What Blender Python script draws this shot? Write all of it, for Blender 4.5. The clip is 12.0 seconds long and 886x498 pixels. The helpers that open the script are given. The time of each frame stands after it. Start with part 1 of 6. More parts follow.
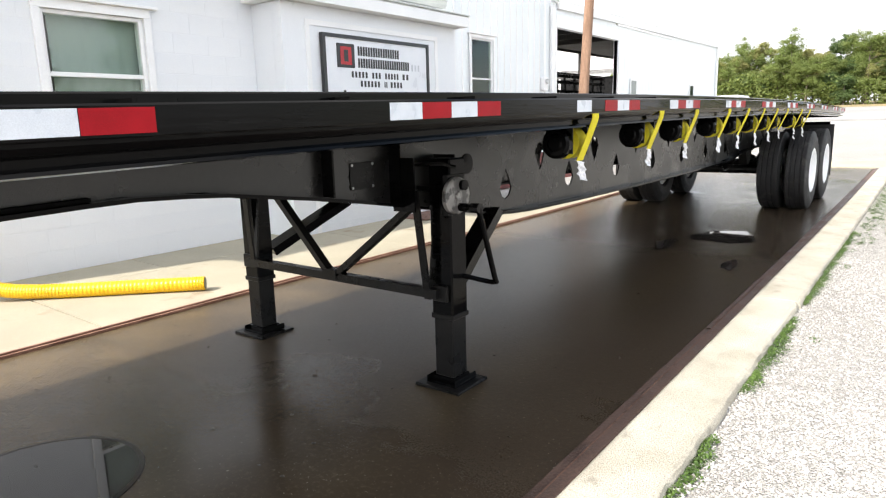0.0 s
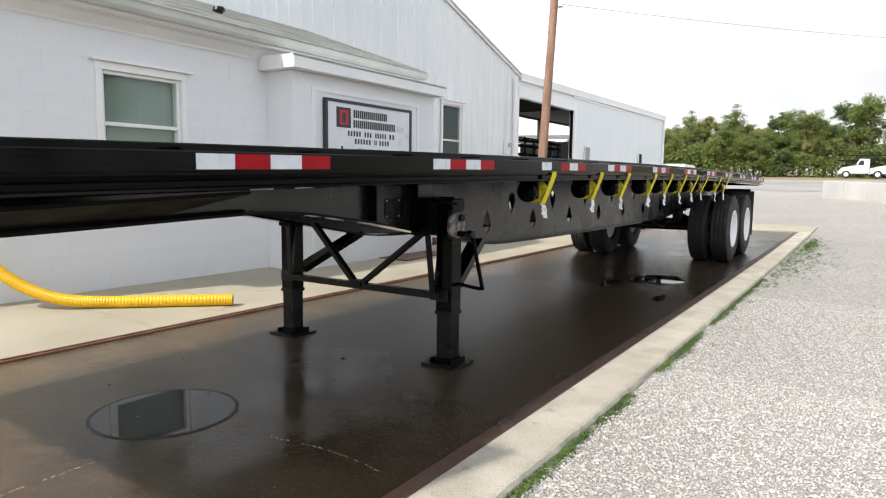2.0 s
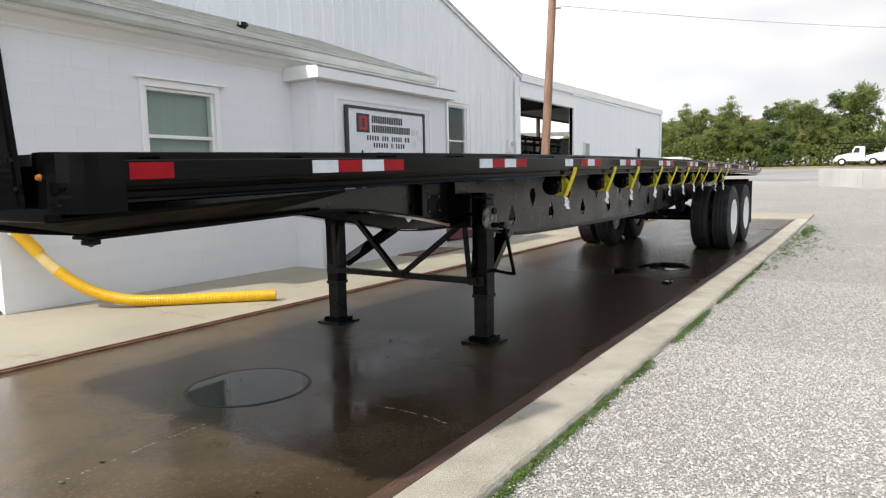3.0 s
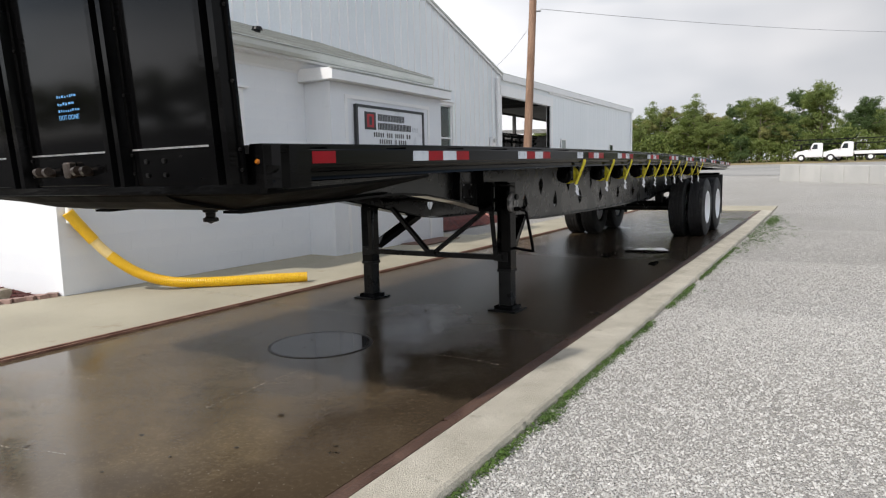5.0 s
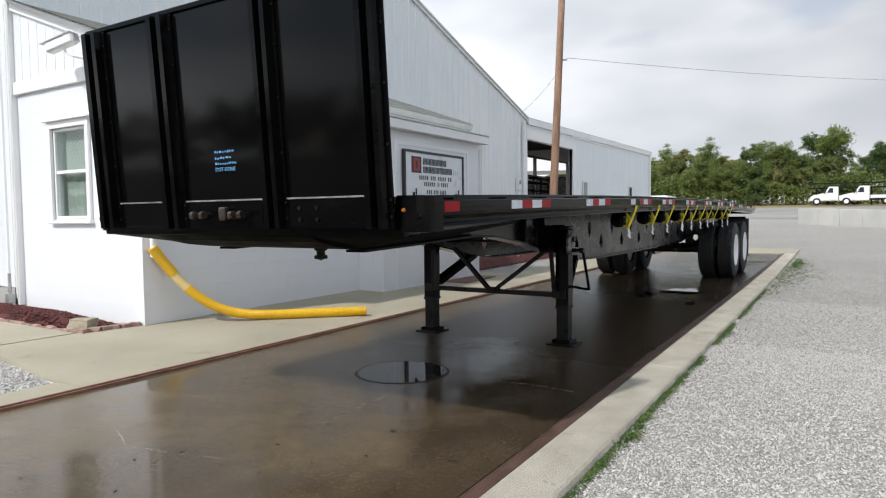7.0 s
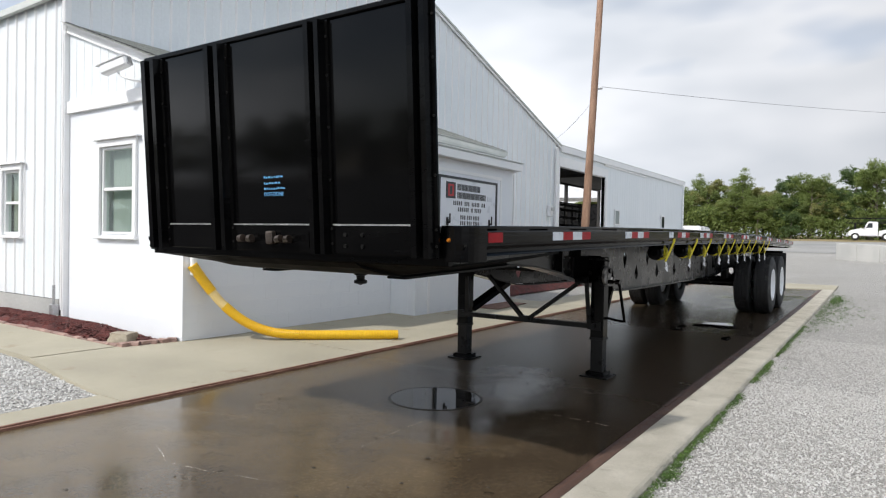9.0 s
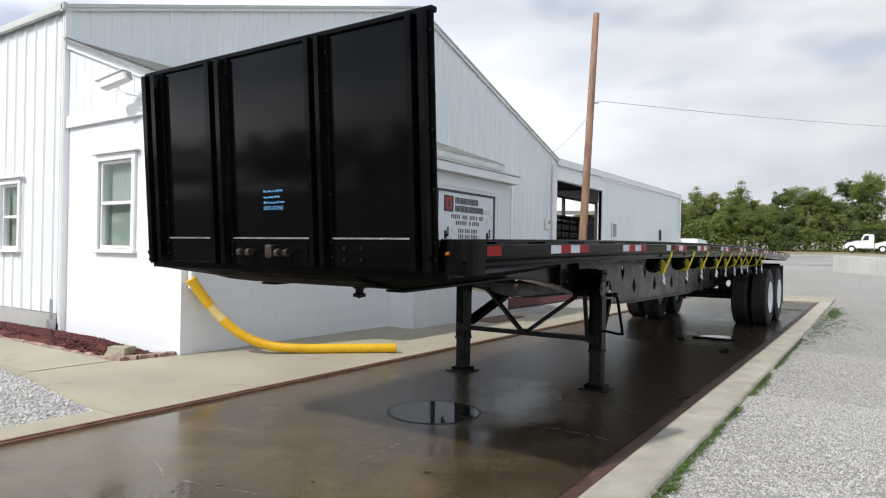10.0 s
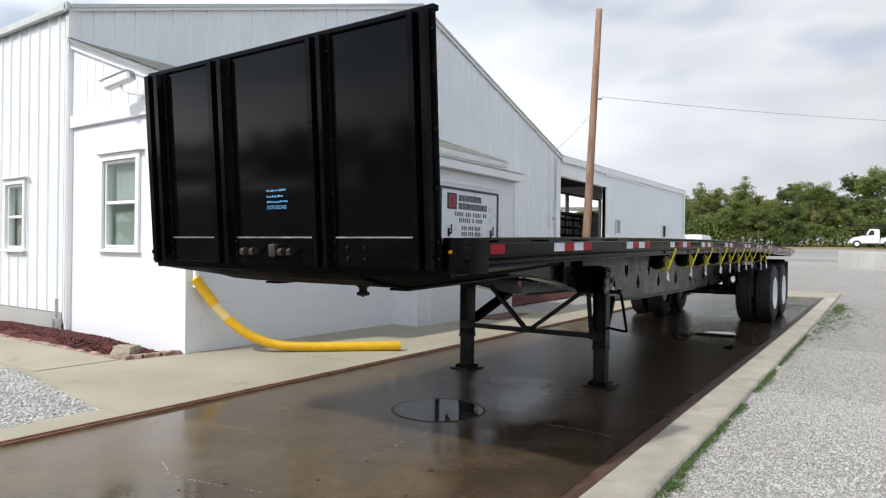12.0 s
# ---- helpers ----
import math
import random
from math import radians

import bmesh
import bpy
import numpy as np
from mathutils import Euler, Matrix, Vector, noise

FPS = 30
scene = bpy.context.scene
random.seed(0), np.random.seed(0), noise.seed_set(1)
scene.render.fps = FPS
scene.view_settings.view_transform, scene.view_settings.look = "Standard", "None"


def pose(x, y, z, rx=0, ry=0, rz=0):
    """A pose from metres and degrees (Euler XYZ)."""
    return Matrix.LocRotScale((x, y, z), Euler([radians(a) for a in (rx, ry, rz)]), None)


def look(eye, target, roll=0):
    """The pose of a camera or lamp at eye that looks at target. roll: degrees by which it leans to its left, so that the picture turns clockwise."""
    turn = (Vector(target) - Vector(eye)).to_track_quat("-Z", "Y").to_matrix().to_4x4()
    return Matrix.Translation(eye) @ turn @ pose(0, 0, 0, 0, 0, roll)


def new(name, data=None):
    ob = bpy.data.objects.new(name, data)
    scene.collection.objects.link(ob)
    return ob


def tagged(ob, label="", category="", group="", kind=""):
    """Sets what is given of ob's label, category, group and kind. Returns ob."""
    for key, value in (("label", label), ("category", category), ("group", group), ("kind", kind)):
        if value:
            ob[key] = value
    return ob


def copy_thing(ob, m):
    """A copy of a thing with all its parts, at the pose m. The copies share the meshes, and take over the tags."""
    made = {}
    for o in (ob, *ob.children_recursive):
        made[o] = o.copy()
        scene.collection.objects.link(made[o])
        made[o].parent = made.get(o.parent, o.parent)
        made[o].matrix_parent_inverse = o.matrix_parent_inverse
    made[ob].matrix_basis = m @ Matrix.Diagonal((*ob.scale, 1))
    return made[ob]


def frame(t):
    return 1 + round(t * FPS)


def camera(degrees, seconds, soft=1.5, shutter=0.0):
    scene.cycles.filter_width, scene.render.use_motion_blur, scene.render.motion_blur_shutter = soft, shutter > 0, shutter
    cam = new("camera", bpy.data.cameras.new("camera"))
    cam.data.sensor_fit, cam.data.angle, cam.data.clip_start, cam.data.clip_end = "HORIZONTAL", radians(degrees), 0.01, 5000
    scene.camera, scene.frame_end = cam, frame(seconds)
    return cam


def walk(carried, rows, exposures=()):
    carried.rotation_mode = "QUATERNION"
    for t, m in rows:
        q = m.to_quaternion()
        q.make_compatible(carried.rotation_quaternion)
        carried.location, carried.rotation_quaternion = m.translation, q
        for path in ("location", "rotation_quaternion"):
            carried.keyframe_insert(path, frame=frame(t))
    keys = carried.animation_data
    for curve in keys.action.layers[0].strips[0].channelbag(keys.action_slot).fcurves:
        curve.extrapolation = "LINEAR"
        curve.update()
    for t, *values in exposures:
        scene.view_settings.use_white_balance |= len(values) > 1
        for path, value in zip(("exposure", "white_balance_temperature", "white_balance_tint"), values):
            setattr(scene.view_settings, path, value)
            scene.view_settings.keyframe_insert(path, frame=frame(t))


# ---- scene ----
cam = camera(69.0, 12.0, soft=1.2)
PATH = [
    (0, (2.572, 1.103, 1.282), (1.383, 2.664, 0.895), -1.5),
    (0.5, (2.758, 0.815, 1.264), (1.566, 2.386, 0.932), -0.7),
    (1, (2.903, 0.523, 1.269), (1.675, 2.079, 1.006), -0.5),
    (1.5, (2.992, 0.218, 1.25), (1.875, 1.854, 0.977), -0.5),
    (2, (3.077, -0.062, 1.242), (1.981, 1.597, 1.027), 0.7),
    (2.5, (3.179, -0.375, 1.224), (2.055, 1.263, 0.988), -1.1),
    (3, (3.142, -0.657, 1.228), (2.048, 1.004, 1.014), -1.1),
    (3.2, (3.13, -0.761, 1.232), (2.036, 0.9, 1.022), -1.5),
    (4.8, (3.148, -1.5, 1.172), (2.096, 0.188, 0.958), -1.4),
    (5, (3.13, -1.596, 1.181), (2.116, 0.113, 0.957), -1.3),
    (5.5, (3.145, -1.813, 1.176), (2.095, -0.119, 1.012), 0.1),
    (6, (3.153, -2.03, 1.184), (2.074, -0.355, 1.012), 0.1),
    (6.5, (3.037, -2.171, 1.201), (1.967, -0.485, 1.092), -1.4),
    (7, (2.961, -2.266, 1.23), (1.913, -0.567, 1.125), -0.6),
    (7.2, (2.953, -2.286, 1.232), (1.871, -0.606, 1.146), 0.7),
    (8.8, (2.909, -2.311, 1.287), (1.79, -0.654, 1.248), 0.6),
    (9, (2.913, -2.337, 1.266), (1.791, -0.681, 1.232), 1.1),
    (9.5, (2.914, -2.346, 1.269), (1.783, -0.697, 1.249), 0.8),
    (10, (2.917, -2.355, 1.267), (1.801, -0.696, 1.274), 1.0),
    (10.5, (2.923, -2.358, 1.271), (1.82, -0.689, 1.28), 0.9),
    (11, (2.915, -2.347, 1.27), (1.807, -0.682, 1.258), 0.8),
    (11.5, (2.918, -2.353, 1.27), (1.797, -0.696, 1.265), 0.8),
    (12, (2.921, -2.355, 1.274), (1.795, -0.702, 1.272), 0.7),
]
EXPOSURE = [(0, 1.18, 6800, 12), (0.5, 1.10, 6800, 12), (1, 0.92, 6800, 12), (2, 0.53, 6780, 12), (2.5, 0.52, 6760, 12), (3, 0.36, 6730, 12), (5, -0.02, 6600, 12), (6.5, -0.03, 6450, 11), (9, 0.02, 6430, 11), (12, 0.03, 6430, 11)]
walk(cam, [(t, look(eye, target, roll)) for t, eye, target, roll in PATH], EXPOSURE)

# ---- light ----
SUN_AZ, SUN_EL = math.atan2(-0.26, -0.975), math.atan2(1.0, math.hypot(0.26, 0.975))
sun = new("sun", bpy.data.lights.new("sun", "SUN"))
sun.data.energy, sun.data.angle, sun.data.color = 3.1, radians(1.3), (1.0, 0.96, 0.90)
sun.matrix_world = look((-2.6, -9.75, 10.0), (0, 0, 0))

world = bpy.data.worlds.new("sky")
scene.world = world
world.use_nodes = True
wn, wl = world.node_tree.nodes, world.node_tree.links
wn.clear()
w_out, w_bg, w_sky = wn.new("ShaderNodeOutputWorld"), wn.new("ShaderNodeBackground"), wn.new("ShaderNodeTexSky")
w_sky.sky_type, w_sky.sun_disc = "NISHITA", False
w_sky.sun_elevation, w_sky.sun_rotation = SUN_EL, SUN_AZ
w_tc, w_map, w_noise, w_ramp = wn.new("ShaderNodeTexCoord"), wn.new("ShaderNodeMapping"), wn.new("ShaderNodeTexNoise"), wn.new("ShaderNodeValToRGB")
w_map.inputs["Scale"].default_value = (1.0, 1.0, 2.6)
w_map.inputs["Location"].default_value = (0.35, 0.1, 0.2)
w_noise.inputs["Scale"].default_value, w_noise.inputs["Detail"].default_value, w_noise.inputs["Roughness"].default_value = 1.5, 4.0, 0.5
w_ramp.color_ramp.elements[0].position, w_ramp.color_ramp.elements[1].position = 0.40, 0.53
w_n2, w_r2, w_mix = wn.new("ShaderNodeTexNoise"), wn.new("ShaderNodeValToRGB"), wn.new("ShaderNodeMix")
w_n2.inputs["Scale"].default_value, w_n2.inputs["Detail"].default_value = 1.9, 3.5
w_r2.color_ramp.elements[0].position, w_r2.color_ramp.elements[1].position = 0.38, 0.66
w_r2.color_ramp.elements[0].color, w_r2.color_ramp.elements[1].color = (6.0, 6.5, 7.1, 1), (10.6, 10.7, 10.9, 1)
w_mix.data_type = "RGBA"
wl.new(w_tc.outputs["Generated"], w_map.inputs["Vector"])
wl.new(w_map.outputs["Vector"], w_noise.inputs["Vector"])
wl.new(w_map.outputs["Vector"], w_n2.inputs["Vector"])
wl.new(w_noise.outputs["Fac"], w_ramp.inputs["Fac"])
wl.new(w_n2.outputs["Fac"], w_r2.inputs["Fac"])
wl.new(w_ramp.outputs["Color"], w_mix.inputs["Factor"])
wl.new(w_sky.outputs["Color"], w_mix.inputs["A"])
w_sep, w_toward, w_mul = wn.new("ShaderNodeSeparateXYZ"), wn.new("ShaderNodeMapRange"), wn.new("ShaderNodeVectorMath")
w_toward.inputs["From Min"].default_value, w_toward.inputs["From Max"].default_value = -1.0, 1.0
w_toward.inputs["To Min"].default_value, w_toward.inputs["To Max"].default_value = 1.60, 0.80
w_mul.operation = "MULTIPLY"
wl.new(w_tc.outputs["Generated"], w_sep.inputs["Vector"])
wl.new(w_sep.outputs["Y"], w_toward.inputs["Value"])
wl.new(w_r2.outputs["Color"], w_mul.inputs[0])
wl.new(w_toward.outputs["Result"], w_mul.inputs[1])
w_side, w_mul2 = wn.new("ShaderNodeMapRange"), wn.new("ShaderNodeVectorMath")
w_side.inputs["From Min"].default_value, w_side.inputs["From Max"].default_value = -0.6, 0.2
w_side.inputs["To Min"].default_value, w_side.inputs["To Max"].default_value = 1.34, 0.80
w_mul2.operation = "MULTIPLY"
wl.new(w_sep.outputs["X"], w_side.inputs["Value"])
wl.new(w_mul.outputs["Vector"], w_mul2.inputs[0])
wl.new(w_side.outputs["Result"], w_mul2.inputs[1])
w_east, w_mul3 = wn.new("ShaderNodeMapRange"), wn.new("ShaderNodeVectorMath")
w_east.inputs["From Min"].default_value, w_east.inputs["From Max"].default_value = 0.2, 0.8
w_east.inputs["To Min"].default_value, w_east.inputs["To Max"].default_value = 1.0, 1.4
w_mul3.operation = "MULTIPLY"
wl.new(w_sep.outputs["X"], w_east.inputs["Value"])
wl.new(w_mul2.outputs["Vector"], w_mul3.inputs[0])
wl.new(w_east.outputs["Result"], w_mul3.inputs[1])
wl.new(w_mul3.outputs["Vector"], w_mix.inputs["B"])
wl.new(w_mix.outputs["Result"], w_bg.inputs["Color"])
w_bg.inputs["Strength"].default_value = 0.109
wl.new(w_bg.outputs["Background"], w_out.inputs["Surface"])


# ---- materials ----
def node_mat(name):
    m = bpy.data.materials.new(name)
    m.use_nodes = True
    n, l = m.node_tree.nodes, m.node_tree.links
    return m, n, l, n["Principled BSDF"]


def noise_fac(n, l, vec, scale, detail=5.0, rough=0.55, lo=0.35, hi=0.65):
    t = n.new("ShaderNodeTexNoise")
    t.inputs["Scale"].default_value, t.inputs["Detail"].default_value, t.inputs["Roughness"].default_value = scale, detail, rough
    l.new(vec, t.inputs["Vector"])
    r = n.new("ShaderNodeMapRange")
    r.inputs["From Min"].default_value, r.inputs["From Max"].default_value = lo, hi
    l.new(t.outputs["Fac"], r.inputs["Value"])
    return r.outputs["Result"], t.outputs["Fac"]


def mix_col(n, l, fac, a, b, mode="MIX"):
    m = n.new("ShaderNodeMix")
    m.data_type, m.blend_type = "RGBA", mode
    for key, v in (("Factor", fac), ("A", a), ("B", b)):
        if isinstance(v, (tuple, list)):
            m.inputs[key].default_value = (*v[:3], 1)
        elif isinstance(v, (int, float)):
            m.inputs[key].default_value = v
        else:
            l.new(v, m.inputs[key])
    return m.outputs["Result"]


def span(n, l, fac, lo, hi):
    r = n.new("ShaderNodeMapRange")
    r.inputs["To Min"].default_value, r.inputs["To Max"].default_value = lo, hi
    l.new(fac, r.inputs["Value"])
    return r.outputs["Result"]


def mat(name, c1, c2, scale=3.0, rough=(0.4, 0.6), metal=0.0, bump=0.15, bscale=60.0, grain=0.25, spot=None, spot_scale=14.0, spot_at=0.62, rand=0.0, stretch=(1, 1, 1), coat=0.0, spec=0.5):
    """A surface: two tones in large patches, a fine grain, and spots of wear or dirt."""
    m, n, l, b = node_mat(name)
    tc, mp = n.new("ShaderNodeTexCoord"), n.new("ShaderNodeMapping")
    mp.inputs["Scale"].default_value = stretch
    l.new(tc.outputs["Object"], mp.inputs["Vector"])
    v = mp.outputs["Vector"]
    f1, _ = noise_fac(n, l, v, scale)
    f2, raw2 = noise_fac(n, l, v, bscale, 4.0, 0.6, 0.3, 0.7)
    col = mix_col(n, l, f1, c1, c2)
    g = span(n, l, f2, 1 - grain, 1 + grain)
    gc = n.new("ShaderNodeCombineColor")
    for k in ("Red", "Green", "Blue"):
        l.new(g, gc.inputs[k])
    col = mix_col(n, l, 1.0, col, gc.outputs["Color"], "MULTIPLY")
    if rand:
        oi = n.new("ShaderNodeObjectInfo")
        rc, rr = n.new("ShaderNodeCombineColor"), span(n, l, oi.outputs["Random"], 1 - rand, 1 + rand)
        for k in ("Red", "Green", "Blue"):
            l.new(rr, rc.inputs[k])
        col = mix_col(n, l, 1.0, col, rc.outputs["Color"], "MULTIPLY")
    if spot:
        fs, _ = noise_fac(n, l, v, spot_scale, 6.0, 0.6, spot_at, spot_at + 0.08)
        col = mix_col(n, l, fs, col, spot)
    l.new(col, b.inputs["Base Color"])
    l.new(span(n, l, f1, *rough), b.inputs["Roughness"])
    b.inputs["Metallic"].default_value = metal
    b.inputs["Coat Weight"].default_value = coat
    b.inputs["Specular IOR Level"].default_value = spec
    if bump:
        bp = n.new("ShaderNodeBump")
        bp.inputs["Strength"].default_value, bp.inputs["Distance"].default_value = bump, 0.01
        l.new(raw2, bp.inputs["Height"])
        l.new(bp.outputs["Normal"], b.inputs["Normal"])
    return m


BLACK = mat("black_paint", (0.0022, 0.0022, 0.0024), (0.004, 0.004, 0.004), 2.0, (0.04, 0.15), bump=0.05, bscale=11, grain=0.15, spot=(0.012, 0.0115, 0.011), spot_scale=9, spot_at=0.66, stretch=(1, 0.3, 3), spec=0.09)
BLACK_PANEL = mat("black_headboard_sheet", (0.0020, 0.0020, 0.0022), (0.0034, 0.0034, 0.0036), 1.2, (0.07, 0.11), bump=0.012, bscale=4, grain=0.1, spec=0.14)
BLACK_WORN = mat("worn_black_paint", (0.0045, 0.0045, 0.0045), (0.012, 0.0115, 0.011), 5.0, (0.22, 0.42), bump=0.12, bscale=70, spot=(0.035, 0.031, 0.028), spot_scale=18, spot_at=0.66, spec=0.18)
RUBBER = mat("tyre_rubber", (0.012, 0.012, 0.013), (0.025, 0.0245, 0.024), 4.0, (0.6, 0.85), bump=0.2, bscale=90, spot=(0.045, 0.043, 0.04), spot_scale=7, spot_at=0.57)
WHITE_BLOCK = mat("white_painted_block", (0.755, 0.78, 0.81), (0.79, 0.81, 0.83), 1.5, (0.55, 0.7), bump=0.35, bscale=110, grain=0.04, spot=(0.66, 0.675, 0.69), spot_scale=6, spot_at=0.66, rand=0.006)
MORTAR = mat("painted_mortar", (0.75, 0.775, 0.805), (0.785, 0.805, 0.825), 3.0, (0.6, 0.8), bump=0.3, bscale=120, grain=0.08)
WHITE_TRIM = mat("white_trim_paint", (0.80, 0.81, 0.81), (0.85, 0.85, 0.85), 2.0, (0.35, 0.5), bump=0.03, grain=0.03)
WHITE_METAL = mat("white_metal_siding", (0.74, 0.782, 0.805), (0.78, 0.812, 0.83), 0.7, (0.35, 0.5), bump=0.02, bscale=20, grain=0.03, rand=0.015)
GUTTER = mat("pale_green_grey_gutter", (0.50, 0.53, 0.50), (0.60, 0.62, 0.59), 2.0, (0.35, 0.5), bump=0.03, grain=0.05)
SHINGLE = mat("grey_shingle", (0.30, 0.31, 0.28), (0.42, 0.42, 0.38), 3.0, (0.8, 0.95), bump=0.6, bscale=120, grain=0.35, rand=0.12)
# near-black: the shade of the shed and hall insides is put into this colour
UNLIT_IN = mat("unlit_interior", (0.03, 0.03, 0.03), (0.05, 0.045, 0.04), 1.0, (0.7, 0.9))
KERB = mat("kerb_concrete", (0.375, 0.345, 0.275), (0.52, 0.485, 0.405), 2.6, (0.75, 0.9), bump=0.8, bscale=150, grain=0.36, spot=(0.32, 0.295, 0.24), spot_scale=7, spot_at=0.60, rand=0.04)
APRON = mat("tan_concrete", (0.345, 0.315, 0.235), (0.43, 0.395, 0.30), 0.9, (0.7, 0.9), bump=0.4, bscale=140, grain=0.12, spot=(0.31, 0.26, 0.18), spot_scale=2.2, spot_at=0.62, rand=0.04)
ASPHALT = mat("worn_grey_asphalt", (0.24, 0.24, 0.23), (0.33, 0.32, 0.30), 0.12, (0.8, 0.95), bump=0.3, bscale=40, grain=0.2)
MATT_BLACK = mat("matt_black_underside", (0.003, 0.003, 0.003), (0.006, 0.006, 0.0058), 4.0, (0.55, 0.75), bump=0.2, bscale=30, grain=0.3, spec=0.06)
BEAM_BLACK = mat("satin_black_beam_paint", (0.005, 0.0047, 0.0044), (0.009, 0.0085, 0.008), 3.0, (0.20, 0.34), bump=0.05, bscale=40, grain=0.2, spot=(0.03, 0.027, 0.024), spot_scale=11, spot_at=0.68, spec=0.50)
EDGE_BROWN = mat("scaled_brown_steel", (0.058, 0.033, 0.024), (0.118, 0.068, 0.049), 5.0, (0.4, 0.7), bump=0.5, bscale=70, grain=0.25, spot=(0.10, 0.055, 0.04), spot_scale=9, spot_at=0.60, rand=0.12)
DARK_MATT_GREY = mat("dark_matt_grey", (0.030, 0.030, 0.031), (0.05, 0.048, 0.046), 0.2, (0.7, 0.9), bump=0.3, bscale=60, grain=0.25, spec=0.2)
RUST_RED = mat("bare_red_rust", (0.20, 0.095, 0.065), (0.31, 0.17, 0.12), 6.0, (0.6, 0.85), bump=0.3, bscale=90, grain=0.25)
PALE_LIME = mat("pale_lime_crust", (0.42, 0.39, 0.33), (0.58, 0.55, 0.48), 30.0, (0.6, 0.8), bump=0.1)
DEBRIS = mat("wet_leaf_bits", (0.012, 0.009, 0.006), (0.05, 0.036, 0.022), 6.0, (0.3, 0.6), bump=0.2)
RUST = mat("rusty_steel", (0.13, 0.062, 0.042), (0.22, 0.125, 0.088), 6.0, (0.6, 0.85), metal=0.1, bump=0.4, bscale=90, grain=0.3, spot=(0.07, 0.04, 0.03), spot_scale=12, spot_at=0.58)
MULCH = mat("red_brown_mulch", (0.055, 0.014, 0.012), (0.13, 0.035, 0.028), 9.0, (0.8, 0.95), bump=0.6, bscale=80, grain=0.4)
BRICK_EDGE = mat("pinkish_edging_brick", (0.26, 0.165, 0.135), (0.36, 0.245, 0.205), 6.0, (0.75, 0.9), bump=0.4, bscale=90, rand=0.2)
STONE = mat("tan_field_stone", (0.29, 0.245, 0.18), (0.40, 0.355, 0.27), 5.0, (0.7, 0.9), bump=0.5, bscale=50, grain=0.2)
HOSE = mat("yellow_hose_plastic", (0.68, 0.38, 0.004), (0.75, 0.45, 0.008), 4.0, (0.3, 0.45), bump=0.02, grain=0.06)
HOSE_PALE = mat("pale_yellow_hose_plastic", (0.74, 0.55, 0.22), (0.80, 0.62, 0.30), 4.0, (0.4, 0.55), bump=0.02, grain=0.06)
STRAP = mat("yellow_webbing", (0.60, 0.50, 0.01), (0.72, 0.62, 0.02), 14.0, (0.7, 0.85), bump=0.3, bscale=260, grain=0.15)
TAG = mat("white_strap_tag", (0.62, 0.63, 0.66), (0.78, 0.78, 0.80), 20.0, (0.4, 0.6), bump=0.2, bscale=60)
RED_TAPE = mat("red_reflective_tape", (0.27, 0.003, 0.008), (0.33, 0.005, 0.011), 12.0, (0.35, 0.45), bump=0.05, bscale=400, grain=0.1, spec=0.15)
WHITE_TAPE = mat("white_reflective_tape", (0.54, 0.58, 0.63), (0.63, 0.66, 0.70), 12.0, (0.25, 0.35), bump=0.05, bscale=400, grain=0.08)
ALU = mat("dull_aluminium", (0.50, 0.50, 0.50), (0.62, 0.62, 0.61), 9.0, (0.3, 0.45), metal=0.9, bump=0.05)
BRASS = mat("dull_brass_fitting", (0.05, 0.037, 0.028), (0.12, 0.10, 0.088), 9.0, (0.35, 0.5), metal=0.8, bump=0.1)
RIM_WHITE = mat("white_wheel_paint", (0.76, 0.78, 0.80), (0.84, 0.85, 0.86), 5.0, (0.3, 0.45), bump=0.04, grain=0.06, spot=(0.25, 0.22, 0.2), spot_scale=10, spot_at=0.68)
DECK = mat("dark_oiled_deck", (0.035, 0.034, 0.034), (0.07, 0.066, 0.062), 3.0, (0.35, 0.6), bump=0.3, bscale=40, grain=0.25, rand=0.2, stretch=(4, 0.4, 4))
POLE_WOOD = mat("weathered_pole_wood", (0.20, 0.115, 0.072), (0.32, 0.20, 0.135), 3.0, (0.75, 0.9), bump=0.5, bscale=30, grain=0.25, stretch=(3, 3, 0.25))
SIGN_WHITE = mat("white_sign_face", (0.70, 0.72, 0.76), (0.75, 0.77, 0.80), 3.0, (0.25, 0.4), bump=0.0, grain=0.02)
SIGN_BLACK = mat("black_sign_paint", (0.02, 0.02, 0.022), (0.03, 0.03, 0.03), 6.0, (0.3, 0.45), bump=0.0)
SIGN_GREY = mat("pale_grey_sign_paint", (0.48, 0.50, 0.54), (0.52, 0.54, 0.57), 6.0, (0.3, 0.45), bump=0.0)
SIGN_RED = mat("red_sign_paint", (0.38, 0.018, 0.022), (0.44, 0.02, 0.025), 6.0, (0.3, 0.45), bump=0.0)
CHALK = mat("blue_paint_marker", (0.10, 0.32, 0.62), (0.16, 0.42, 0.72), 40.0, (0.6, 0.8), bump=0.0, grain=0.3)
BLIND = mat("grey_green_blind", (0.265, 0.295, 0.28), (0.32, 0.35, 0.335), 1.2, (0.6, 0.8), bump=0.05, grain=0.05)
BARRIER = mat("pale_barrier_concrete", (0.38, 0.38, 0.365), (0.48, 0.475, 0.45), 0.8, (0.75, 0.9), bump=0.3, bscale=60, grain=0.12, stretch=(1, 1, 0.4))
VEHICLE_WHITE = mat("white_vehicle_paint", (0.74, 0.75, 0.77), (0.80, 0.80, 0.81), 2.0, (0.2, 0.3), bump=0.0, grain=0.02, coat=0.4)
BLUE_TANK = mat("blue_tank_paint", (0.04, 0.20, 0.50), (0.06, 0.26, 0.58), 2.0, (0.3, 0.45), bump=0.0)
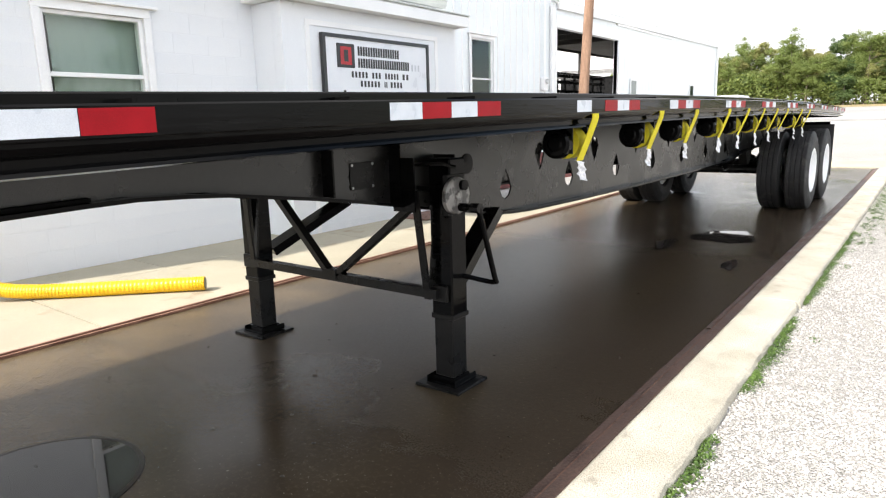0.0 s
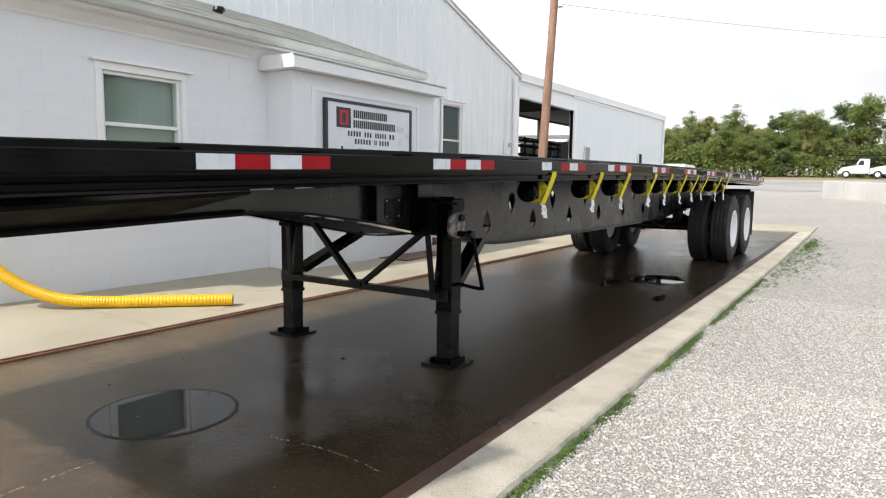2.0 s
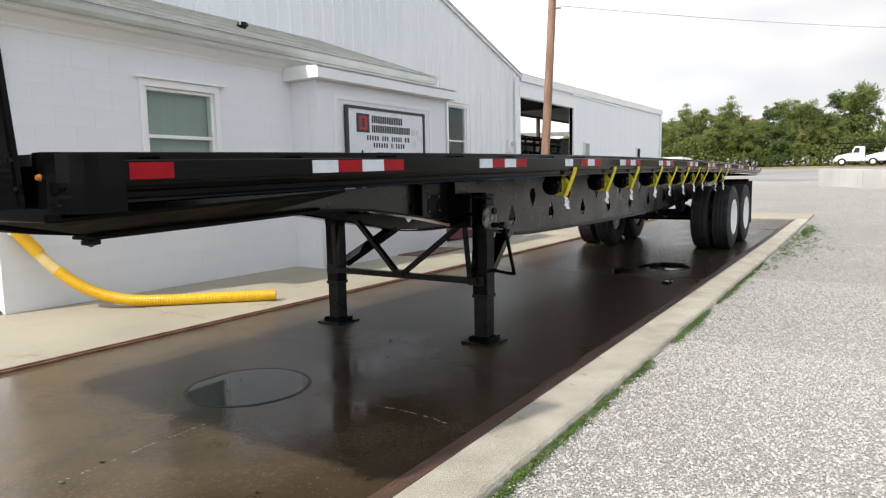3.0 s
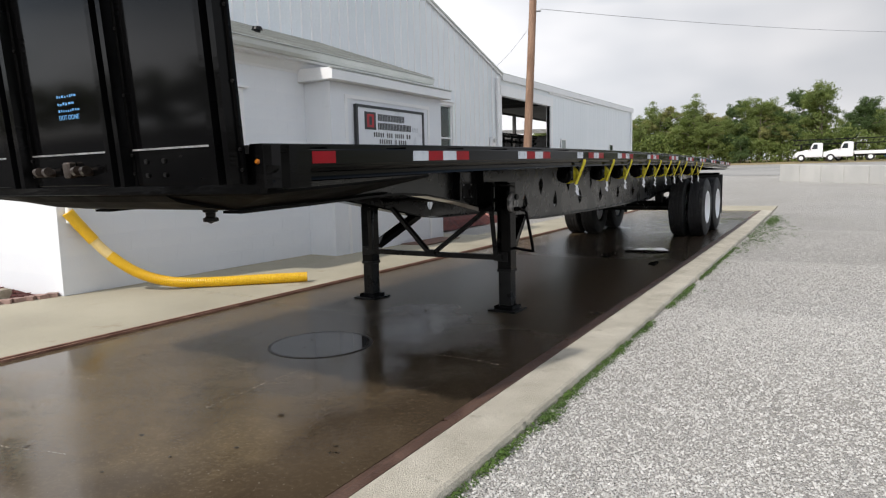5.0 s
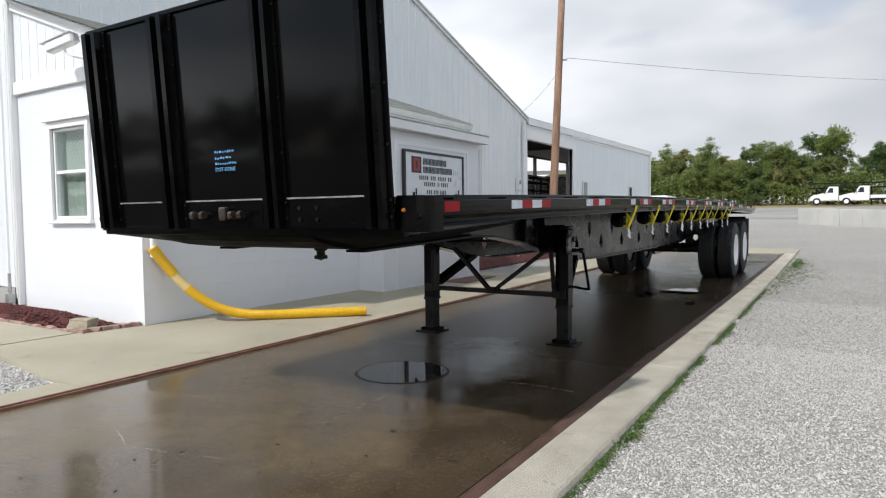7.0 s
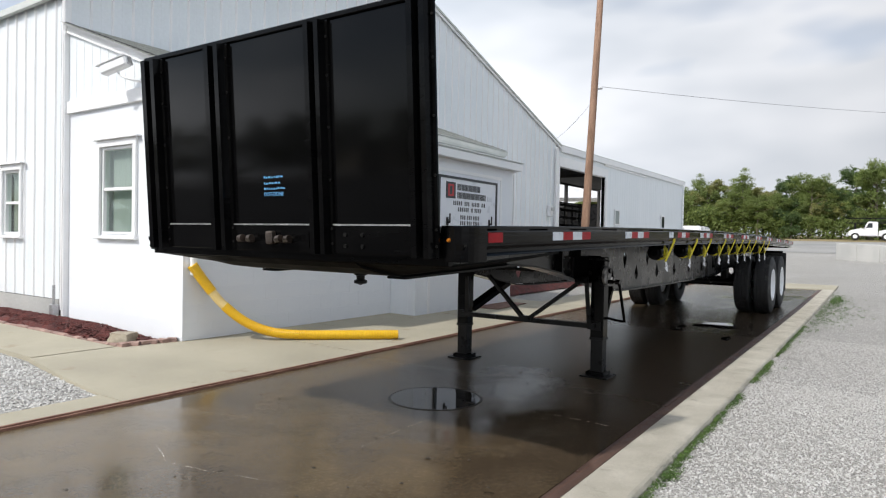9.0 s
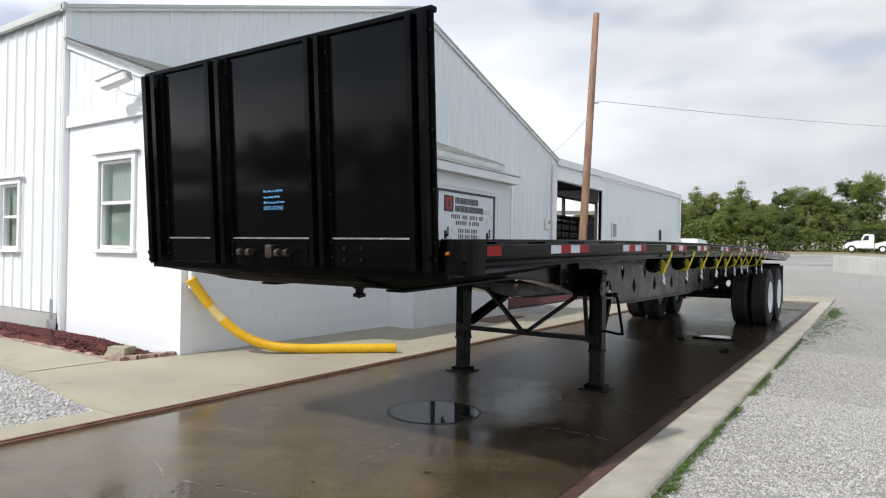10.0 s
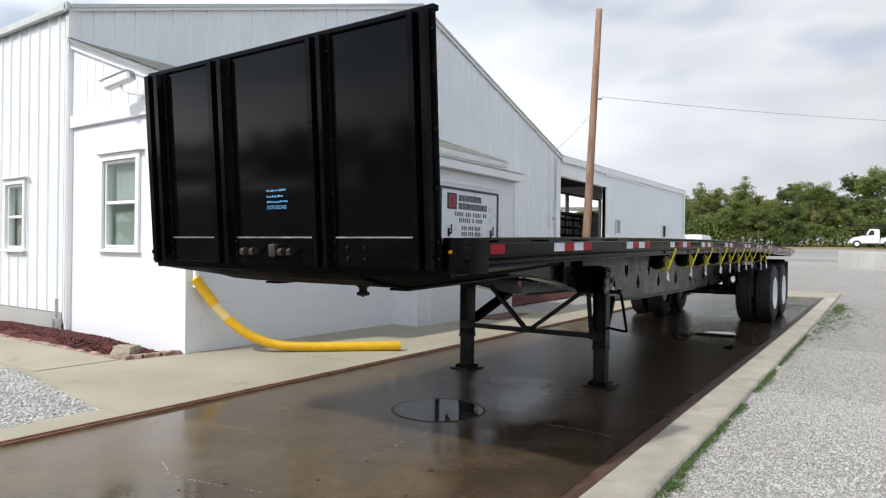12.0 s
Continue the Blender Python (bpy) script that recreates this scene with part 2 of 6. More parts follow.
BARK = mat("grey_brown_bark", (0.10, 0.08, 0.06), (0.17, 0.14, 0.11), 5.0, (0.85, 0.95), bump=0.5, bscale=20, stretch=(3, 3, 0.5))
DRY_GRASS = mat("dry_verge_grass", (0.20, 0.16, 0.07), (0.30, 0.23, 0.11), 0.3, (0.85, 0.95), bump=0.3, bscale=8, grain=0.3)
WEED = mat("green_weed_leaves", (0.045, 0.092, 0.012), (0.09, 0.155, 0.026), 6.0, (0.5, 0.7), bump=0.1, grain=0.3)
GEAR_WORN = mat("worn_grey_gear_paint", (0.02, 0.02, 0.02), (0.10, 0.095, 0.09), 9.0, (0.3, 0.5), bump=0.15, bscale=50, grain=0.3, spot=(0.22, 0.21, 0.20), spot_scale=16, spot_at=0.47)
CONE_ORANGE = mat("faded_orange_plastic", (0.62, 0.27, 0.20), (0.72, 0.36, 0.28), 8.0, (0.4, 0.55), bump=0.03, grain=0.08)
STEEL = mat("galvanised_steel", (0.40, 0.41, 0.42), (0.52, 0.52, 0.53), 8.0, (0.35, 0.5), metal=0.8, bump=0.05)


def leaf_mat(name, a, b):
    m, n, l, bs = node_mat(name)
    geo = n.new("ShaderNodeNewGeometry")
    tc = n.new("ShaderNodeTexCoord")
    f, _ = noise_fac(n, l, tc.outputs["Object"], 0.45, 3.0)
    c = mix_col(n, l, geo.outputs["Random Per Island"], a, b)
    c = mix_col(n, l, span(n, l, f, 0.0, 0.55), c, (a[0] * 1.35, a[1] * 1.3, a[2]))
    l.new(c, bs.inputs["Base Color"])
    bs.inputs["Roughness"].default_value = 0.6
    tr, ad = n.new("ShaderNodeBsdfTranslucent"), n.new("ShaderNodeMixShader")
    ad.inputs["Fac"].default_value = 0.45
    l.new(c, tr.inputs["Color"])
    l.new(bs.outputs["BSDF"], ad.inputs[1])
    l.new(tr.outputs["BSDF"], ad.inputs[2])
    l.new(ad.outputs["Shader"], n["Material Output"].inputs["Surface"])
    return m


LEAF = leaf_mat("green_foliage", (0.125, 0.174, 0.046), (0.228, 0.275, 0.082))
LEAF_YELLOW = leaf_mat("yellowing_foliage", (0.215, 0.228, 0.080), (0.335, 0.325, 0.130))
LEAF_DARK = leaf_mat("dark_green_foliage", (0.064, 0.112, 0.038), (0.130, 0.185, 0.060))


def glass_mat(name, tint):
    m, n, l, b = node_mat(name)
    n.remove(b)
    tr, gl, mx, fr = n.new("ShaderNodeBsdfTransparent"), n.new("ShaderNodeBsdfGlossy"), n.new("ShaderNodeMixShader"), n.new("ShaderNodeLayerWeight")
    tr.inputs["Color"].default_value = (*tint, 1)
    gl.inputs["Roughness"].default_value = 0.02
    fr.inputs["Blend"].default_value = 0.5
    pw, ma = n.new("ShaderNodeMath"), n.new("ShaderNodeMath")
    pw.operation, pw.inputs[1].default_value = "POWER", 5.0
    ma.operation, ma.inputs[1].default_value, ma.inputs[2].default_value = "MULTIPLY_ADD", 0.9, 0.035
    l.new(fr.outputs["Facing"], pw.inputs[0])
    l.new(pw.outputs["Value"], ma.inputs[0])
    l.new(ma.outputs["Value"], mx.inputs["Fac"])
    l.new(tr.outputs["BSDF"], mx.inputs[1])
    l.new(gl.outputs["BSDF"], mx.inputs[2])
    l.new(mx.outputs["Shader"], n["Material Output"].inputs["Surface"])
    return m


GLASS = glass_mat("window_glass", (0.90, 0.95, 0.92))
DARK_GLASS, _n, _l, _b = node_mat("dark_vehicle_glass")
_b.inputs["Base Color"].default_value, _b.inputs["Roughness"].default_value = (0.02, 0.025, 0.03, 1), 0.05
AMBER, _n, _l, _b = node_mat("amber_lens")
_b.inputs["Base Color"].default_value, _b.inputs["Roughness"].default_value = (0.40, 0.13, 0.012, 1), 0.2


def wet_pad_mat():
    """Brown concrete: speckled in front, under a film of water along the walk's side; wetness and painted trailer shade
    darken it.
    """
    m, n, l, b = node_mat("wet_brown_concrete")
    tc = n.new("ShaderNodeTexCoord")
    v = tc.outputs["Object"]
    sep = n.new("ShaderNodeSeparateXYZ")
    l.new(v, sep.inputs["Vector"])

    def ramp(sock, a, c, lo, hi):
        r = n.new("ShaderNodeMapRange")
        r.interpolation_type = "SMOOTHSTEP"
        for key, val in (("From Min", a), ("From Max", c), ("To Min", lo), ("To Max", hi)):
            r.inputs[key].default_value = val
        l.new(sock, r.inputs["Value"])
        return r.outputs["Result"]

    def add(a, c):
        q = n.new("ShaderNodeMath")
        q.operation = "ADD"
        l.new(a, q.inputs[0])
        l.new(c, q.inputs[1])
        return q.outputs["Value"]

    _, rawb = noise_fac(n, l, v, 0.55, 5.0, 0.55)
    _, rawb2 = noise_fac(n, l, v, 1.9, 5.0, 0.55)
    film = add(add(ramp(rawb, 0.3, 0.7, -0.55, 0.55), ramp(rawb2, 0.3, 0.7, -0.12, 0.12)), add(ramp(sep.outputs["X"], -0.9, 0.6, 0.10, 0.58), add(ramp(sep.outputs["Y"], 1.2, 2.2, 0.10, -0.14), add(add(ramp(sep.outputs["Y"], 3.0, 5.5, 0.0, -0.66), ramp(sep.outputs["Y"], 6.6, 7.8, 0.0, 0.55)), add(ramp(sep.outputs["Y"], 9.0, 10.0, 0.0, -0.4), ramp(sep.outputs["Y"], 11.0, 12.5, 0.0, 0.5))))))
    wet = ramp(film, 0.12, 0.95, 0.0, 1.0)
    # wetness plus trailer shade put into the colour; darker along y, lighter far left
    damp_shade = ramp(add(add(ramp(rawb2, 0.3, 0.7, -0.16, 0.16), ramp(rawb, 0.3, 0.7, -0.15, 0.15)), add(ramp(sep.outputs["Y"], -0.2, 3.0, 0.0, 1.0), ramp(sep.outputs["X"], -1.45, -0.85, -0.6, 0.0))), -0.05, 1.0, 0.0, 1.0)
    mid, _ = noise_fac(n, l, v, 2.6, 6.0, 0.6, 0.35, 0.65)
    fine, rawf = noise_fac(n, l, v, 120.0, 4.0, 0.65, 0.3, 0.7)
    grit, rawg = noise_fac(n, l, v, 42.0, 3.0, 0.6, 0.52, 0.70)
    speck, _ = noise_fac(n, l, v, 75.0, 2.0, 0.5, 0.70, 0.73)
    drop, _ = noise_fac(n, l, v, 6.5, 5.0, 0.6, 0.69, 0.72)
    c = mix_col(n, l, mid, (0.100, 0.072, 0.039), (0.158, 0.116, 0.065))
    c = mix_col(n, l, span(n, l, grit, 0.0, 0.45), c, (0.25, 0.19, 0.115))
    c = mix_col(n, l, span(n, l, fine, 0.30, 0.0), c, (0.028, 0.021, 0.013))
    c = mix_col(n, l, span(n, l, damp_shade, 0.0, 0.82), c, (0.037, 0.027, 0.018))
    # soaked kerb side, with the trailer's dark reflection put into the colour
    soak_reflection = ramp(add(ramp(sep.outputs["X"], 0.7, 1.35, 0.0, 1.0), ramp(rawb2, 0.3, 0.7, -0.22, 0.22)), 0.1, 0.9, 0.0, 0.66)
    c = mix_col(n, l, soak_reflection, c, (0.044, 0.032, 0.022))
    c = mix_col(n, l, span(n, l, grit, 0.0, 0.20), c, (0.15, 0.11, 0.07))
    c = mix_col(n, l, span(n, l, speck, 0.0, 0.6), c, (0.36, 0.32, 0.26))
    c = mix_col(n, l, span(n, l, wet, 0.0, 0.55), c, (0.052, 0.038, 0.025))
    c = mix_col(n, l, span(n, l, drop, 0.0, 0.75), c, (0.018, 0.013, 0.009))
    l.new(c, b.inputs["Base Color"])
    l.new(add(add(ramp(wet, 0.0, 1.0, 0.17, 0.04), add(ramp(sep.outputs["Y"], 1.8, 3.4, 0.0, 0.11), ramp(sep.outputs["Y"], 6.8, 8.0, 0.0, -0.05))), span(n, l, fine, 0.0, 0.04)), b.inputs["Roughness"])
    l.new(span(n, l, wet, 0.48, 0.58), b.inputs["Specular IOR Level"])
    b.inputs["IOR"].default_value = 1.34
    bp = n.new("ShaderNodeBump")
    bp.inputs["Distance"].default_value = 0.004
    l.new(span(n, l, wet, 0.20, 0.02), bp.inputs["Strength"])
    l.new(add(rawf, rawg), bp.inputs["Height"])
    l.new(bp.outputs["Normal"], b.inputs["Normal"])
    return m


PAD = wet_pad_mat()


def puddle_mat():
    m, n, l, b = node_mat("standing_water")
    tc = n.new("ShaderNodeTexCoord")
    f, _ = noise_fac(n, l, tc.outputs["Object"], 2.0)
    l.new(mix_col(n, l, f, (0.022, 0.019, 0.017), (0.035, 0.030, 0.026)), b.inputs["Base Color"])
    b.inputs["Roughness"].default_value, b.inputs["IOR"].default_value = 0.02, 1.40
    return m


PUDDLE = puddle_mat()
WET_STEEL = mat("wet_dark_steel", (0.012, 0.010, 0.008), (0.03, 0.025, 0.02), 8.0, (0.25, 0.45), bump=0.1, bscale=60, spec=0.2)


def gravel_mat():
    m, n, l, b = node_mat("crushed_white_gravel")
    tc = n.new("ShaderNodeTexCoord")
    v = tc.outputs["Object"]
    vo = n.new("ShaderNodeTexVoronoi")
    vo.inputs["Scale"].default_value = 115.0
    l.new(v, vo.inputs["Vector"])
    sep = n.new("ShaderNodeSeparateColor")
    l.new(vo.outputs["Color"], sep.inputs["Color"])
    big, _ = noise_fac(n, l, v, 0.35, 5.0, 0.55, 0.35, 0.65)
    c = mix_col(n, l, sep.outputs["Red"], (0.385, 0.372, 0.345), (0.57, 0.555, 0.525))
    c = mix_col(n, l, span(n, l, big, 0.0, 0.45), c, (0.36, 0.34, 0.30))
    mott, _ = noise_fac(n, l, v, 14.0, 9.0, 0.78, 0.36, 0.64)
    mc = n.new("ShaderNodeCombineColor")
    mr = span(n, l, mott, 0.83, 1.15)
    for k in ("Red", "Green", "Blue"):
        l.new(mr, mc.inputs[k])
    c = mix_col(n, l, 1.0, c, mc.outputs["Color"], "MULTIPLY")
    edge = n.new("ShaderNodeMapRange")
    edge.inputs["From Min"].default_value, edge.inputs["From Max"].default_value = 0.50, 0.95
    l.new(vo.outputs["Distance"], edge.inputs["Value"])
    c = mix_col(n, l, edge.outputs["Result"], c, (0.20, 0.19, 0.17))
    l.new(c, b.inputs["Base Color"])
    b.inputs["Roughness"].default_value = 0.9
    inv = n.new("ShaderNodeMath")
    inv.operation, inv.inputs[0].default_value = "SUBTRACT", 1.0
    l.new(vo.outputs["Distance"], inv.inputs[1])
    bp = n.new("ShaderNodeBump")
    bp.inputs["Strength"].default_value, bp.inputs["Distance"].default_value = 0.8, 0.02
    l.new(inv.outputs["Value"], bp.inputs["Height"])
    l.new(bp.outputs["Normal"], b.inputs["Normal"])
    return m


GRAVEL = gravel_mat()
PEBBLE, _n, _l, _b = node_mat("white_gravel_stones")
_g = _n.new("ShaderNodeNewGeometry")
_r = _n.new("ShaderNodeValToRGB")
_r.color_ramp.elements[0].color, _r.color_ramp.elements[1].color = (0.38, 0.37, 0.345, 1), (0.62, 0.61, 0.585, 1)
_l.new(_g.outputs["Random Per Island"], _r.inputs["Fac"])
_l.new(_r.outputs["Color"], _b.inputs["Base Color"])
_b.inputs["Roughness"].default_value = 0.85


# ---- building blocks ----
def thing(name, label, category, at=(0, 0, 0), group="", kind=""):
    e = new(name)
    e.location = at
    e.empty_display_size = 0.2
    return tagged(e, label, category, group, kind)


def part(name, bm, material, parent=None, label=""):
    me = bpy.data.meshes.new(name)
    bm.to_mesh(me)
    bm.free()
    me.materials.append(material)
    ob = new(name, me)
    if parent is not None:
        ob.parent = parent
    return tagged(ob, label) if label else ob


def shared(name, me, parent, loc, rot=(0, 0, 0), scale=None):
    ob = new(name, me)
    ob.parent, ob.location, ob.rotation_euler = parent, loc, rot
    if scale:
        ob.scale = scale
    return ob


def mesh_of(name, bm, material):
    me = bpy.data.meshes.new(name)
    bm.to_mesh(me)
    bm.free()
    me.materials.append(material)
    return me


def box(bm, x0, x1, y0, y1, z0, z1, bevel=0.0, m=None):
    vs = [bm.verts.new((x, y, z)) for z in (z0, z1) for y in (y0, y1) for x in (x0, x1)]
    fs = [bm.faces.new([vs[i] for i in q]) for q in ((0, 2, 3, 1), (4, 5, 7, 6), (0, 1, 5, 4), (2, 6, 7, 3), (0, 4, 6, 2), (1, 3, 7, 5))]
    if bevel:
        es = list({e for f in fs for e in f.edges})
        r = bmesh.ops.bevel(bm, geom=es, offset=bevel, segments=1, affect="EDGES")
        vs = list({v for f in r["faces"] for v in f.verts} | {v for v in vs if v.is_valid})
    if m is not None:
        bmesh.ops.transform(bm, matrix=m, verts=vs)
    return bm


def B(*boxes, bevel=0.0):
    bm = bmesh.new()
    for b in boxes:
        box(bm, *b, bevel=bevel)
    return bm


def prism(bm, pts, axis, a0, a1):
    """A polygon in the plane across an axis, drawn out from a0 to a1."""
    def p3(p, a):
        return {"x": (a, p[0], p[1]), "y": (p[0], a, p[1]), "z": (p[0], p[1], a)}[axis]
    lo, hi = [bm.verts.new(p3(p, a0)) for p in pts], [bm.verts.new(p3(p, a1)) for p in pts]
    k = len(pts)
    bm.faces.new(lo)
    bm.faces.new(hi[::-1])
    for i in range(k):
        bm.faces.new((lo[i], hi[i], hi[(i + 1) % k], lo[(i + 1) % k]))
    bmesh.ops.recalc_face_normals(bm, faces=bm.faces)
    return bm


def sweep(bm, rings, closed=True, caps=True):
    """Skin a row of rings of points."""
    rv = [[bm.verts.new(p) for p in r] for r in rings]
    k = len(rv[0])
    for a, b in zip(rv, rv[1:]):
        for i in range(k if closed else k - 1):
            bm.faces.new((a[i], a[(i + 1) % k], b[(i + 1) % k], b[i]))
    if caps and closed:
        bm.faces.new(rv[0][::-1])
        bm.faces.new(rv[-1])
    bmesh.ops.recalc_face_normals(bm, faces=bm.faces)
    return bm


def tube(bm, pts, radius, sides=10, radii=None):
    pts = [Vector(p) for p in pts]
    rings, up = [], Vector((0.13, 0.21, 0.97)).normalized()
    for i, p in enumerate(pts):
        d = (pts[min(i + 1, len(pts) - 1)] - pts[max(i - 1, 0)]).normalized()
        s = d.cross(up)
        if s.length < 0.05:
            s = d.cross(Vector((1, 0, 0)))
        s.normalize()
        u = s.cross(d)
        r = radii[i] if radii else radius
        rings.append([p + (s * math.cos(a) + u * math.sin(a)) * r for a in (2 * math.pi * k / sides for k in range(sides))])
    return sweep(bm, rings)


def cyl(bm, p0, p1, r0, r1=None, sides=16):
    return tube(bm, [p0, p1], r0, sides, [r0, r0 if r1 is None else r1])


def beam(bm, p0, p1, w, h, side=(1, 0, 0)):
    """A square bar between two points, w along side and h across it."""
    p0, p1, s = Vector(p0), Vector(p1), Vector(side)
    d = (p1 - p0).normalized()
    s = (s - d * s.dot(d)).normalized()
    u = d.cross(s)
    return sweep(bm, [[p + s * a * w / 2 + u * c * h / 2 for a, c in ((-1, -1), (1, -1), (1, 1), (-1, 1))] for p in (p0, p1)])


def lathe(bm, profile, axis_at, sides=40):
    """Turn a profile of (along x, radius) about an axis along x."""
    cx, cy, cz = axis_at
    rings = []
    for k in range(sides):
        a = 2 * math.pi * k / sides
        rings.append([(cx + px, cy + r * math.cos(a), cz + r * math.sin(a)) for px, r in profile])
    rv = [[bm.verts.new(p) for p in r] for r in rings]
    for i in range(sides):
        a, b = rv[i], rv[(i + 1) % sides]
        for j in range(len(profile) - 1):
            bm.faces.new((a[j], a[j + 1], b[j + 1], b[j]))
    bmesh.ops.recalc_face_normals(bm, faces=bm.faces)
    return bm


def smooth(ob):
    for p in ob.data.polygons:
        p.use_smooth = True
    return ob


def text(body, size, m, material, name, parent=None):
    c = bpy.data.curves.new(name, "FONT")
    c.body, c.size, c.extrude = body, size, 0.0008
    c.materials.append(material)
    o = new(name, c)
    o.matrix_world = m
    if parent is not None:
        o.parent = parent
    return o


# ---- ground ----
def soft(y, start, width):
    s = (y - start) / width
    return width * (math.log1p(math.exp(s)) if s < 30 else s)


def pad_rise(y):
    """The pad lies level and climbs a little towards its far end."""
    return 0.009 * soft(y, 11.8, 1.5)


def ground_z(x, y):
    """The lot follows the pad and climbs more beyond it."""
    near = -0.018 if x < -2.0 and y < 3.0 else -0.055
    return near + pad_rise(y) + 0.022 * soft(y, 20.5, 1.5) - 0.009 * soft(y, 40.0, 4.0)


def bent(bm):
    for v in bm.verts:
        v.co.z += pad_rise(v.co.y)
    return bm


def run(x0, x1, z0, z1, ya, yb, step=0.75):
    """A long bar along y that follows the pad."""
    n = max(2, int((yb - ya) / step))
    ys = [ya + (yb - ya) * i / n for i in range(n + 1)]
    return bent(sweep(bmesh.new(), [[(x0, y, z0), (x1, y, z0), (x1, y, z1), (x0, y, z1)] for y in ys]))


def ground_sheet():
    xs = [-900, -400, -160, -80, -50, -35, -25, -18, -14, -10, -8, -6, -4, -3, -2.03, -1.62, 1.56, 1.9, 2.4, 3, 4, 5, 6, 8, 10, 14, 20, 30, 50, 80, 160, 400, 900]
    ys = [-400, -120, -50, -25, -15, -10, -6, -3, -1, 0, 1, 2, 3, 4, 5, 6, 8, 10, 11, 12, 13, 14, 15, 16, 17, 18, 19, 20, 21, 22, 23.5, 25, 27, 30, 36, 45, 60, 80, 110, 150, 220, 400, 900]
    bm = bmesh.new()
    rows = [[bm.verts.new((x, y, ground_z(x, min(y, 150.0)) - (0.07 if -1.75 < x < 1.7 and y < 20.1 else 0.0))) for x in xs] for y in ys]
    for a, b in zip(rows, rows[1:]):
        for i in range(len(xs) - 1):
            bm.faces.new((a[i], a[i + 1], b[i + 1], b[i]))
    g = part("ground", bm, GRAVEL)
    return tagged(smooth(g), "white crushed gravel lot that rises gently into the distance", "ground", kind="structure")


ground_sheet()


def strip(name, x0, x1, y0, y1, lift, material, label, cat, steps=24):
    bm = bmesh.new()
    rows = []
    for i in range(steps + 1):
        y = y0 + (y1 - y0) * i / steps
        rows.append([bm.verts.new((x, y, ground_z(x, y) + lift)) for x in (x0, x1)])
    for a, b in zip(rows, rows[1:]):
        bm.faces.new((a[0], a[1], b[1], b[0]))
    return tagged(part(name, bm, material), label, cat, kind="structure")


# added dark ground, never in view, for the headboard sheet to mirror
strip("unseen_dark_yard", -140, -2.08, -120, -3.2, 0.012, DARK_MATT_GREY, "added dark yard before the office, unseen, for the headboard to mirror", "road")
strip("unseen_dark_yard", -2.07, 1.96, -120, -9.02, 0.012, DARK_MATT_GREY, "added dark yard before the pad, unseen, for the headboard to mirror", "road")
strip("unseen_dark_yard", 1.97, 120, -120, -3.2, 0.012, DARK_MATT_GREY, "added dark yard beside the gravel, unseen, for the headboard to mirror", "road")
strip("unseen_dark_drive", -140, -5.6, -3.19, 0.24, 0.012, DARK_MATT_GREY, "added dark ground along the office walk, unseen, for the headboard to mirror", "road", 4)
strip("road", -90, 120, 46, 90, 0.012, ASPHALT, "worn pale grey asphalt lot behind the gravel", "road")
strip("verge", -160, 220, 90, 150, 0.03, DRY_GRASS, "strip of dry yellow-brown grass before the woods", "grass")

# the wet wash pad
bm = bmesh.new()
for i in range(15):
    ya, yb = -9.0 + 2 * i, -9.0 + 2 * (i + 1)
    box(bm, -1.69, 1.53, ya, min(yb, 18.1), -0.20, -0.025)
    if yb > 18:
        break
bmesh.ops.remove_doubles(bm, verts=bm.verts, dist=0.0005)
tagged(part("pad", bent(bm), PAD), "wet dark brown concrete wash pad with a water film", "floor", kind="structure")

# flush round drain lid, full of water
lid = thing("drain_cover", "round steel drain cover under a mirror-like film of water", "drain cover", (-0.02, 1.925, -0.025))
bm = bmesh.new()
prof = [(0.357, 0.002), (0.359, 0.0032), (0.377, 0.0032), (0.380, 0.001), (0.380, -0.02), (0.357, -0.02)]
rings = [[(r * math.cos(a), r * math.sin(a), z) for r, z in prof] for a in (2 * math.pi * k / 56 for k in range(56))]
rv = [[bm.verts.new(p) for p in r] for r in rings]
for i in range(56):
    for j in range(len(prof)):
        bm.faces.new((rv[i][j], rv[i][(j + 1) % len(prof)], rv[(i + 1) % 56][(j + 1) % len(prof)], rv[(i + 1) % 56][j]))
bmesh.ops.recalc_face_normals(bm, faces=bm.faces)
part("rim", bm, WET_STEEL, lid, "wet brown steel rim")
bm = bmesh.new()
bm.faces.new([bm.verts.new((0.3575 * math.cos(a), 0.3575 * math.sin(a), 0.0028)) for a in (2 * math.pi * k / 56 for k in range(56))])
part("water_film", bm, PUDDLE, lid, "still water that mirrors the trailer")


def puddle(cx, cy, rx, ry, seed):
    rnd = random.Random(seed)
    ph = [rnd.uniform(0, 6.3) for _ in range(4)]
    bm = bmesh.new()
    pts = []
    for k in range(48):
        a = 2 * math.pi * k / 48
        q = 1 + 0.16 * math.sin(2 * a + ph[0]) + 0.11 * math.sin(3 * a + ph[1]) + 0.07 * math.sin(5 * a + ph[2]) + 0.04 * math.sin(9 * a + ph[3])
        pts.append(bm.verts.new((rx * q * math.cos(a), ry * q * math.sin(a), 0)))
    bm.faces.new(pts)
    ob = part("puddle", bm, PUDDLE)
    ob.location = (cx, cy, -0.0215 + pad_rise(cy + ry))
    tagged(ob, "shallow puddle of rain water on the wet pad", "puddle", "puddles on the pad", "structure")


puddle(0.84, 8.45, 0.27, 0.45, 3)
puddle(0.42, 7.75, 0.10, 0.30, 5)
puddle(1.22, 7.05, 0.06, 0.22, 11)

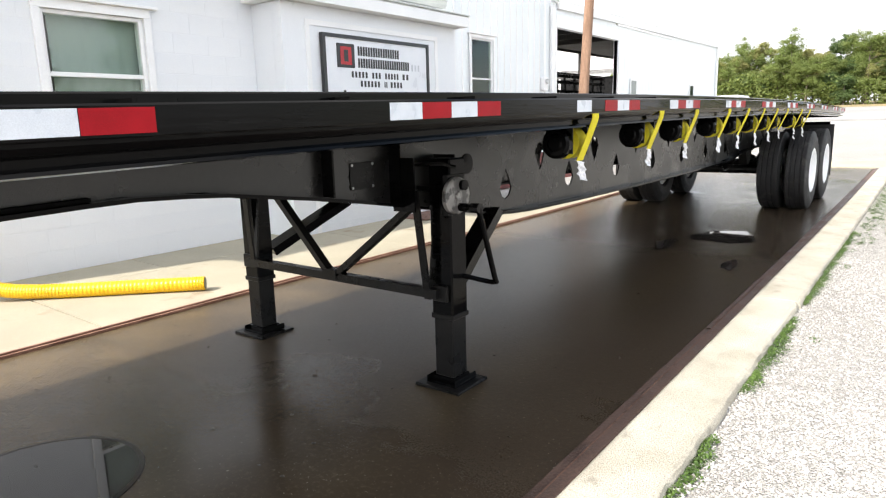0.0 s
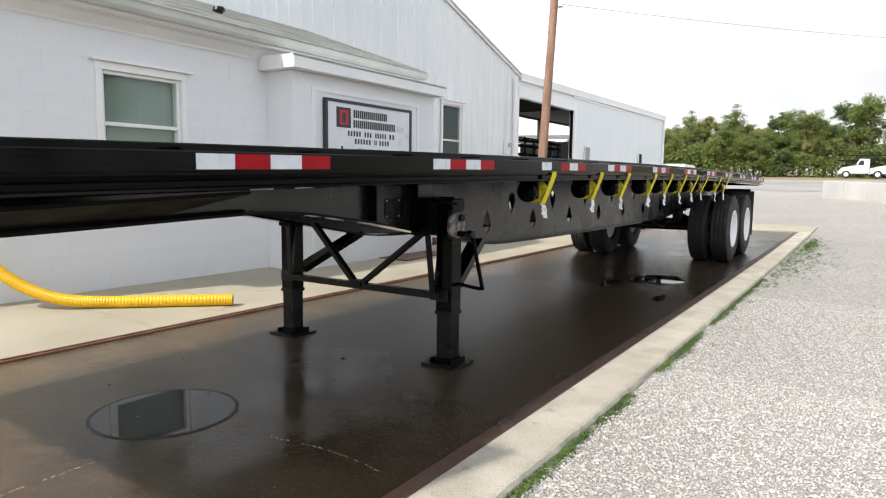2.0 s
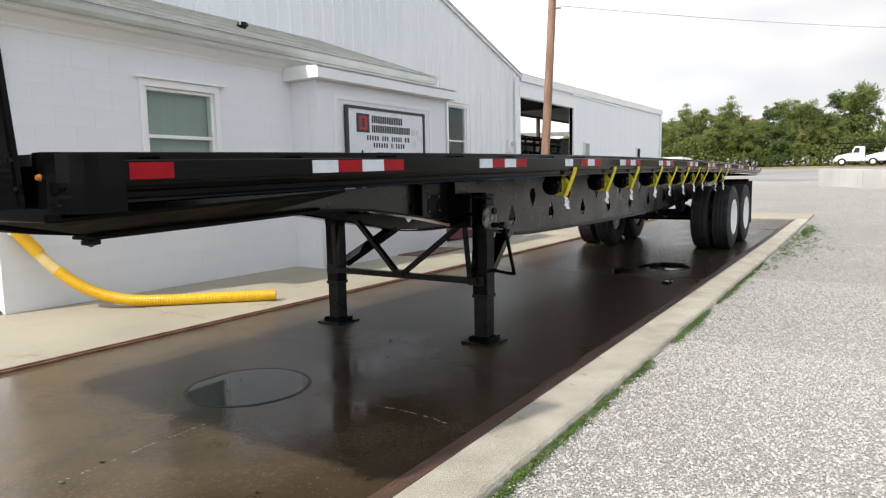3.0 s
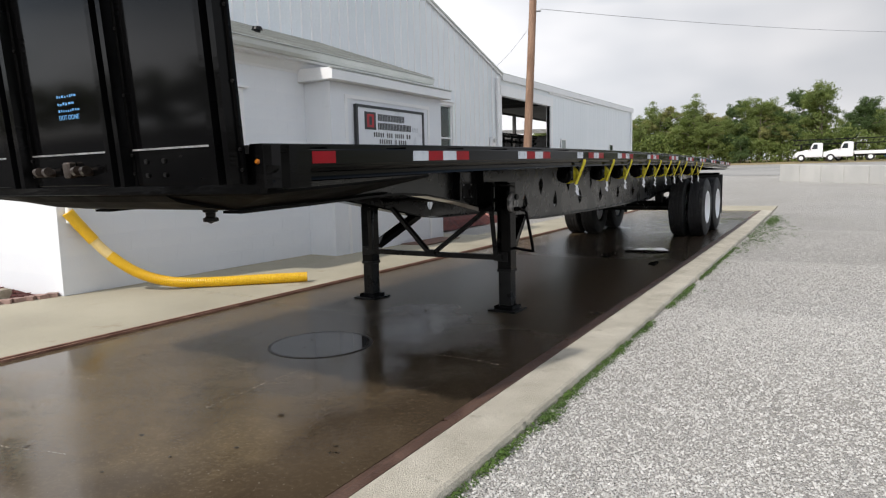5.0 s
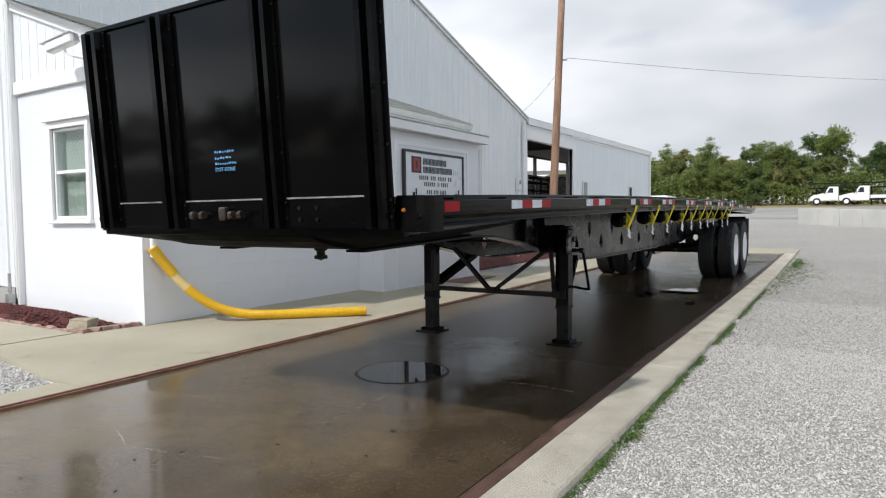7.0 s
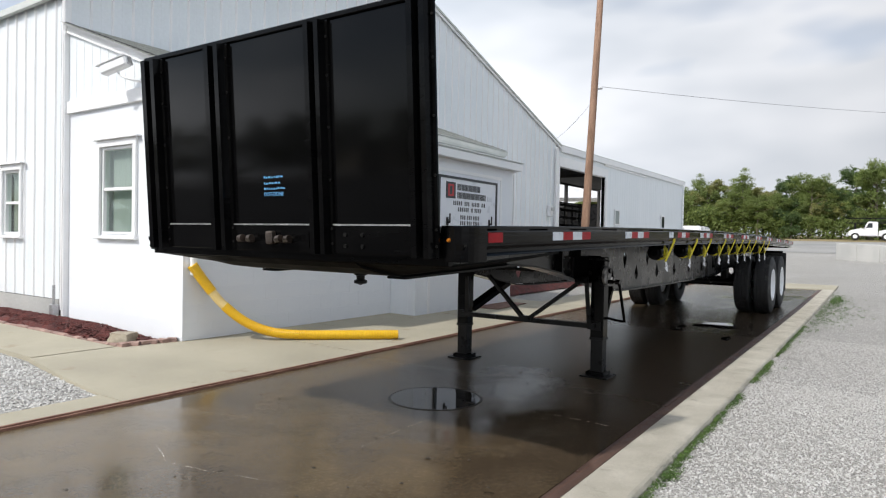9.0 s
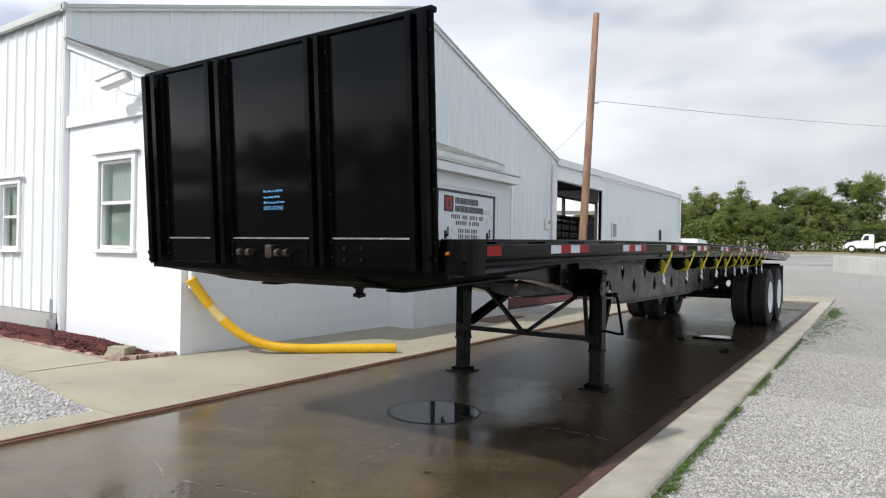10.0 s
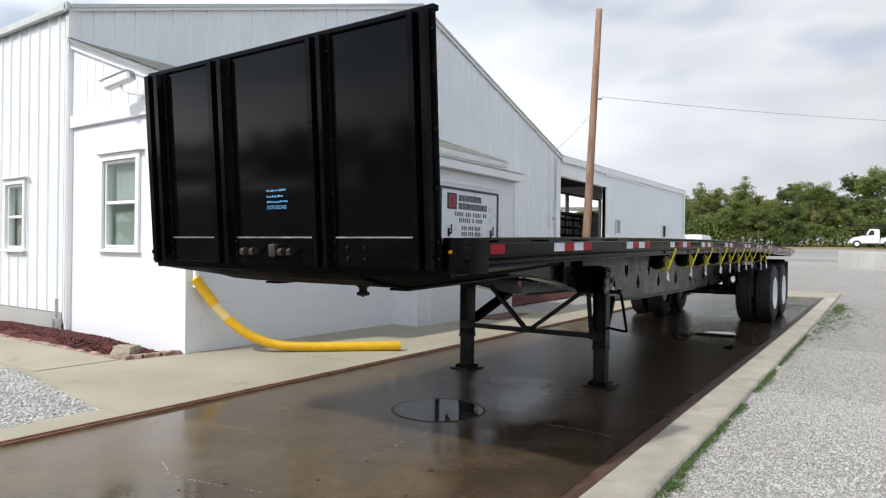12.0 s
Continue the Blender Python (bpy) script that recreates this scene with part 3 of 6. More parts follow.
# pale hairline cracks and dark debris on the pad
def crack(pts, seed):
    rnd = random.Random(seed)
    bm = bmesh.new()
    line = [Vector((a, b, -0.0243)) for a, b in pts]
    for p, q in zip(line, line[1:]):
        n = max(2, int((q - p).length / 0.03))
        side = Vector((-(q - p).y, (q - p).x, 0)).normalized()
        for i in range(n):
            if rnd.random() < 0.45:
                continue
            a, b = p.lerp(q, i / n) + side * rnd.uniform(-0.006, 0.006), p.lerp(q, (i + rnd.uniform(0.4, 0.9)) / n) + side * rnd.uniform(-0.006, 0.006)
            w = rnd.uniform(0.0010, 0.0028)
            bm.faces.new([bm.verts.new(v) for v in (a - side * w, b - side * w * 0.6, b + side * w * 0.6, a + side * w)])
    tagged(part("crack", bm, PALE_LIME, None), "pale lime-filled hairline crack in the wet pad", "crack", "cracks in the pad", "structure")


crack([(0.31, 0.60), (0.30, 0.84), (0.28, 1.10), (0.29, 1.39)], 1)
crack([(0.70, 2.02), (0.98, 2.06), (1.21, 2.06), (1.38, 2.03)], 2)
crack([(-0.72, -0.07), (-0.53, -0.14), (-0.40, -0.21), (-0.21, -0.18), (-0.05, -0.15), (0.24, -0.07)], 3)
crack([(-1.2, 0.35), (-0.9, 0.62), (-0.62, 0.66)], 4)


def debris():
    rnd = np.random.RandomState(44)
    V, F = [], []
    for _ in range(230):
        x, y = rnd.uniform(-1.55, 1.42), rnd.uniform(-1.6, 9.0)
        r = rnd.uniform(0.004, 0.013) * (2.0 if rnd.rand() < 0.10 else 1.0)
        a0, st = rnd.uniform(0, 6.28), rnd.uniform(0.4, 1.0)
        base = len(V)
        for k in range(7):
            a = 6.283 * k / 7
            q = r * rnd.uniform(0.6, 1.2)
            px, py = q * math.cos(a), q * math.sin(a) * st
            V.append((x + px * math.cos(a0) - py * math.sin(a0), y + px * math.sin(a0) + py * math.cos(a0), -0.0225 + rnd.uniform(-0.001, 0.003)))
        V.append((x, y, -0.0245 + rnd.uniform(0.003, 0.008)))
        F += [(base + k, base + (k + 1) % 7, base + 7) for k in range(7)]
    me = bpy.data.meshes.new("debris")
    me.from_pydata(V, [], F)
    me.materials.append(DEBRIS)
    tagged(new("debris", me), "scattered dark bits of wet leaf and grit on the pad", "debris", kind="stuff")


debris()

# steel edges and kerb on the driver's side
edge_r = thing("pad_edge", "rusty steel angle let into the pad's edge", "steel edge", (1.53, 0, 0), "steel pad edges", "structure")
re1 = random.Random(31)
y = -9.0
while y < 18.0:
    yb = min(y + re1.uniform(0.7, 1.9), 18.1)
    o = re1.uniform(-0.006, 0.004) + 0.012
    part("flange", run(o, 0.043, -0.20, -0.016 + re1.uniform(0, 0.006), y, yb - re1.uniform(0.002, 0.03)), EDGE_BROWN, edge_r)
    y = yb
part("lip", run(0.044, 0.058, -0.20, -0.012, -9, 18.1), RUST, edge_r)
part("outer_angle", run(0.059, 0.108, -0.20, -0.002, -9, 18.1), EDGE_BROWN, edge_r)
edge_l = thing("pad_edge", "rusty double steel angle along the concrete walk", "steel edge", (-1.69, 0, 0), "steel pad edges", "structure")
part("flange", run(-0.017, 0.0, -0.20, -0.006, -9, 18.1), RUST_RED, edge_l)
part("slot", run(-0.025, -0.0172, -0.20, -0.03, -9, 18.1), DEBRIS, edge_l)
part("flange", run(-0.045, -0.0252, -0.20, 0.004, -9, 18.1), RUST_RED, edge_l)
kerb = thing("kerb", "pale weathered concrete kerb strip beside the gravel", "kerb", (1.640, 0, 0), kind="structure")
rk = random.Random(4)
for i in range(10):
    ya, yb = -9 + 3.0 * i, -9 + 3.0 * (i + 1) - 0.006
    if ya > 18:
        break
    yb = min(yb, 18.1)
    bm = bmesh.new()
    n = 60
    rings = []
    for j in range(n + 1):
        y = ya + (yb - ya) * j / n
        w, h = rk.uniform(-0.005, 0.005) + 0.003 * math.sin(y * 2.3), rk.uniform(-0.0006, 0.0006)
        rings.append([(0, y, -0.2), (0, y, -0.004), (0.008, y, 0.0), (0.14, y, 0.001 + h), (0.262 + w, y, h), (0.277 + w, y, -0.010 + h), (0.285 + w + rk.uniform(-0.004, 0.004), y, -0.03), (0.289 + w, y, -0.2)])
    sweep(bm, rings)
    part("kerb_stone", bent(bm), KERB, kerb)

# concrete walk beside the office
apron = thing("concrete_walk", "tan concrete walk beside the office wall", "pavement", (0, 0, 0), kind="structure")


def slab(x0, x1, y0, y1, z0a=0.0, z1a=0.0):
    bm = bmesh.new()
    g = 0.004
    prism(bm, [(x0 + g, -0.2), (x1 - g, -0.2), (x1 - g, z1a - 0.004), (x1 - g - 0.006, z1a), (x0 + g + 0.006, z0a), (x0 + g, z0a - 0.004)], "y", y0 + g, y1 - g)
    part("slab", bent(bm), APRON, apron)


for ya, yb in ((3.0, 6.3), (6.3, 9.6), (9.6, 13.0), (13.0, 16.5), (16.5, 20.2)):
    slab(-3.0 if ya < 9 else -2.75, -1.736, ya, yb, 0.02, 0.0)
for ya, yb in ((3.0, 4.2), (4.2, 6.3), (6.3, 9.6)):
    slab(-3.78, -3.0, ya, yb, 0.03, 0.02)
slab(-2.065, -1.736, -9, 0.30, 0.0, 0.0)
for corner in ([(-1.74, 0.304), (-1.74, 2.996), (-3.87, 2.996), (-3.87, 0.575), (-2.95, 0.42), (-2.09, 0.308)], [(-3.905, 0.60), (-3.905, 1.44), (-10.0, 1.44), (-10.0, 0.74)]):
    bm = bmesh.new()
    prism(bm, corner, "z", -0.2, -0.004)
    prism(bm, [(x + 0.004 * (1 if x < -3.0 else -1), y + 0.004 * (1 if y < 1.0 else -1)) for x, y in corner], "z", -0.0035, 0.0)
    for v in bm.verts:
        if v.co.z > -0.1:
            v.co.z += 0.013 * (-1.74 - max(v.co.x, -3.9))
    part("slab", bent(bm), APRON, apron)
for xa, xb in ((-1.73, 0.1), (0.1, 1.925)):
    for ya, yb in ((18.11, 20.2),):
        slab(xa, xb, ya, yb, -0.002, -0.002)

# rusty plate by the porch
pl = part("steel_plate", B((-0.33, 0.33, -0.65, 0.65, 0, 0.012), bevel=0.003), RUST)
pl.location, pl.rotation_euler = (-3.02, 8.25, 0.024), (0, 0, radians(4))
tagged(pl, "flat rusty steel plate lying by the porch", "steel plate")


# ---- office of painted block ----
WALL_X, WALL_Y = -3.67, 2.09
BLOCKS = {}


def block_mesh(w, h, proud):
    key = (round(w, 3), round(h, 3), proud)
    if key not in BLOCKS:
        bm = bmesh.new()
        a, c, d = w / 2, h / 2, 0.0015
        back = [bm.verts.new(p) for p in ((-a, 0, -c), (a, 0, -c), (a, 0, c), (-a, 0, c))]
        front = [bm.verts.new(p) for p in ((-a + d, -proud, -c + d), (a - d, -proud, -c + d), (a - d, -proud, c - d), (-a + d, -proud, c - d))]
        bm.faces.new(front)
        for i in range(4):
            bm.faces.new((back[i], back[(i + 1) % 4], front[(i + 1) % 4], front[i]))
        bmesh.ops.recalc_face_normals(bm, faces=bm.faces)
        BLOCKS[key] = mesh_of("block", bm, WHITE_BLOCK)
    return BLOCKS[key]


def lay_blocks(parent, length, z0, z1, hole, place, rot, proud):
    """Courses of block on a wall; hole is (s0, s1, z0, z1) along the wall."""
    course, z = 0, z0
    while z < z1 - 0.05:
        h = min(0.2, z1 - z) - 0.003
        s = -0.2 if course % 2 else 0.0
        while s < length:
            a, b = max(s, 0.0), min(s + 0.4, length)
            pieces = [(a, b)]
            if hole and z + 0.1 > hole[2] and z + 0.1 < hole[3]:
                pieces = [(a, min(b, hole[0])), (max(a, hole[1]), b)]
            for p, q in pieces:
                if q - p > 0.03:
                    shared("block", block_mesh(q - p - 0.003, h, proud), parent, place((p + q) / 2, z + h / 2 + 0.002), (0, 0, rot))
            s += 0.4
        z += 0.2
        course += 1


def wall_with_hole(bm, axis, face, back, s0, s1, z0, z1, hole):
    """Wall boxes round an opening; axis is the way the wall runs."""
    def put(a, b, c, d):
        if b - a > 0.001 and d - c > 0.001:
            box(bm, *((min(face, back), max(face, back), a, b, c, d) if axis == "y" else (a, b, min(face, back), max(face, back), c, d)))
    h0, h1, hz0, hz1 = hole
    put(s0, h0, z0, z1)
    put(h1, s1, z0, z1)
    put(h0, h1, z0, hz0)
    put(h0, h1, hz1, z1)
    return bm


wall_e = thing("wall_east", "white painted concrete block wall of the office", "wall", (WALL_X, WALL_Y, 0), kind="structure")
wc = part("wall_core", wall_with_hole(bmesh.new(), "y", 0.0, -0.2, 0.0, 6.9, -0.1, 2.80, (1.578, 2.498, 1.19, 2.335)), MORTAR, wall_e)
wall_s = thing("wall_south", "sunlit white painted block end wall of the office", "wall", (-6.28, WALL_Y, 0), kind="structure")
part("wall_core", wall_with_hole(bmesh.new(), "x", 0.002, 0.2, 0.0, 2.608, -0.1, 2.9, (0.82, 1.63, 1.22, 2.36)), MORTAR, wall_s)

# boarded gable over the end wall, with its band and rake
gable = thing("gable_boards", "white vertical boards under the sloping office roof", "gable wall", (0, WALL_Y, 0), kind="structure")


def roof_under(x):
    return 3.03 + (-3.42 - x) * 0.355


for i in range(15):
    xa = -6.28 + i * 0.2
    if xa > -3.68:
        break
    xb = min(xa + 0.2, -3.67)
    bm = bmesh.new()
    prism(bm, [(xa + 0.004, 3.0), (xb - 0.004, 3.0), (xb - 0.004, roof_under(xb)), (xa + 0.004, roof_under(xa))], "y", -0.012, 0.02)
    part("board", bm, WHITE_METAL, gable)
bm = bmesh.new()
prism(bm, [(-6.28, 2.9), (-3.67, 2.9), (-3.67, roof_under(-3.67)), (-6.28, roof_under(-6.28))], "y", 0.02, 0.2)
part("backing", bm, WHITE_METAL, gable)
part("band", B((-6.28, -3.64, -0.045, 0.0, 2.85, 3.015), bevel=0.006), WHITE_TRIM, gable)
bm = bmesh.new()
prism(bm, [(-6.27, roof_under(-6.27) - 0.10), (-3.36, roof_under(-3.36) - 0.10), (-3.36, roof_under(-3.36) + 0.02), (-6.27, roof_under(-6.27) + 0.02)], "y", -0.05, -0.015)
part("rake_board", bm, WHITE_TRIM, gable)
bm = bmesh.new()
prism(bm, [(-6.27, roof_under(-6.27) + 0.022), (-3.33, roof_under(-3.33) + 0.022), (-3.33, roof_under(-3.33) + 0.050), (-6.27, roof_under(-6.27) + 0.050)], "y", -0.075, -0.02)
part("rake_shingles", bm, DARK_MATT_GREY, gable, "dark edge of the roof shingles")

roof = thing("office_roof", "low sloping roof of grey shingles with a white eave", "roof", (0, 0, 0), kind="structure")
bm = bmesh.new()
prism(bm, [(-3.40, roof_under(-3.40)), (-6.27, roof_under(-6.27)), (-6.27, roof_under(-6.27) + 0.03), (-3.40, roof_under(-3.40) + 0.03)], "y", 1.97, 9.0)
part("deck", bm, WHITE_TRIM, roof)
rs = random.Random(6)
for r in range(22):
    x_lo = -3.33 - r * 0.13
    bm = bmesh.new()
    z_lo, z_hi = roof_under(x_lo) + 0.034 + 0.010, roof_under(x_lo - 0.17) + 0.036
    y = 1.93
    while y < 9.02:
        w = rs.uniform(0.22, 0.34)
        yb, dz = min(y + w - 0.006, 9.03), rs.uniform(0, 0.004)
        prism(bm, [(x_lo, z_lo + dz - 0.009), (x_lo, z_lo + dz), (x_lo - 0.17, z_hi), (x_lo - 0.17, z_hi - 0.006)], "y", y, yb)
        y += w
    part("shingle_course", bm, SHINGLE, roof)
part("fascia", B((-3.425, -3.40, 1.95, 9.02, 2.87, 3.04)), WHITE_TRIM, roof)
part("soffit", B((-3.55, -3.426, 1.95, 9.02, 2.875, 2.895)), WHITE_TRIM, roof)
bm = bmesh.new()
prism(bm, [(-3.668, 2.74), (-3.655, 2.74), (-3.645, 2.77), (-3.60, 2.805), (-3.545, 2.85), (-3.535, 2.895), (-3.668, 2.895)], "y", 1.95, 9.02)
part("cove_moulding", bm, WHITE_TRIM, roof, "white cove moulding under the eave")
bm = bmesh.new()
GZ = 0.006
gp = [(-3.398, 2.995), (-3.398, 2.895), (-3.33, 2.895), (-3.30, 2.93), (-3.29, 2.98), (-3.275, 2.992), (-3.285, 2.997), (-3.305, 2.985), (-3.315, 2.94), (-3.34, 2.91), (-3.388, 2.91), (-3.388, 2.995)]
prism(bm, [(a, c + GZ) for a, c in gp], "y", 1.93, 9.05)
part("gutter", bm, GUTTER, roof, "pale grey-green metal gutter")
part("drip_edge", B((-3.41, -3.30, 1.93, 9.05, 3.020, 3.030)), GUTTER, roof, "pale metal drip edge")
v = thing("roof_vent", "small dark vent cap on the office roof", "roof vent", (-4.5, 5.8, roof_under(-4.5) + 0.02))
bm = bmesh.new()
cyl(bm, (0, 0, -0.05), (0, 0, 0.05), 0.05)
part("pipe", bm, BLACK_WORN, v)
bm = bmesh.new()
cyl(bm, (0, 0, 0.051), (0, 0, 0.10), 0.085, 0.07)
part("cap", bm, BLACK_WORN, v)

# porch block with the sign
porch = thing("porch", "white porch block that stands out from the office wall", "porch", (0, 0, 0), kind="structure")
PX, PY0, PY1 = -3.17, 5.88, 9.05
part("front_wall", B((PX - 0.15, PX, PY0, PY1, -0.1, 2.61)), WHITE_BLOCK, porch)
part("side_wall", B((WALL_X + 0.002, PX - 0.152, PY0, PY0 + 0.15, -0.1, 2.61)), WHITE_BLOCK, porch)
part("side_wall", B((-6.2, PX - 0.152, PY1 - 0.15, PY1 - 0.002, -0.1, 2.61)), WHITE_BLOCK, porch)
bm = bmesh.new()
prism(bm, [(-3.66, 2.615), (PX + 0.17, 2.615), (PX + 0.17, 2.745), (PX + 0.14, 2.775), (-3.66, 2.80)], "y", PY0 - 0.14, PY1 + 0.12)
part("hood", bm, WHITE_TRIM, porch, "white boxed hood")
part("drip_edge", B((PX + 0.13, PX + 0.185, PY0 - 0.155, PY1 + 0.135, 2.767, 2.781)), GUTTER, porch)
part("trim_frame", B((PX, PX + 0.012, 6.20, 6.26, 0.02, 2.45), (PX, PX + 0.012, 8.56, 8.62, 0.02, 2.45), (PX, PX + 0.012, 6.26, 8.56, 2.39, 2.45)), WHITE_TRIM, porch)
part("plinth", B((PX, PX + 0.006, PY0, PY1, 0.0, 0.12)), MORTAR, porch)


# ---- windows ----
def window(name, label, at, rot, w, z0, z1, rail, casing=0.068, blind=True):
    """A sash window whose outer face looks along local -y; its width is centred."""
    o = thing(name, label, "window", at, kind="structure")
    o.rotation_euler = (0, 0, rot)
    h = w / 2
    part("casing", B((-h - casing, -h, -0.038, 0.0, z0 - 0.02, z1 + 0.0), (h, h + casing, -0.038, 0.0, z0 - 0.02, z1), (-h - casing, h + casing, -0.034, 0.0, z1 + 0.001, z1 + 0.085), bevel=0.004), WHITE_TRIM, o)
    part("drip_cap", B((-h - casing - 0.05, h + casing + 0.07, -0.075, 0.0, z1 + 0.086, z1 + 0.110), bevel=0.003), WHITE_TRIM, o)
    part("sill", B((-h - casing - 0.02, h + casing + 0.02, -0.06, 0.12, z0 - 0.06, z0 - 0.021), bevel=0.006), WHITE_TRIM, o)
    f = 0.035
    part("window_frame", B((-h, -h + f, 0.005, 0.09, z0, z1), (h - f, h, 0.005, 0.09, z0, z1), (-h + f, h - f, 0.005, 0.09, z1 - f, z1), (-h + f, h - f, 0.005, 0.09, z0, z0 + f), (-h + f, h - f, 0.012, 0.075, rail - 0.02, rail + 0.02), bevel=0.003), WHITE_TRIM, o)
    for a, b, d in ((z0 + f, rail - 0.02, 0.05), (rail + 0.02, z1 - f, 0.03)):
        p = part("pane", B((-h + f, h - f, d, d + 0.004, a, b)), GLASS, o)
        p.visible_shadow = False
    if blind:
        bm = bmesh.new()
        xa, xb = -h + 0.11 * w, h - 0.012
        pts = [(xa + (xb - xa) * i / 40, 0.115 + 0.004 * math.sin(i * 0.5) + 0.0015 * math.sin(i * 1.3)) for i in range(41)]
        sweep(bm, [[(x, q, z) for x, q in pts] + [(x, q + 0.003, z) for x, q in reversed(pts)] for z in (z0 + 0.01, z1 - 0.01)])
        part("curtain", bm, BLIND, o, "pale grey-green curtain drawn behind the glass")
    return o


window("window_1", "white sash window with a grey-green shade in the block wall", (WALL_X, 4.128, 0), radians(90), 0.92, 1.20, 2.332, 1.785)
window("window_2", "white sash window with a pale shade in the sunlit end wall", (-5.057, WALL_Y, 0), 0, 0.77, 1.232, 2.345, 1.81)


# ---- metal building behind the office ----
MX = -6.3


def ribbed(bm, x0, x1, zlo, top, deep=1.0):
    """One metal panel with a rib at its start, in the local xz plane facing -y; top is a function of x."""
    prof = [(x0, 0.0), (x0 + 0.012, -0.022), (x0 + 0.034, -0.022), (x0 + 0.046, 0.0), ((x0 + x1) / 2 - 0.012, 0.0), ((x0 + x1) / 2, -0.004), ((x0 + x1) / 2 + 0.012, 0.0), (x1, 0.0)]
    prof = [(min(x, x1), y * deep) for x, y in prof]
    lo = [bm.verts.new((x, y, zlo)) for x, y in prof]
    hi = [bm.verts.new((x, y, top(x))) for x, y in prof]
    # rib faces take a second, whiter slot: their highlight is put into the colour
    for i in range(len(prof) - 1):
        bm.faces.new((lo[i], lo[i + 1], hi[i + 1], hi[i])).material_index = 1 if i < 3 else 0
    return bm


RIDGE_Y, RIDGE_Z, EAVE_Z = 10.1, 7.05, 4.50
GY0, GY1 = 2.05, 18.2


def gable_top(y):
    return EAVE_Z + (RIDGE_Z - EAVE_Z) * (y - GY0) / (RIDGE_Y - GY0) if y < RIDGE_Y else RIDGE_Z + (4.50 - RIDGE_Z) * (y - RIDGE_Y) / (GY1 - RIDGE_Y)


hall = thing("wall_hall_east", "tall white ribbed metal gable wall of the hall", "wall", (MX, 0, 0), kind="structure")
W3 = (13.97, 14.91, 1.5, 3.19)
y = GY0
while y < GY1 - 0.01:
    yb = min(y + 0.305, GY1)
    spans = [(0.0, None)]
    if W3[0] < y + 0.15 < W3[1]:
        spans = [(0.0, W3[2]), (W3[3], None)]
    for zlo, zhi in spans:
        bm = bmesh.new()
        ribbed(bm, y, yb, zlo, (lambda q: gable_top(q)) if zhi is None else (lambda q, zz=zhi: zz))
        bmesh.ops.transform(bm, matrix=Matrix.Rotation(radians(90), 4, "Z"), verts=bm.verts)
        # whiter slot for the ribs' painted highlight
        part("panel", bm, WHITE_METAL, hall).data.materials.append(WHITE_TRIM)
    y += 0.305
bm = bmesh.new()
pts = [(GY0, 0), (13.9, 0), (13.9, gable_top(13.9)), (RIDGE_Y, RIDGE_Z), (GY0, EAVE_Z)]
prism(bm, [(a, b - 0.01) for a, b in pts], "x", -0.16, -0.03)
prism(bm, [(14.97, 0), (GY1, 0), (GY1, gable_top(GY1) - 0.01), (14.97, gable_top(14.97) - 0.01)], "x", -0.16, -0.03)
part("backing", bm, UNLIT_IN, hall)
part("corner_trim", B((-0.02, 0.03, GY0 - 0.035, GY0 + 0.05, 0.1, EAVE_Z), bevel=0.004), WHITE_TRIM, hall)
part("corner_trim", B((-0.02, 0.03, GY1 - 0.10, GY1, 0.0, 4.44), bevel=0.004), WHITE_TRIM, hall)
for ya, za, yb, zb in ((GY0 - 0.1, EAVE_Z - 0.03, RIDGE_Y, RIDGE_Z), (RIDGE_Y, RIDGE_Z, GY1 + 0.1, 4.47)):
    bm = bmesh.new()
    prism(bm, [(ya, za - 0.045), (yb, zb - 0.045), (yb, zb + 0.05), (ya, za + 0.05)], "x", 0.03, 0.06)
    part("rake_trim", bm, WHITE_TRIM, hall)
window("window_3", "tall dark sash window in the ribbed metal wall", (MX + 0.03, 14.44, 0), radians(90), 0.94, 1.5, 3.19, 2.27, blind=False)
# box behind the glass, its room shade in the colour
part("window_lining", B((-0.6, -0.03, 13.92, 13.97, 1.4, 3.3), (-0.6, -0.03, 14.91, 14.96, 1.4, 3.3), (-0.62, -0.6, 13.9, 15.0, 1.35, 3.35), (-0.6, -0.03, 13.97, 14.91, 3.19, 3.24), (-0.6, -0.03, 13.97, 14.91, 1.45, 1.5)), UNLIT_IN, hall)

hall_roof = thing("hall_roof", "pale metal roof of the hall", "roof", (0, 0, 0), kind="structure")
for ya, za, yb, zb in ((GY0 - 0.04, EAVE_Z - 0.02, RIDGE_Y, RIDGE_Z + 0.03), (RIDGE_Y, RIDGE_Z + 0.03, GY1 + 0.1, 4.50)):
    bm = bmesh.new()
    prism(bm, [(ya, za), (yb, zb), (yb, zb + 0.05), (ya, za + 0.05)], "x", -24.0, MX + 0.09)
    part("roof_sheet", bm, GUTTER, hall_roof)
part("gutter", B((-24.0, MX + 0.09, GY0 - 0.10, GY0 - 0.041, EAVE_Z - 0.06, EAVE_Z + 0.05), bevel=0.01), GUTTER, hall_roof)

south = thing("wall_hall_south", "sunlit white ribbed metal side wall of the hall", "wall", (0, GY0, 0), kind="structure")
x = -24.0
W4 = (-8.12, -7.55, 1.20, 2.15)
while x < -6.30:
    xb = min(x + 0.30, -6.28)
    spans = [(0.32, EAVE_Z)]
    if W4[0] - 0.05 < x + 0.15 < W4[1] + 0.05:
        spans = [(0.32, W4[2]), (W4[3], EAVE_Z)]
    for zlo, zhi in spans:
        bm = bmesh.new()
        ribbed(bm, x, xb, zlo, lambda q, zz=zhi: zz)
        # same whiter slot, so the rib highlight is colour here too
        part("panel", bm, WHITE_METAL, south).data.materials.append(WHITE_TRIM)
    x += 0.30
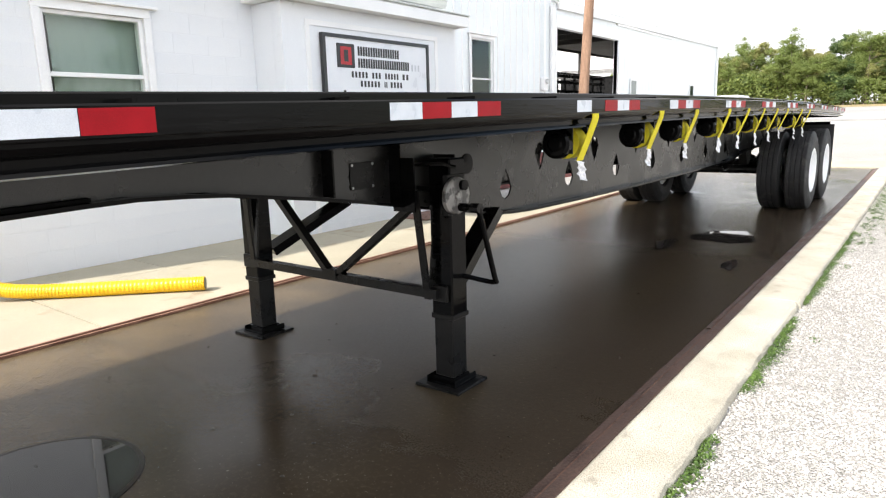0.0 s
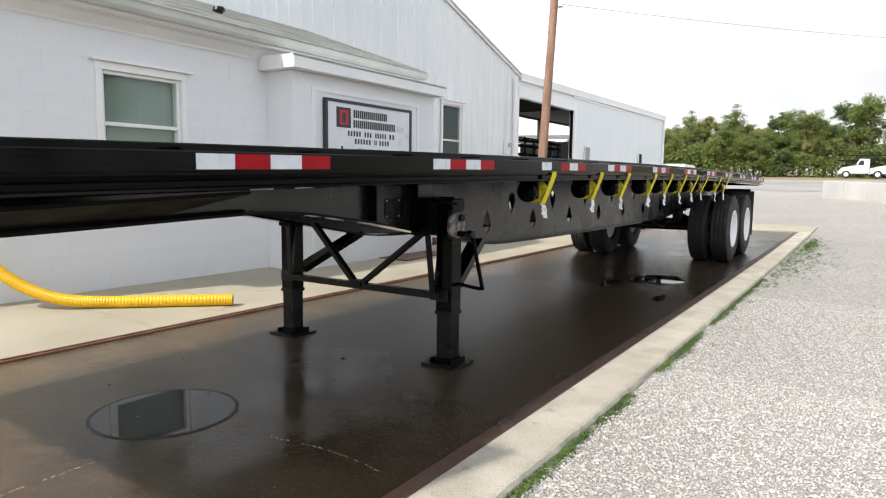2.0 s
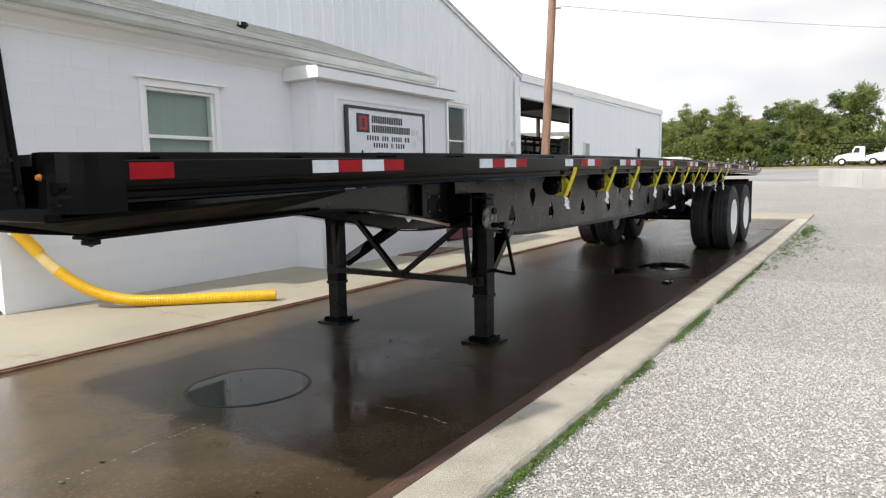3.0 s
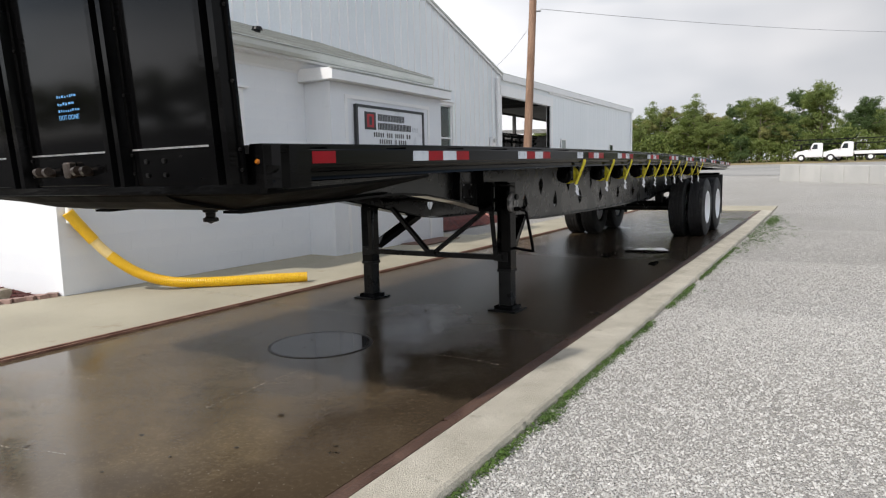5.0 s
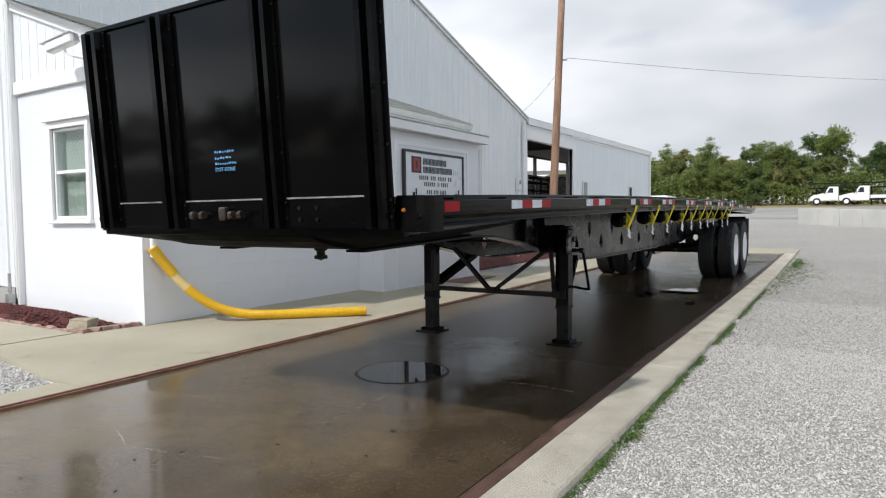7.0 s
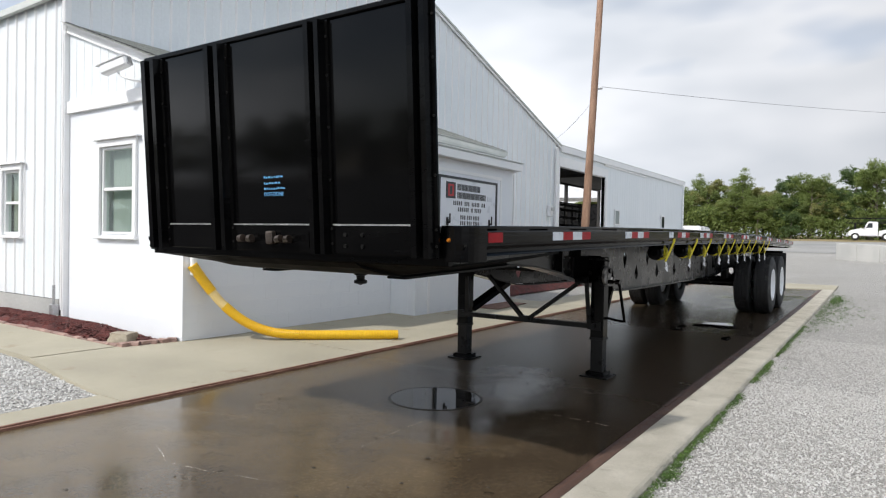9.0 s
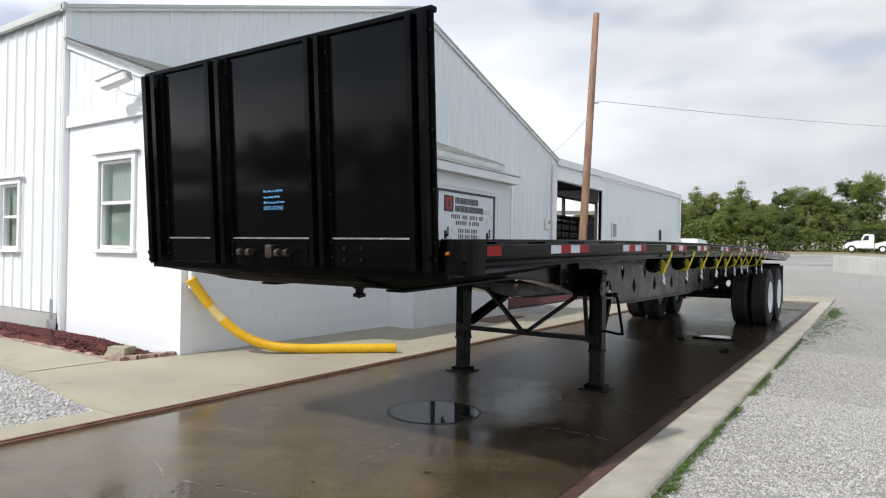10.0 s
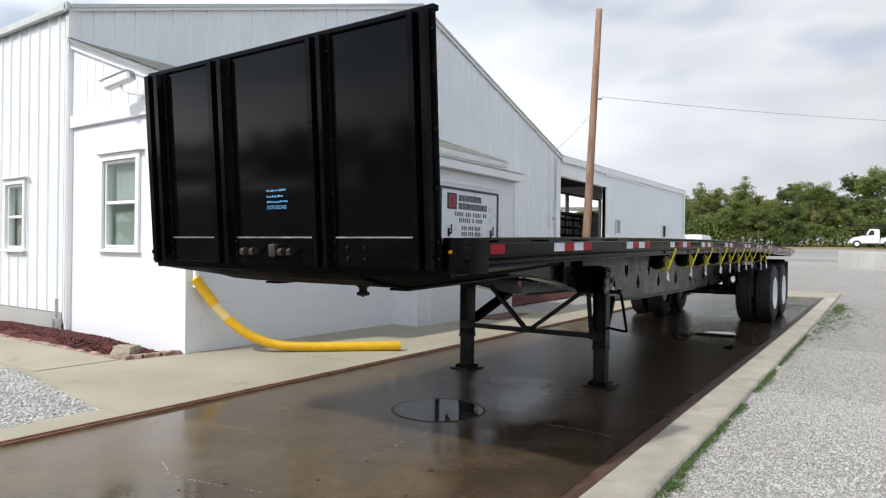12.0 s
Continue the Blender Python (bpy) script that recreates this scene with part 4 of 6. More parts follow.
part("backing", wall_with_hole(bmesh.new(), "x", 0.03, 0.16, -24.0, -6.36, 0.0, EAVE_Z, (W4[0], W4[1], W4[2], W4[3])), UNLIT_IN, south)
part("skirt", B((-24.0, -6.28, 0.0, 0.028, 0.0, 0.31)), BARRIER, south, "pale concrete skirt")
part("corner_trim", B((-6.36, -6.28, -0.035, 0.0, 0.18, EAVE_Z), bevel=0.004), WHITE_TRIM, south)
window("window_4", "small white sash window in the metal side wall", ((W4[0] + W4[1]) / 2, GY0 - 0.02, 0), 0, W4[1] - W4[0], W4[2], W4[3], 1.67, casing=0.06)
bx = thing("junction_box", "grey service pipe and box low on the wall corner", "utility box", (-6.40, GY0 - 0.09, 0.1))
part("box", B((-0.05, 0.05, -0.04, 0.05, 0.02, 0.16), bevel=0.008), STEEL, bx)
bm = bmesh.new()
cyl(bm, (0, 0, 0.15), (0, 0, 0.42), 0.02)
part("pipe", bm, STEEL, bx)

# open shed beyond the hall
shed = thing("wall_shed_east", "white metal shed wall with a wide open bay", "wall", (MX, 0, 0), kind="structure")
SY1 = 35.1


def shed_eave(y):
    return 4.47 + (y - GY1) * 0.0075


OPEN = (18.25, 22.8, 3.82)
y = GY1
while y < SY1 - 0.01:
    yb = min(y + 0.305, SY1)
    zlo = OPEN[2] + (y - GY1) * 0.0075 if OPEN[0] < y + 0.15 < OPEN[1] else 0.0
    bm = bmesh.new()
    ribbed(bm, y, yb, zlo, lambda q: shed_eave(q), 0.25)
    bmesh.ops.transform(bm, matrix=Matrix.Rotation(radians(90), 4, "Z"), verts=bm.verts)
    part("panel", bm, WHITE_METAL, shed).data.materials.append(WHITE_METAL)
    y += 0.305
part("backing", B((-0.14, -0.03, OPEN[1], SY1, 0, 4.47), (-0.14, -0.03, OPEN[0], OPEN[1], OPEN[2] + 0.1, 4.47)), UNLIT_IN, shed)
part("jamb", B((-0.16, 0.035, 18.21, 18.30, 0, OPEN[2]), bevel=0.004), WHITE_TRIM, shed)
part("jamb", B((-0.16, 0.035, 22.8, 23.02, 0, OPEN[2] + 0.07), bevel=0.004), WHITE_TRIM, shed)
part("header", B((-0.16, 0.03, 18.25, 23.05, OPEN[2], OPEN[2] + 0.34)), WHITE_TRIM, shed)
part("door_track", B((0.0, 0.06, 22.6, 28.2, 4.28, 4.35)), WHITE_TRIM, shed)
bm = bmesh.new()
prism(bm, [(GY1 + 0.1, shed_eave(GY1) - 0.16), (SY1 + 0.1, shed_eave(SY1) - 0.16), (SY1 + 0.1, shed_eave(SY1) + 0.06), (GY1 + 0.1, shed_eave(GY1) + 0.06)], "x", 0.03, 0.10)
part("eave_trim", bm, WHITE_TRIM, shed)
part("end_wall", B((-3.4, 0.0, SY1 - 0.05, SY1, 0, 4.58)), WHITE_METAL, shed)
part("back_header", B((-4.95, -4.8, GY1, SY1, 4.25, 4.5)), UNLIT_IN, shed)
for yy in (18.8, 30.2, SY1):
    part("back_post", B((-4.95, -4.8, yy - 0.07, yy + 0.07, 0, 4.25)), UNLIT_IN, shed)
bm = bmesh.new()
sweep(bm, [[(0.10, yy, shed_eave(yy) + 0.055), (-5.0, yy, shed_eave(yy) + 0.20), (-5.0, yy, shed_eave(yy) + 0.25), (0.10, yy, shed_eave(yy) + 0.075)] for yy in (GY1 + 0.1, SY1 + 0.1)])
part("shed_roof", bm, GUTTER, shed)
# bay ceiling and rafters, with the bay's shade in their colour
part("shed_ceiling", B((-4.8, -0.2, GY1, SY1 - 0.1, 4.33, 4.45)), UNLIT_IN, shed)
part("rafters", B(*[(-4.8, -0.2, yy, yy + 0.09, 4.14, 4.32) for yy in (19.2, 20.7, 22.2, 23.7, 25.2)]), UNLIT_IN, shed)
part("hall_inner_wall", B((-4.8, -0.2, GY1 - 0.05, GY1, 0, 4.32)), UNLIT_IN, shed)
for ya in (24.2, 31.1):
    w = thing("shed_window", "small window low in the shed wall", "window", (MX + 0.026, ya, 1.95), kind="structure")
    part("window_frame", B((0, 0.03, -0.30, 0.30, 0.0, 0.05), (0, 0.03, -0.30, 0.30, 0.60, 0.65), (0, 0.03, -0.30, -0.25, 0.05, 0.60), (0, 0.03, 0.25, 0.30, 0.05, 0.60)), WHITE_TRIM, w)
    part("pane", B((0.0, 0.012, -0.25, 0.25, 0.05, 0.60)), DARK_GLASS if ya > 30 else BLIND, w)


def downspout(at, z0, z1, r=0.04):
    o = thing("downspout", "white rain pipe fixed to the wall", "downspout", at, "rain pipes")
    part("pipe", B((-r, r, -r, r, z0, z1), bevel=0.012), WHITE_TRIM, o)
    for z in (z0 + 0.25, z1 - 0.3):
        part("bracket", B((-r - 0.02, r + 0.012, -r - 0.012, r + 0.012, z, z + 0.03)), WHITE_TRIM, o)
    return o


downspout((MX + 0.075, 17.9, 0), 0.05, 4.35)
downspout((MX + 0.075, 34.9, 0), 0.3, 4.55)
downspout((WALL_X + 0.05, 2.19, 0), 0.78, 2.80, 0.03)
ub = thing("meter_box", "small white electric meter box on the hall wall", "meter box", (MX + 0.03, 17.45, 2.0))
part("box", B((0, 0.12, -0.12, 0.12, 0.05, 0.42), bevel=0.015), WHITE_TRIM, ub)
bm = bmesh.new()
cyl(bm, (0.12, 0, 0.30), (0.19, 0, 0.30), 0.07)
part("meter", bm, ALU, ub)
bm = bmesh.new()
cyl(bm, (0.06, 0, 0.42), (0.06, 0, 2.4), 0.025, sides=8)
part("conduit", bm, WHITE_TRIM, ub)

# what shows through the bay
rack = thing("stake_rack", "dark stake-sided rack standing inside the open bay", "stake rack", (-9.2, 26.0, 0.4))
for i in range(6):
    part("post", B((-0.04, 0.04, -2.2 + i * 0.86 - 0.04, -2.2 + i * 0.86 + 0.04, 0, 2.55), bevel=0.006), BLACK_WORN, rack)
for z in (1.15, 1.5, 1.85, 2.2, 2.43):
    part("rail", B((0.041, 0.075, -2.3, 2.3, z, z + 0.12), bevel=0.006), BLACK_WORN, rack)
part("deck", B((-1.6, 0.05, -2.3, 2.3, 0.86, 0.95)), BLACK_WORN, rack)
part("cover", B((-1.6, 0.10, -2.35, 2.35, 2.56, 2.62)), BLACK_WORN, rack, "dark sheet cover")
tent = thing("white_canopy", "white peaked fabric canopy over dark equipment beyond the shed", "canopy", (-17.5, 46.5, 1.2))
tent.rotation_euler = (0, 0, radians(21.7))
bm = bmesh.new()
prism(bm, [(-8, 3.35), (7, 3.35), (7, 3.6), (2.2, 5.4), (-8, 3.6)], "y", -2.5, 2.5)
part("cover", bm, VEHICLE_WHITE, tent)
for sx in (-7.5, -2.5, 2.0, 6.5):
    for sy in (-2.3, 2.3):
        part("pole", B((sx - 0.06, sx + 0.06, sy - 0.06, sy + 0.06, 0.0, 3.35)), WHITE_TRIM, tent)
eq = thing("covered_equipment", "dark low equipment under the canopy", "equipment", (-17.2, 45.8, 1.2))
eq.rotation_euler = (0, 0, radians(21.7))
part("body", B((-6, 5, -1.2, 1.2, 0.9, 2.9), (-5.5, 4.5, -1.0, 1.0, 0.3, 0.9), bevel=0.1), BLACK_WORN, eq)

# ---- the sign ----
sign = thing("wall_sign", "white sign board with black frame, red emblem and lettering bars", "sign", (PX + 0.012, 7.376, 1.68))
part("board", B((0.0, 0.035, -0.93, 0.93, -0.62, 0.60)), SIGN_WHITE, sign)
part("frame", B((0.0, 0.052, -0.975, -0.931, -0.66, 0.64), (0.0, 0.052, 0.931, 0.975, -0.66, 0.64), (0.0, 0.052, -0.93, 0.93, 0.601, 0.64), (0.0, 0.052, -0.93, 0.93, -0.66, -0.621)), SIGN_BLACK, sign, "black frame")


em = part("emblem", B((0.036, 0.041, -0.75, -0.46, 0.265, 0.54)), SIGN_BLACK, sign, "black square with a red mark")
part("emblem_mark", B((0.042, 0.044, -0.695, -0.515, 0.30, 0.505)), SIGN_RED, em, "red block")
part("emblem_bar", B((0.045, 0.046, -0.64, -0.57, 0.335, 0.47)), SIGN_BLACK, em, "dark bar")


def word_row(y0, y1, z0, z1, k, m=None, fill=0.66):
    """A word as k plain upright bars."""
    step = (y1 - y0) / k
    part("lettering", B(*[(0.036, 0.038, y0 + i * step, y0 + (i + fill) * step, z0, z1) for i in range(k)]), m or SIGN_BLACK, sign)


word_row(-0.40, 0.37, 0.415, 0.525, 17, None, 0.74)
word_row(-0.40, 0.57, 0.275, 0.385, 22, None, 0.74)
word_row(0.61, 0.81, 0.275, 0.355, 3, SIGN_GREY, 0.45)
for a, b, z in ((-0.52, -0.22, 0.155), (-0.16, 0.02, 0.155), (0.08, 0.36, 0.155), (0.42, 0.57, 0.155), (-0.37, 0.00, 0.05), (0.06, 0.13, 0.05), (0.18, 0.43, 0.05), (-0.29, -0.10, -0.085), (-0.07, 0.11, -0.085), (0.14, 0.36, -0.085), (-0.29, -0.10, -0.185), (-0.07, 0.11, -0.185), (0.14, 0.36, -0.185)):
    word_row(a, b, z, z + 0.072, max(2, round((b - a) / 0.062)), None, 0.56)
for s in (-0.70, 0.70):
    h = part("hook", B((0.036, 0.10, s - 0.015, s + 0.015, -0.16, -0.13), (0.085, 0.10, s - 0.015, s + 0.015, -0.13, 0.0), (0.036, 0.05, s - 0.03, s + 0.03, -0.20, -0.06), bevel=0.003), BLACK_WORN, sign, "small black iron hook")

# ---- yard things ----
cam_t = thing("security_camera", "white bullet security camera on a bent wall bracket", "security camera", (-4.40, WALL_Y - 0.02, 3.06))
bm = bmesh.new()
tube(bm, [(0, 0, 0), (-0.02, -0.12, 0.0), (-0.10, -0.20, 0.02), (-0.19, -0.23, 0.06), (-0.22, -0.24, 0.12)], 0.014, 8)
part("bracket", bm, WHITE_TRIM, cam_t)
part("wall_plate", B((-0.05, 0.05, -0.012, 0.0, -0.05, 0.05), bevel=0.003), STEEL, cam_t)
rot = Matrix.Translation((-0.22, -0.25, 0.175)) @ Matrix.Rotation(radians(20), 4, "Z") @ Matrix.Rotation(radians(-17), 4, "Y")
part("body", box(bmesh.new(), -0.21, 0.17, -0.058, 0.058, -0.062, 0.058, 0.022, rot), WHITE_TRIM, cam_t, "grey-white housing")
part("sunshield", box(bmesh.new(), -0.25, 0.17, -0.066, 0.066, 0.0585, 0.068, 0.004, rot), VEHICLE_WHITE, cam_t)
part("lens_cap", box(bmesh.new(), 0.1705, 0.19, -0.05, 0.05, -0.055, 0.05, 0.012, rot), STEEL, cam_t)


def spline(pts, steps):
    out = []
    P = [Vector(p) for p in pts]
    for i in range(len(P) - 1):
        a, b, c, d = P[max(i - 1, 0)], P[i], P[i + 1], P[min(i + 2, len(P) - 1)]
        for s in range(steps):
            t = s / steps
            out.append(0.5 * ((2 * b) + (c - a) * t + (2 * a - 5 * b + 4 * c - d) * t * t + (3 * b - a - 3 * c + d) * t ** 3))
    out.append(P[-1])
    return out


hose = thing("drain_hose", "yellow corrugated drain hose curling from the rain pipe across the walk", "hose", (0, 0, 0))
HP = spline([(-3.61, 2.17, 0.90), (-3.56, 2.30, 0.70), (-3.43, 2.46, 0.44), (-3.24, 2.66, 0.22), (-3.0, 2.88, 0.105), (-2.72, 3.17, 0.075), (-2.36, 3.56, 0.068), (-1.99, 3.94, 0.065)], 72)


def corrugated(pts, r, i0):
    bm = bmesh.new()
    q = [pts[0]] + [p for p in pts[1:]]
    tube(bm, q, r, 18, [r * (1.0 if (i + i0) // 2 % 2 else 0.968) for i in range(len(q))])
    return bm


part("hose_end", corrugated(HP[:105], 0.060, 0), HOSE, hose)
part("hose_stretched", corrugated(HP[104:150], 0.053, 104), HOSE_PALE, hose, "paler stretched length of hose")
part("hose_run", corrugated(HP[149:], 0.056, 149), HOSE, hose)
bm = bmesh.new()
cyl(bm, HP[-1] - (HP[-1] - HP[-8]).normalized() * 0.004, HP[-1] + (HP[-1] - HP[-8]).normalized() * 0.002, 0.046)
part("hose_mouth", bm, BLACK_WORN, hose, "dark open end")

up = thing("utility_pole", "tall weathered wooden utility pole leaning slightly", "utility pole", (-4.5, 16.06, 0))
bm = bmesh.new()
tube(bm, [(0, -0.03, -0.3), (0, 0.26, 2.2), (0, 0.53, 4.5), (0, 0.79, 6.8), (0, 1.03, 8.83)], 0.12, 14, [0.128, 0.120, 0.112, 0.105, 0.097])
smooth(part("shaft", bm, POLE_WOOD, up))
bm = bmesh.new()
cyl(bm, (0.08, 0.72, 5.95), (0.24, 0.74, 5.95), 0.03, sides=8)
part("insulator", bm, STEEL, up)


def cable(name, pts, r, label):
    bm = bmesh.new()
    tube(bm, pts, r, 6)
    return tagged(part(name, bm, STEEL), label, "cable")


a, b = Vector((-4.27, 16.80, 6.0)), Vector((34.0, 92.0, 17.2))
cable("overhead_cable", [a.lerp(b, t / 30) - Vector((0, 0, 3.4 * 4 * (t / 30) * (1 - t / 30) * 0.55)) for t in range(31)], 0.008, "thin overhead power cable from the pole")
a, b = Vector((-4.5, 16.70, 5.6)), Vector((MX + 0.1, 17.5, 4.55))
cable("service_cable", [a.lerp(b, t / 12) - Vector((0, 0, 0.10 * 4 * (t / 12) * (1 - t / 12))) for t in range(13)], 0.006, "thin service cable down to the hall eave")


# ---- the flatbed trailer ----
TX = -0.03
trailer = thing("flatbed_trailer", "black flatbed trailer with a tall headboard, parked on its landing legs", "trailer", (TX, 0, 0))


def deck_z(y):
    return 1.327 + 0.02424 * (y - 0.45) - 0.00161 * (y - 0.45) ** 2


ZB = [(0.3, 1.07), (0.69, 1.03), (1.2, 1.045), (1.76, 1.065), (2.1, 1.075), (2.4, 1.06), (2.97, 0.98), (3.53, 0.88), (4.25, 0.757), (4.6, 0.738), (5.3, 0.728), (6.4, 0.722), (7.9, 0.722), (9.5, 0.735), (10.4, 0.82), (13.9, 0.92)]


def beam_z(y):
    for (a, za), (b, zb) in zip(ZB, ZB[1:]):
        if y <= b:
            t = max(0.0, (y - a) / (b - a))
            return za + (zb - za) * t
    return ZB[-1][1]


Y0, Y1, HALF = 0.25, 14.1, 1.325
YS = [Y0 + (Y1 - Y0) * i / 48 for i in range(49)]


def along(bm, profile, ys, base=deck_z):
    return sweep(bm, [[(x, y, base(y) + dz) for x, dz in profile] for y in ys])


for s in (1, -1):
    bm = bmesh.new()
    along(bm, [(s * 1.18, 0.004), (s * 1.246, 0.004), (s * 1.250, 0.0), (s * 1.250, -0.078), (s * 1.3105, -0.084), (s * 1.3105, -0.098), (s * 1.300, -0.112), (s * 1.262, -0.120), (s * 1.262, -0.136), (s * 1.296, -0.142), (s * 1.298, -0.150), (s * 1.26, -0.156), (s * 1.18, -0.156)], YS)
    part("side_rail", bm, BLACK, trailer)
    bm = bmesh.new()
    along(bm, [(s * 1.311, -0.026), (s * 1.321, -0.0215), (s * 1.325, -0.026), (s * 1.325, -0.086), (s * 1.322, -0.090), (s * 1.311, -0.090)], [0.44] + YS[1:])
    part("rub_rail", bm, BLACK, trailer)
    y = 0.62
    k = 0
    while y < Y1 - 0.1:
        z = deck_z(y)
        if k % 2 == 0:
            x0, x1 = min(s * 1.251, s * 1.310), max(s * 1.251, s * 1.310)
            part("stake_pocket", B((x0, x1, y - 0.055, y - 0.045, z - 0.090, z - 0.012), (x0, x1, y + 0.045, y + 0.055, z - 0.090, z - 0.012), (min(s * 1.2995, s * 1.310), max(s * 1.2995, s * 1.310), y - 0.044, y + 0.044, z - 0.090, z - 0.012)), BLACK, trailer)
        else:
            bm = bmesh.new()
            cyl(bm, (s * 1.251, y, z - 0.05), (s * 1.310, y, z - 0.05), 0.024, sides=10)
            part("spool", bm, BLACK, trailer)
        y += 0.305
        k += 1

for i in range(12):
    xa = -1.176 + i * 0.196
    bm = bmesh.new()
    along(bm, [(xa + 0.003, -0.034), (xa + 0.193, -0.034), (xa + 0.193, -0.003), (xa + 0.190, 0.0), (xa + 0.006, 0.0), (xa + 0.003, -0.003)], YS[::2])
    part("plank", bm, DECK, trailer)
for i in range(24):
    y = 0.62 + i * 0.59
    z = deck_z(y)
    part("cross_member", B((-1.18, 1.18, y - 0.04, y + 0.04, z - 0.046, z - 0.037), (-1.18, 1.18, y - 0.004, y + 0.004, z - 0.128, z - 0.046), (-1.18, 1.18, y - 0.04, y + 0.04, z - 0.138, z - 0.128)), BLACK_WORN, trailer)


def web_piece(bm, ya, yb, x0, x1, hole=None):
    """A stretch of beam web between two places, with a kite-shaped hole if wanted."""
    ta, tb, ba, bb = deck_z(ya) - 0.139, deck_z(yb) - 0.139, beam_z(ya), beam_z(yb)
    ym = (ya + yb) / 2
    outer = [(ya, ba), (ym, (ba + bb) / 2), (yb, bb), (yb, (bb + tb) / 2), (yb, tb), (ym, (ta + tb) / 2), (ya, ta), (ya, (ba + ta) / 2)]
    if hole is None:
        prism(bm, [outer[i] for i in (0, 2, 4, 6)], "x", x0, x1)
        return
    zc, flip = hole
    w, h = 0.066, 0.092
    if flip:
        inner = [(-0.62, -0.35), (0, -1), (0.62, -0.35), (1, 0.30), (0.62, 0.78), (0, 1.0), (-0.62, 0.78), (-1, 0.30)]
    else:
        inner = [(-0.62, -0.78), (0, -1.0), (0.62, -0.78), (1, -0.30), (0.62, 0.35), (0, 1), (-0.62, 0.35), (-1, -0.30)]
    inner = [(ym + p * w, zc + q * h) for p, q in inner]
    rings = {}
    for x in (x0, x1):
        rings[x] = ([bm.verts.new((x, *p)) for p in outer], [bm.verts.new((x, *p)) for p in inner])
    for x in (x0, x1):
        o, n = rings[x]
        for i in range(8):
            bm.faces.new((o[i], o[(i + 1) % 8], n[(i + 1) % 8], n[i]))
    a, b = rings[x0][1], rings[x1][1]
    for i in range(8):
        bm.faces.new((a[i], a[(i + 1) % 8], b[(i + 1) % 8], b[i]))


for s in (1, -1):
    x0, x1 = s * 0.56 - 0.005, s * 0.56 + 0.005
    bm = bmesh.new()
    ys = [0.69, 1.2, 1.76, 2.1, 2.4, 2.97, 3.25, 3.53, 3.9, 4.204]
    for a, b in zip(ys, ys[1:]):
        web_piece(bm, a, b, x0, x1)
    for k in range(13):
        a = 4.204 + 0.4222 * k
        up_row = k % 2 == 1
        web_piece(bm, a, a + 0.4222, x0, x1, ((1.045 + 0.005 * k, True) if up_row else (0.908, False)))
    a = 4.204 + 0.4222 * 13
    ys = [a, 10.0, 10.4, 11.5, 12.7, 13.9]
    for a, b in zip(ys, ys[1:]):
        web_piece(bm, a, b, x0, x1)
    bmesh.ops.remove_doubles(bm, verts=bm.verts, dist=0.0005)
    bmesh.ops.recalc_face_normals(bm, faces=bm.faces)
    mb = part("main_beam", bm, BEAM_BLACK, trailer, "deep black steel beam pierced by a row of kite-shaped holes")
    fl = [0.69 + i * 0.16 for i in range(86)]
    fl = [q for q in fl if q < 13.9]
    bm = bmesh.new()
    along(bm, [(s * 0.56 - 0.07, -0.014), (s * 0.56 + 0.07, -0.014), (s * 0.56 + 0.07, 0.0), (s * 0.56 - 0.07, 0.0)], fl, beam_z)
    part("lower_flange", bm, BLACK, mb)
    bm = bmesh.new()
    along(bm, [(s * 0.56 - 0.07, -0.150), (s * 0.56 + 0.07, -0.150), (s * 0.56 + 0.07, -0.139), (s * 0.56 - 0.07, -0.139)], fl)
    part("upper_flange", bm, BLACK, mb)
    for y in (2.96, 3.38):
        part("stiffener", B((min(s * 0.566, s * 0.63), max(s * 0.566, s * 0.63), y - 0.005, y + 0.005, beam_z(y) + 0.002, deck_z(y) - 0.152)), BLACK, mb)

bm = bmesh.new()
cyl(bm, (0.566, 4.010, 1.055), (0.570, 4.010, 1.055), 0.055, sides=20)
part("access_cover", bm, BLACK, trailer, "round black cover on the beam")
np_ = part("name_plate", B((0.566, 0.571, 3.115, 3.265, 0.995, 1.115), bevel=0.002), BLACK_WORN, trailer, "scuffed black maker's plate with rivets")
for yy in (3.125, 3.255):
    for zz in (1.005, 1.105):
        bm = bmesh.new()
        cyl(bm, (0.571, yy, zz), (0.575, yy, zz), 0.006, sides=8)
        part("rivet", bm, STEEL, np_)
part("plate_lines", B(*[(0.571, 0.572, 3.14, 3.24, 1.022 + 0.02 * i, 1.029 + 0.02 * i) for i in range(4)]), BLACK_WORN, np_, "worn bars of stamped lettering")

# coupler plate, kingpin and nose
bm = bmesh.new()
prof = [(0.28, 1.120), (0.34, 1.09), (0.50, 1.055), (0.69, 1.033), (2.0, 1.073), (2.0, 1.085), (0.70, 1.048), (0.50, 1.07), (0.34, 1.107), (0.28, 1.133)]
prism(bm, prof, "x", -0.72, 0.60)
part("coupler_plate", bm, MATT_BLACK, trailer)
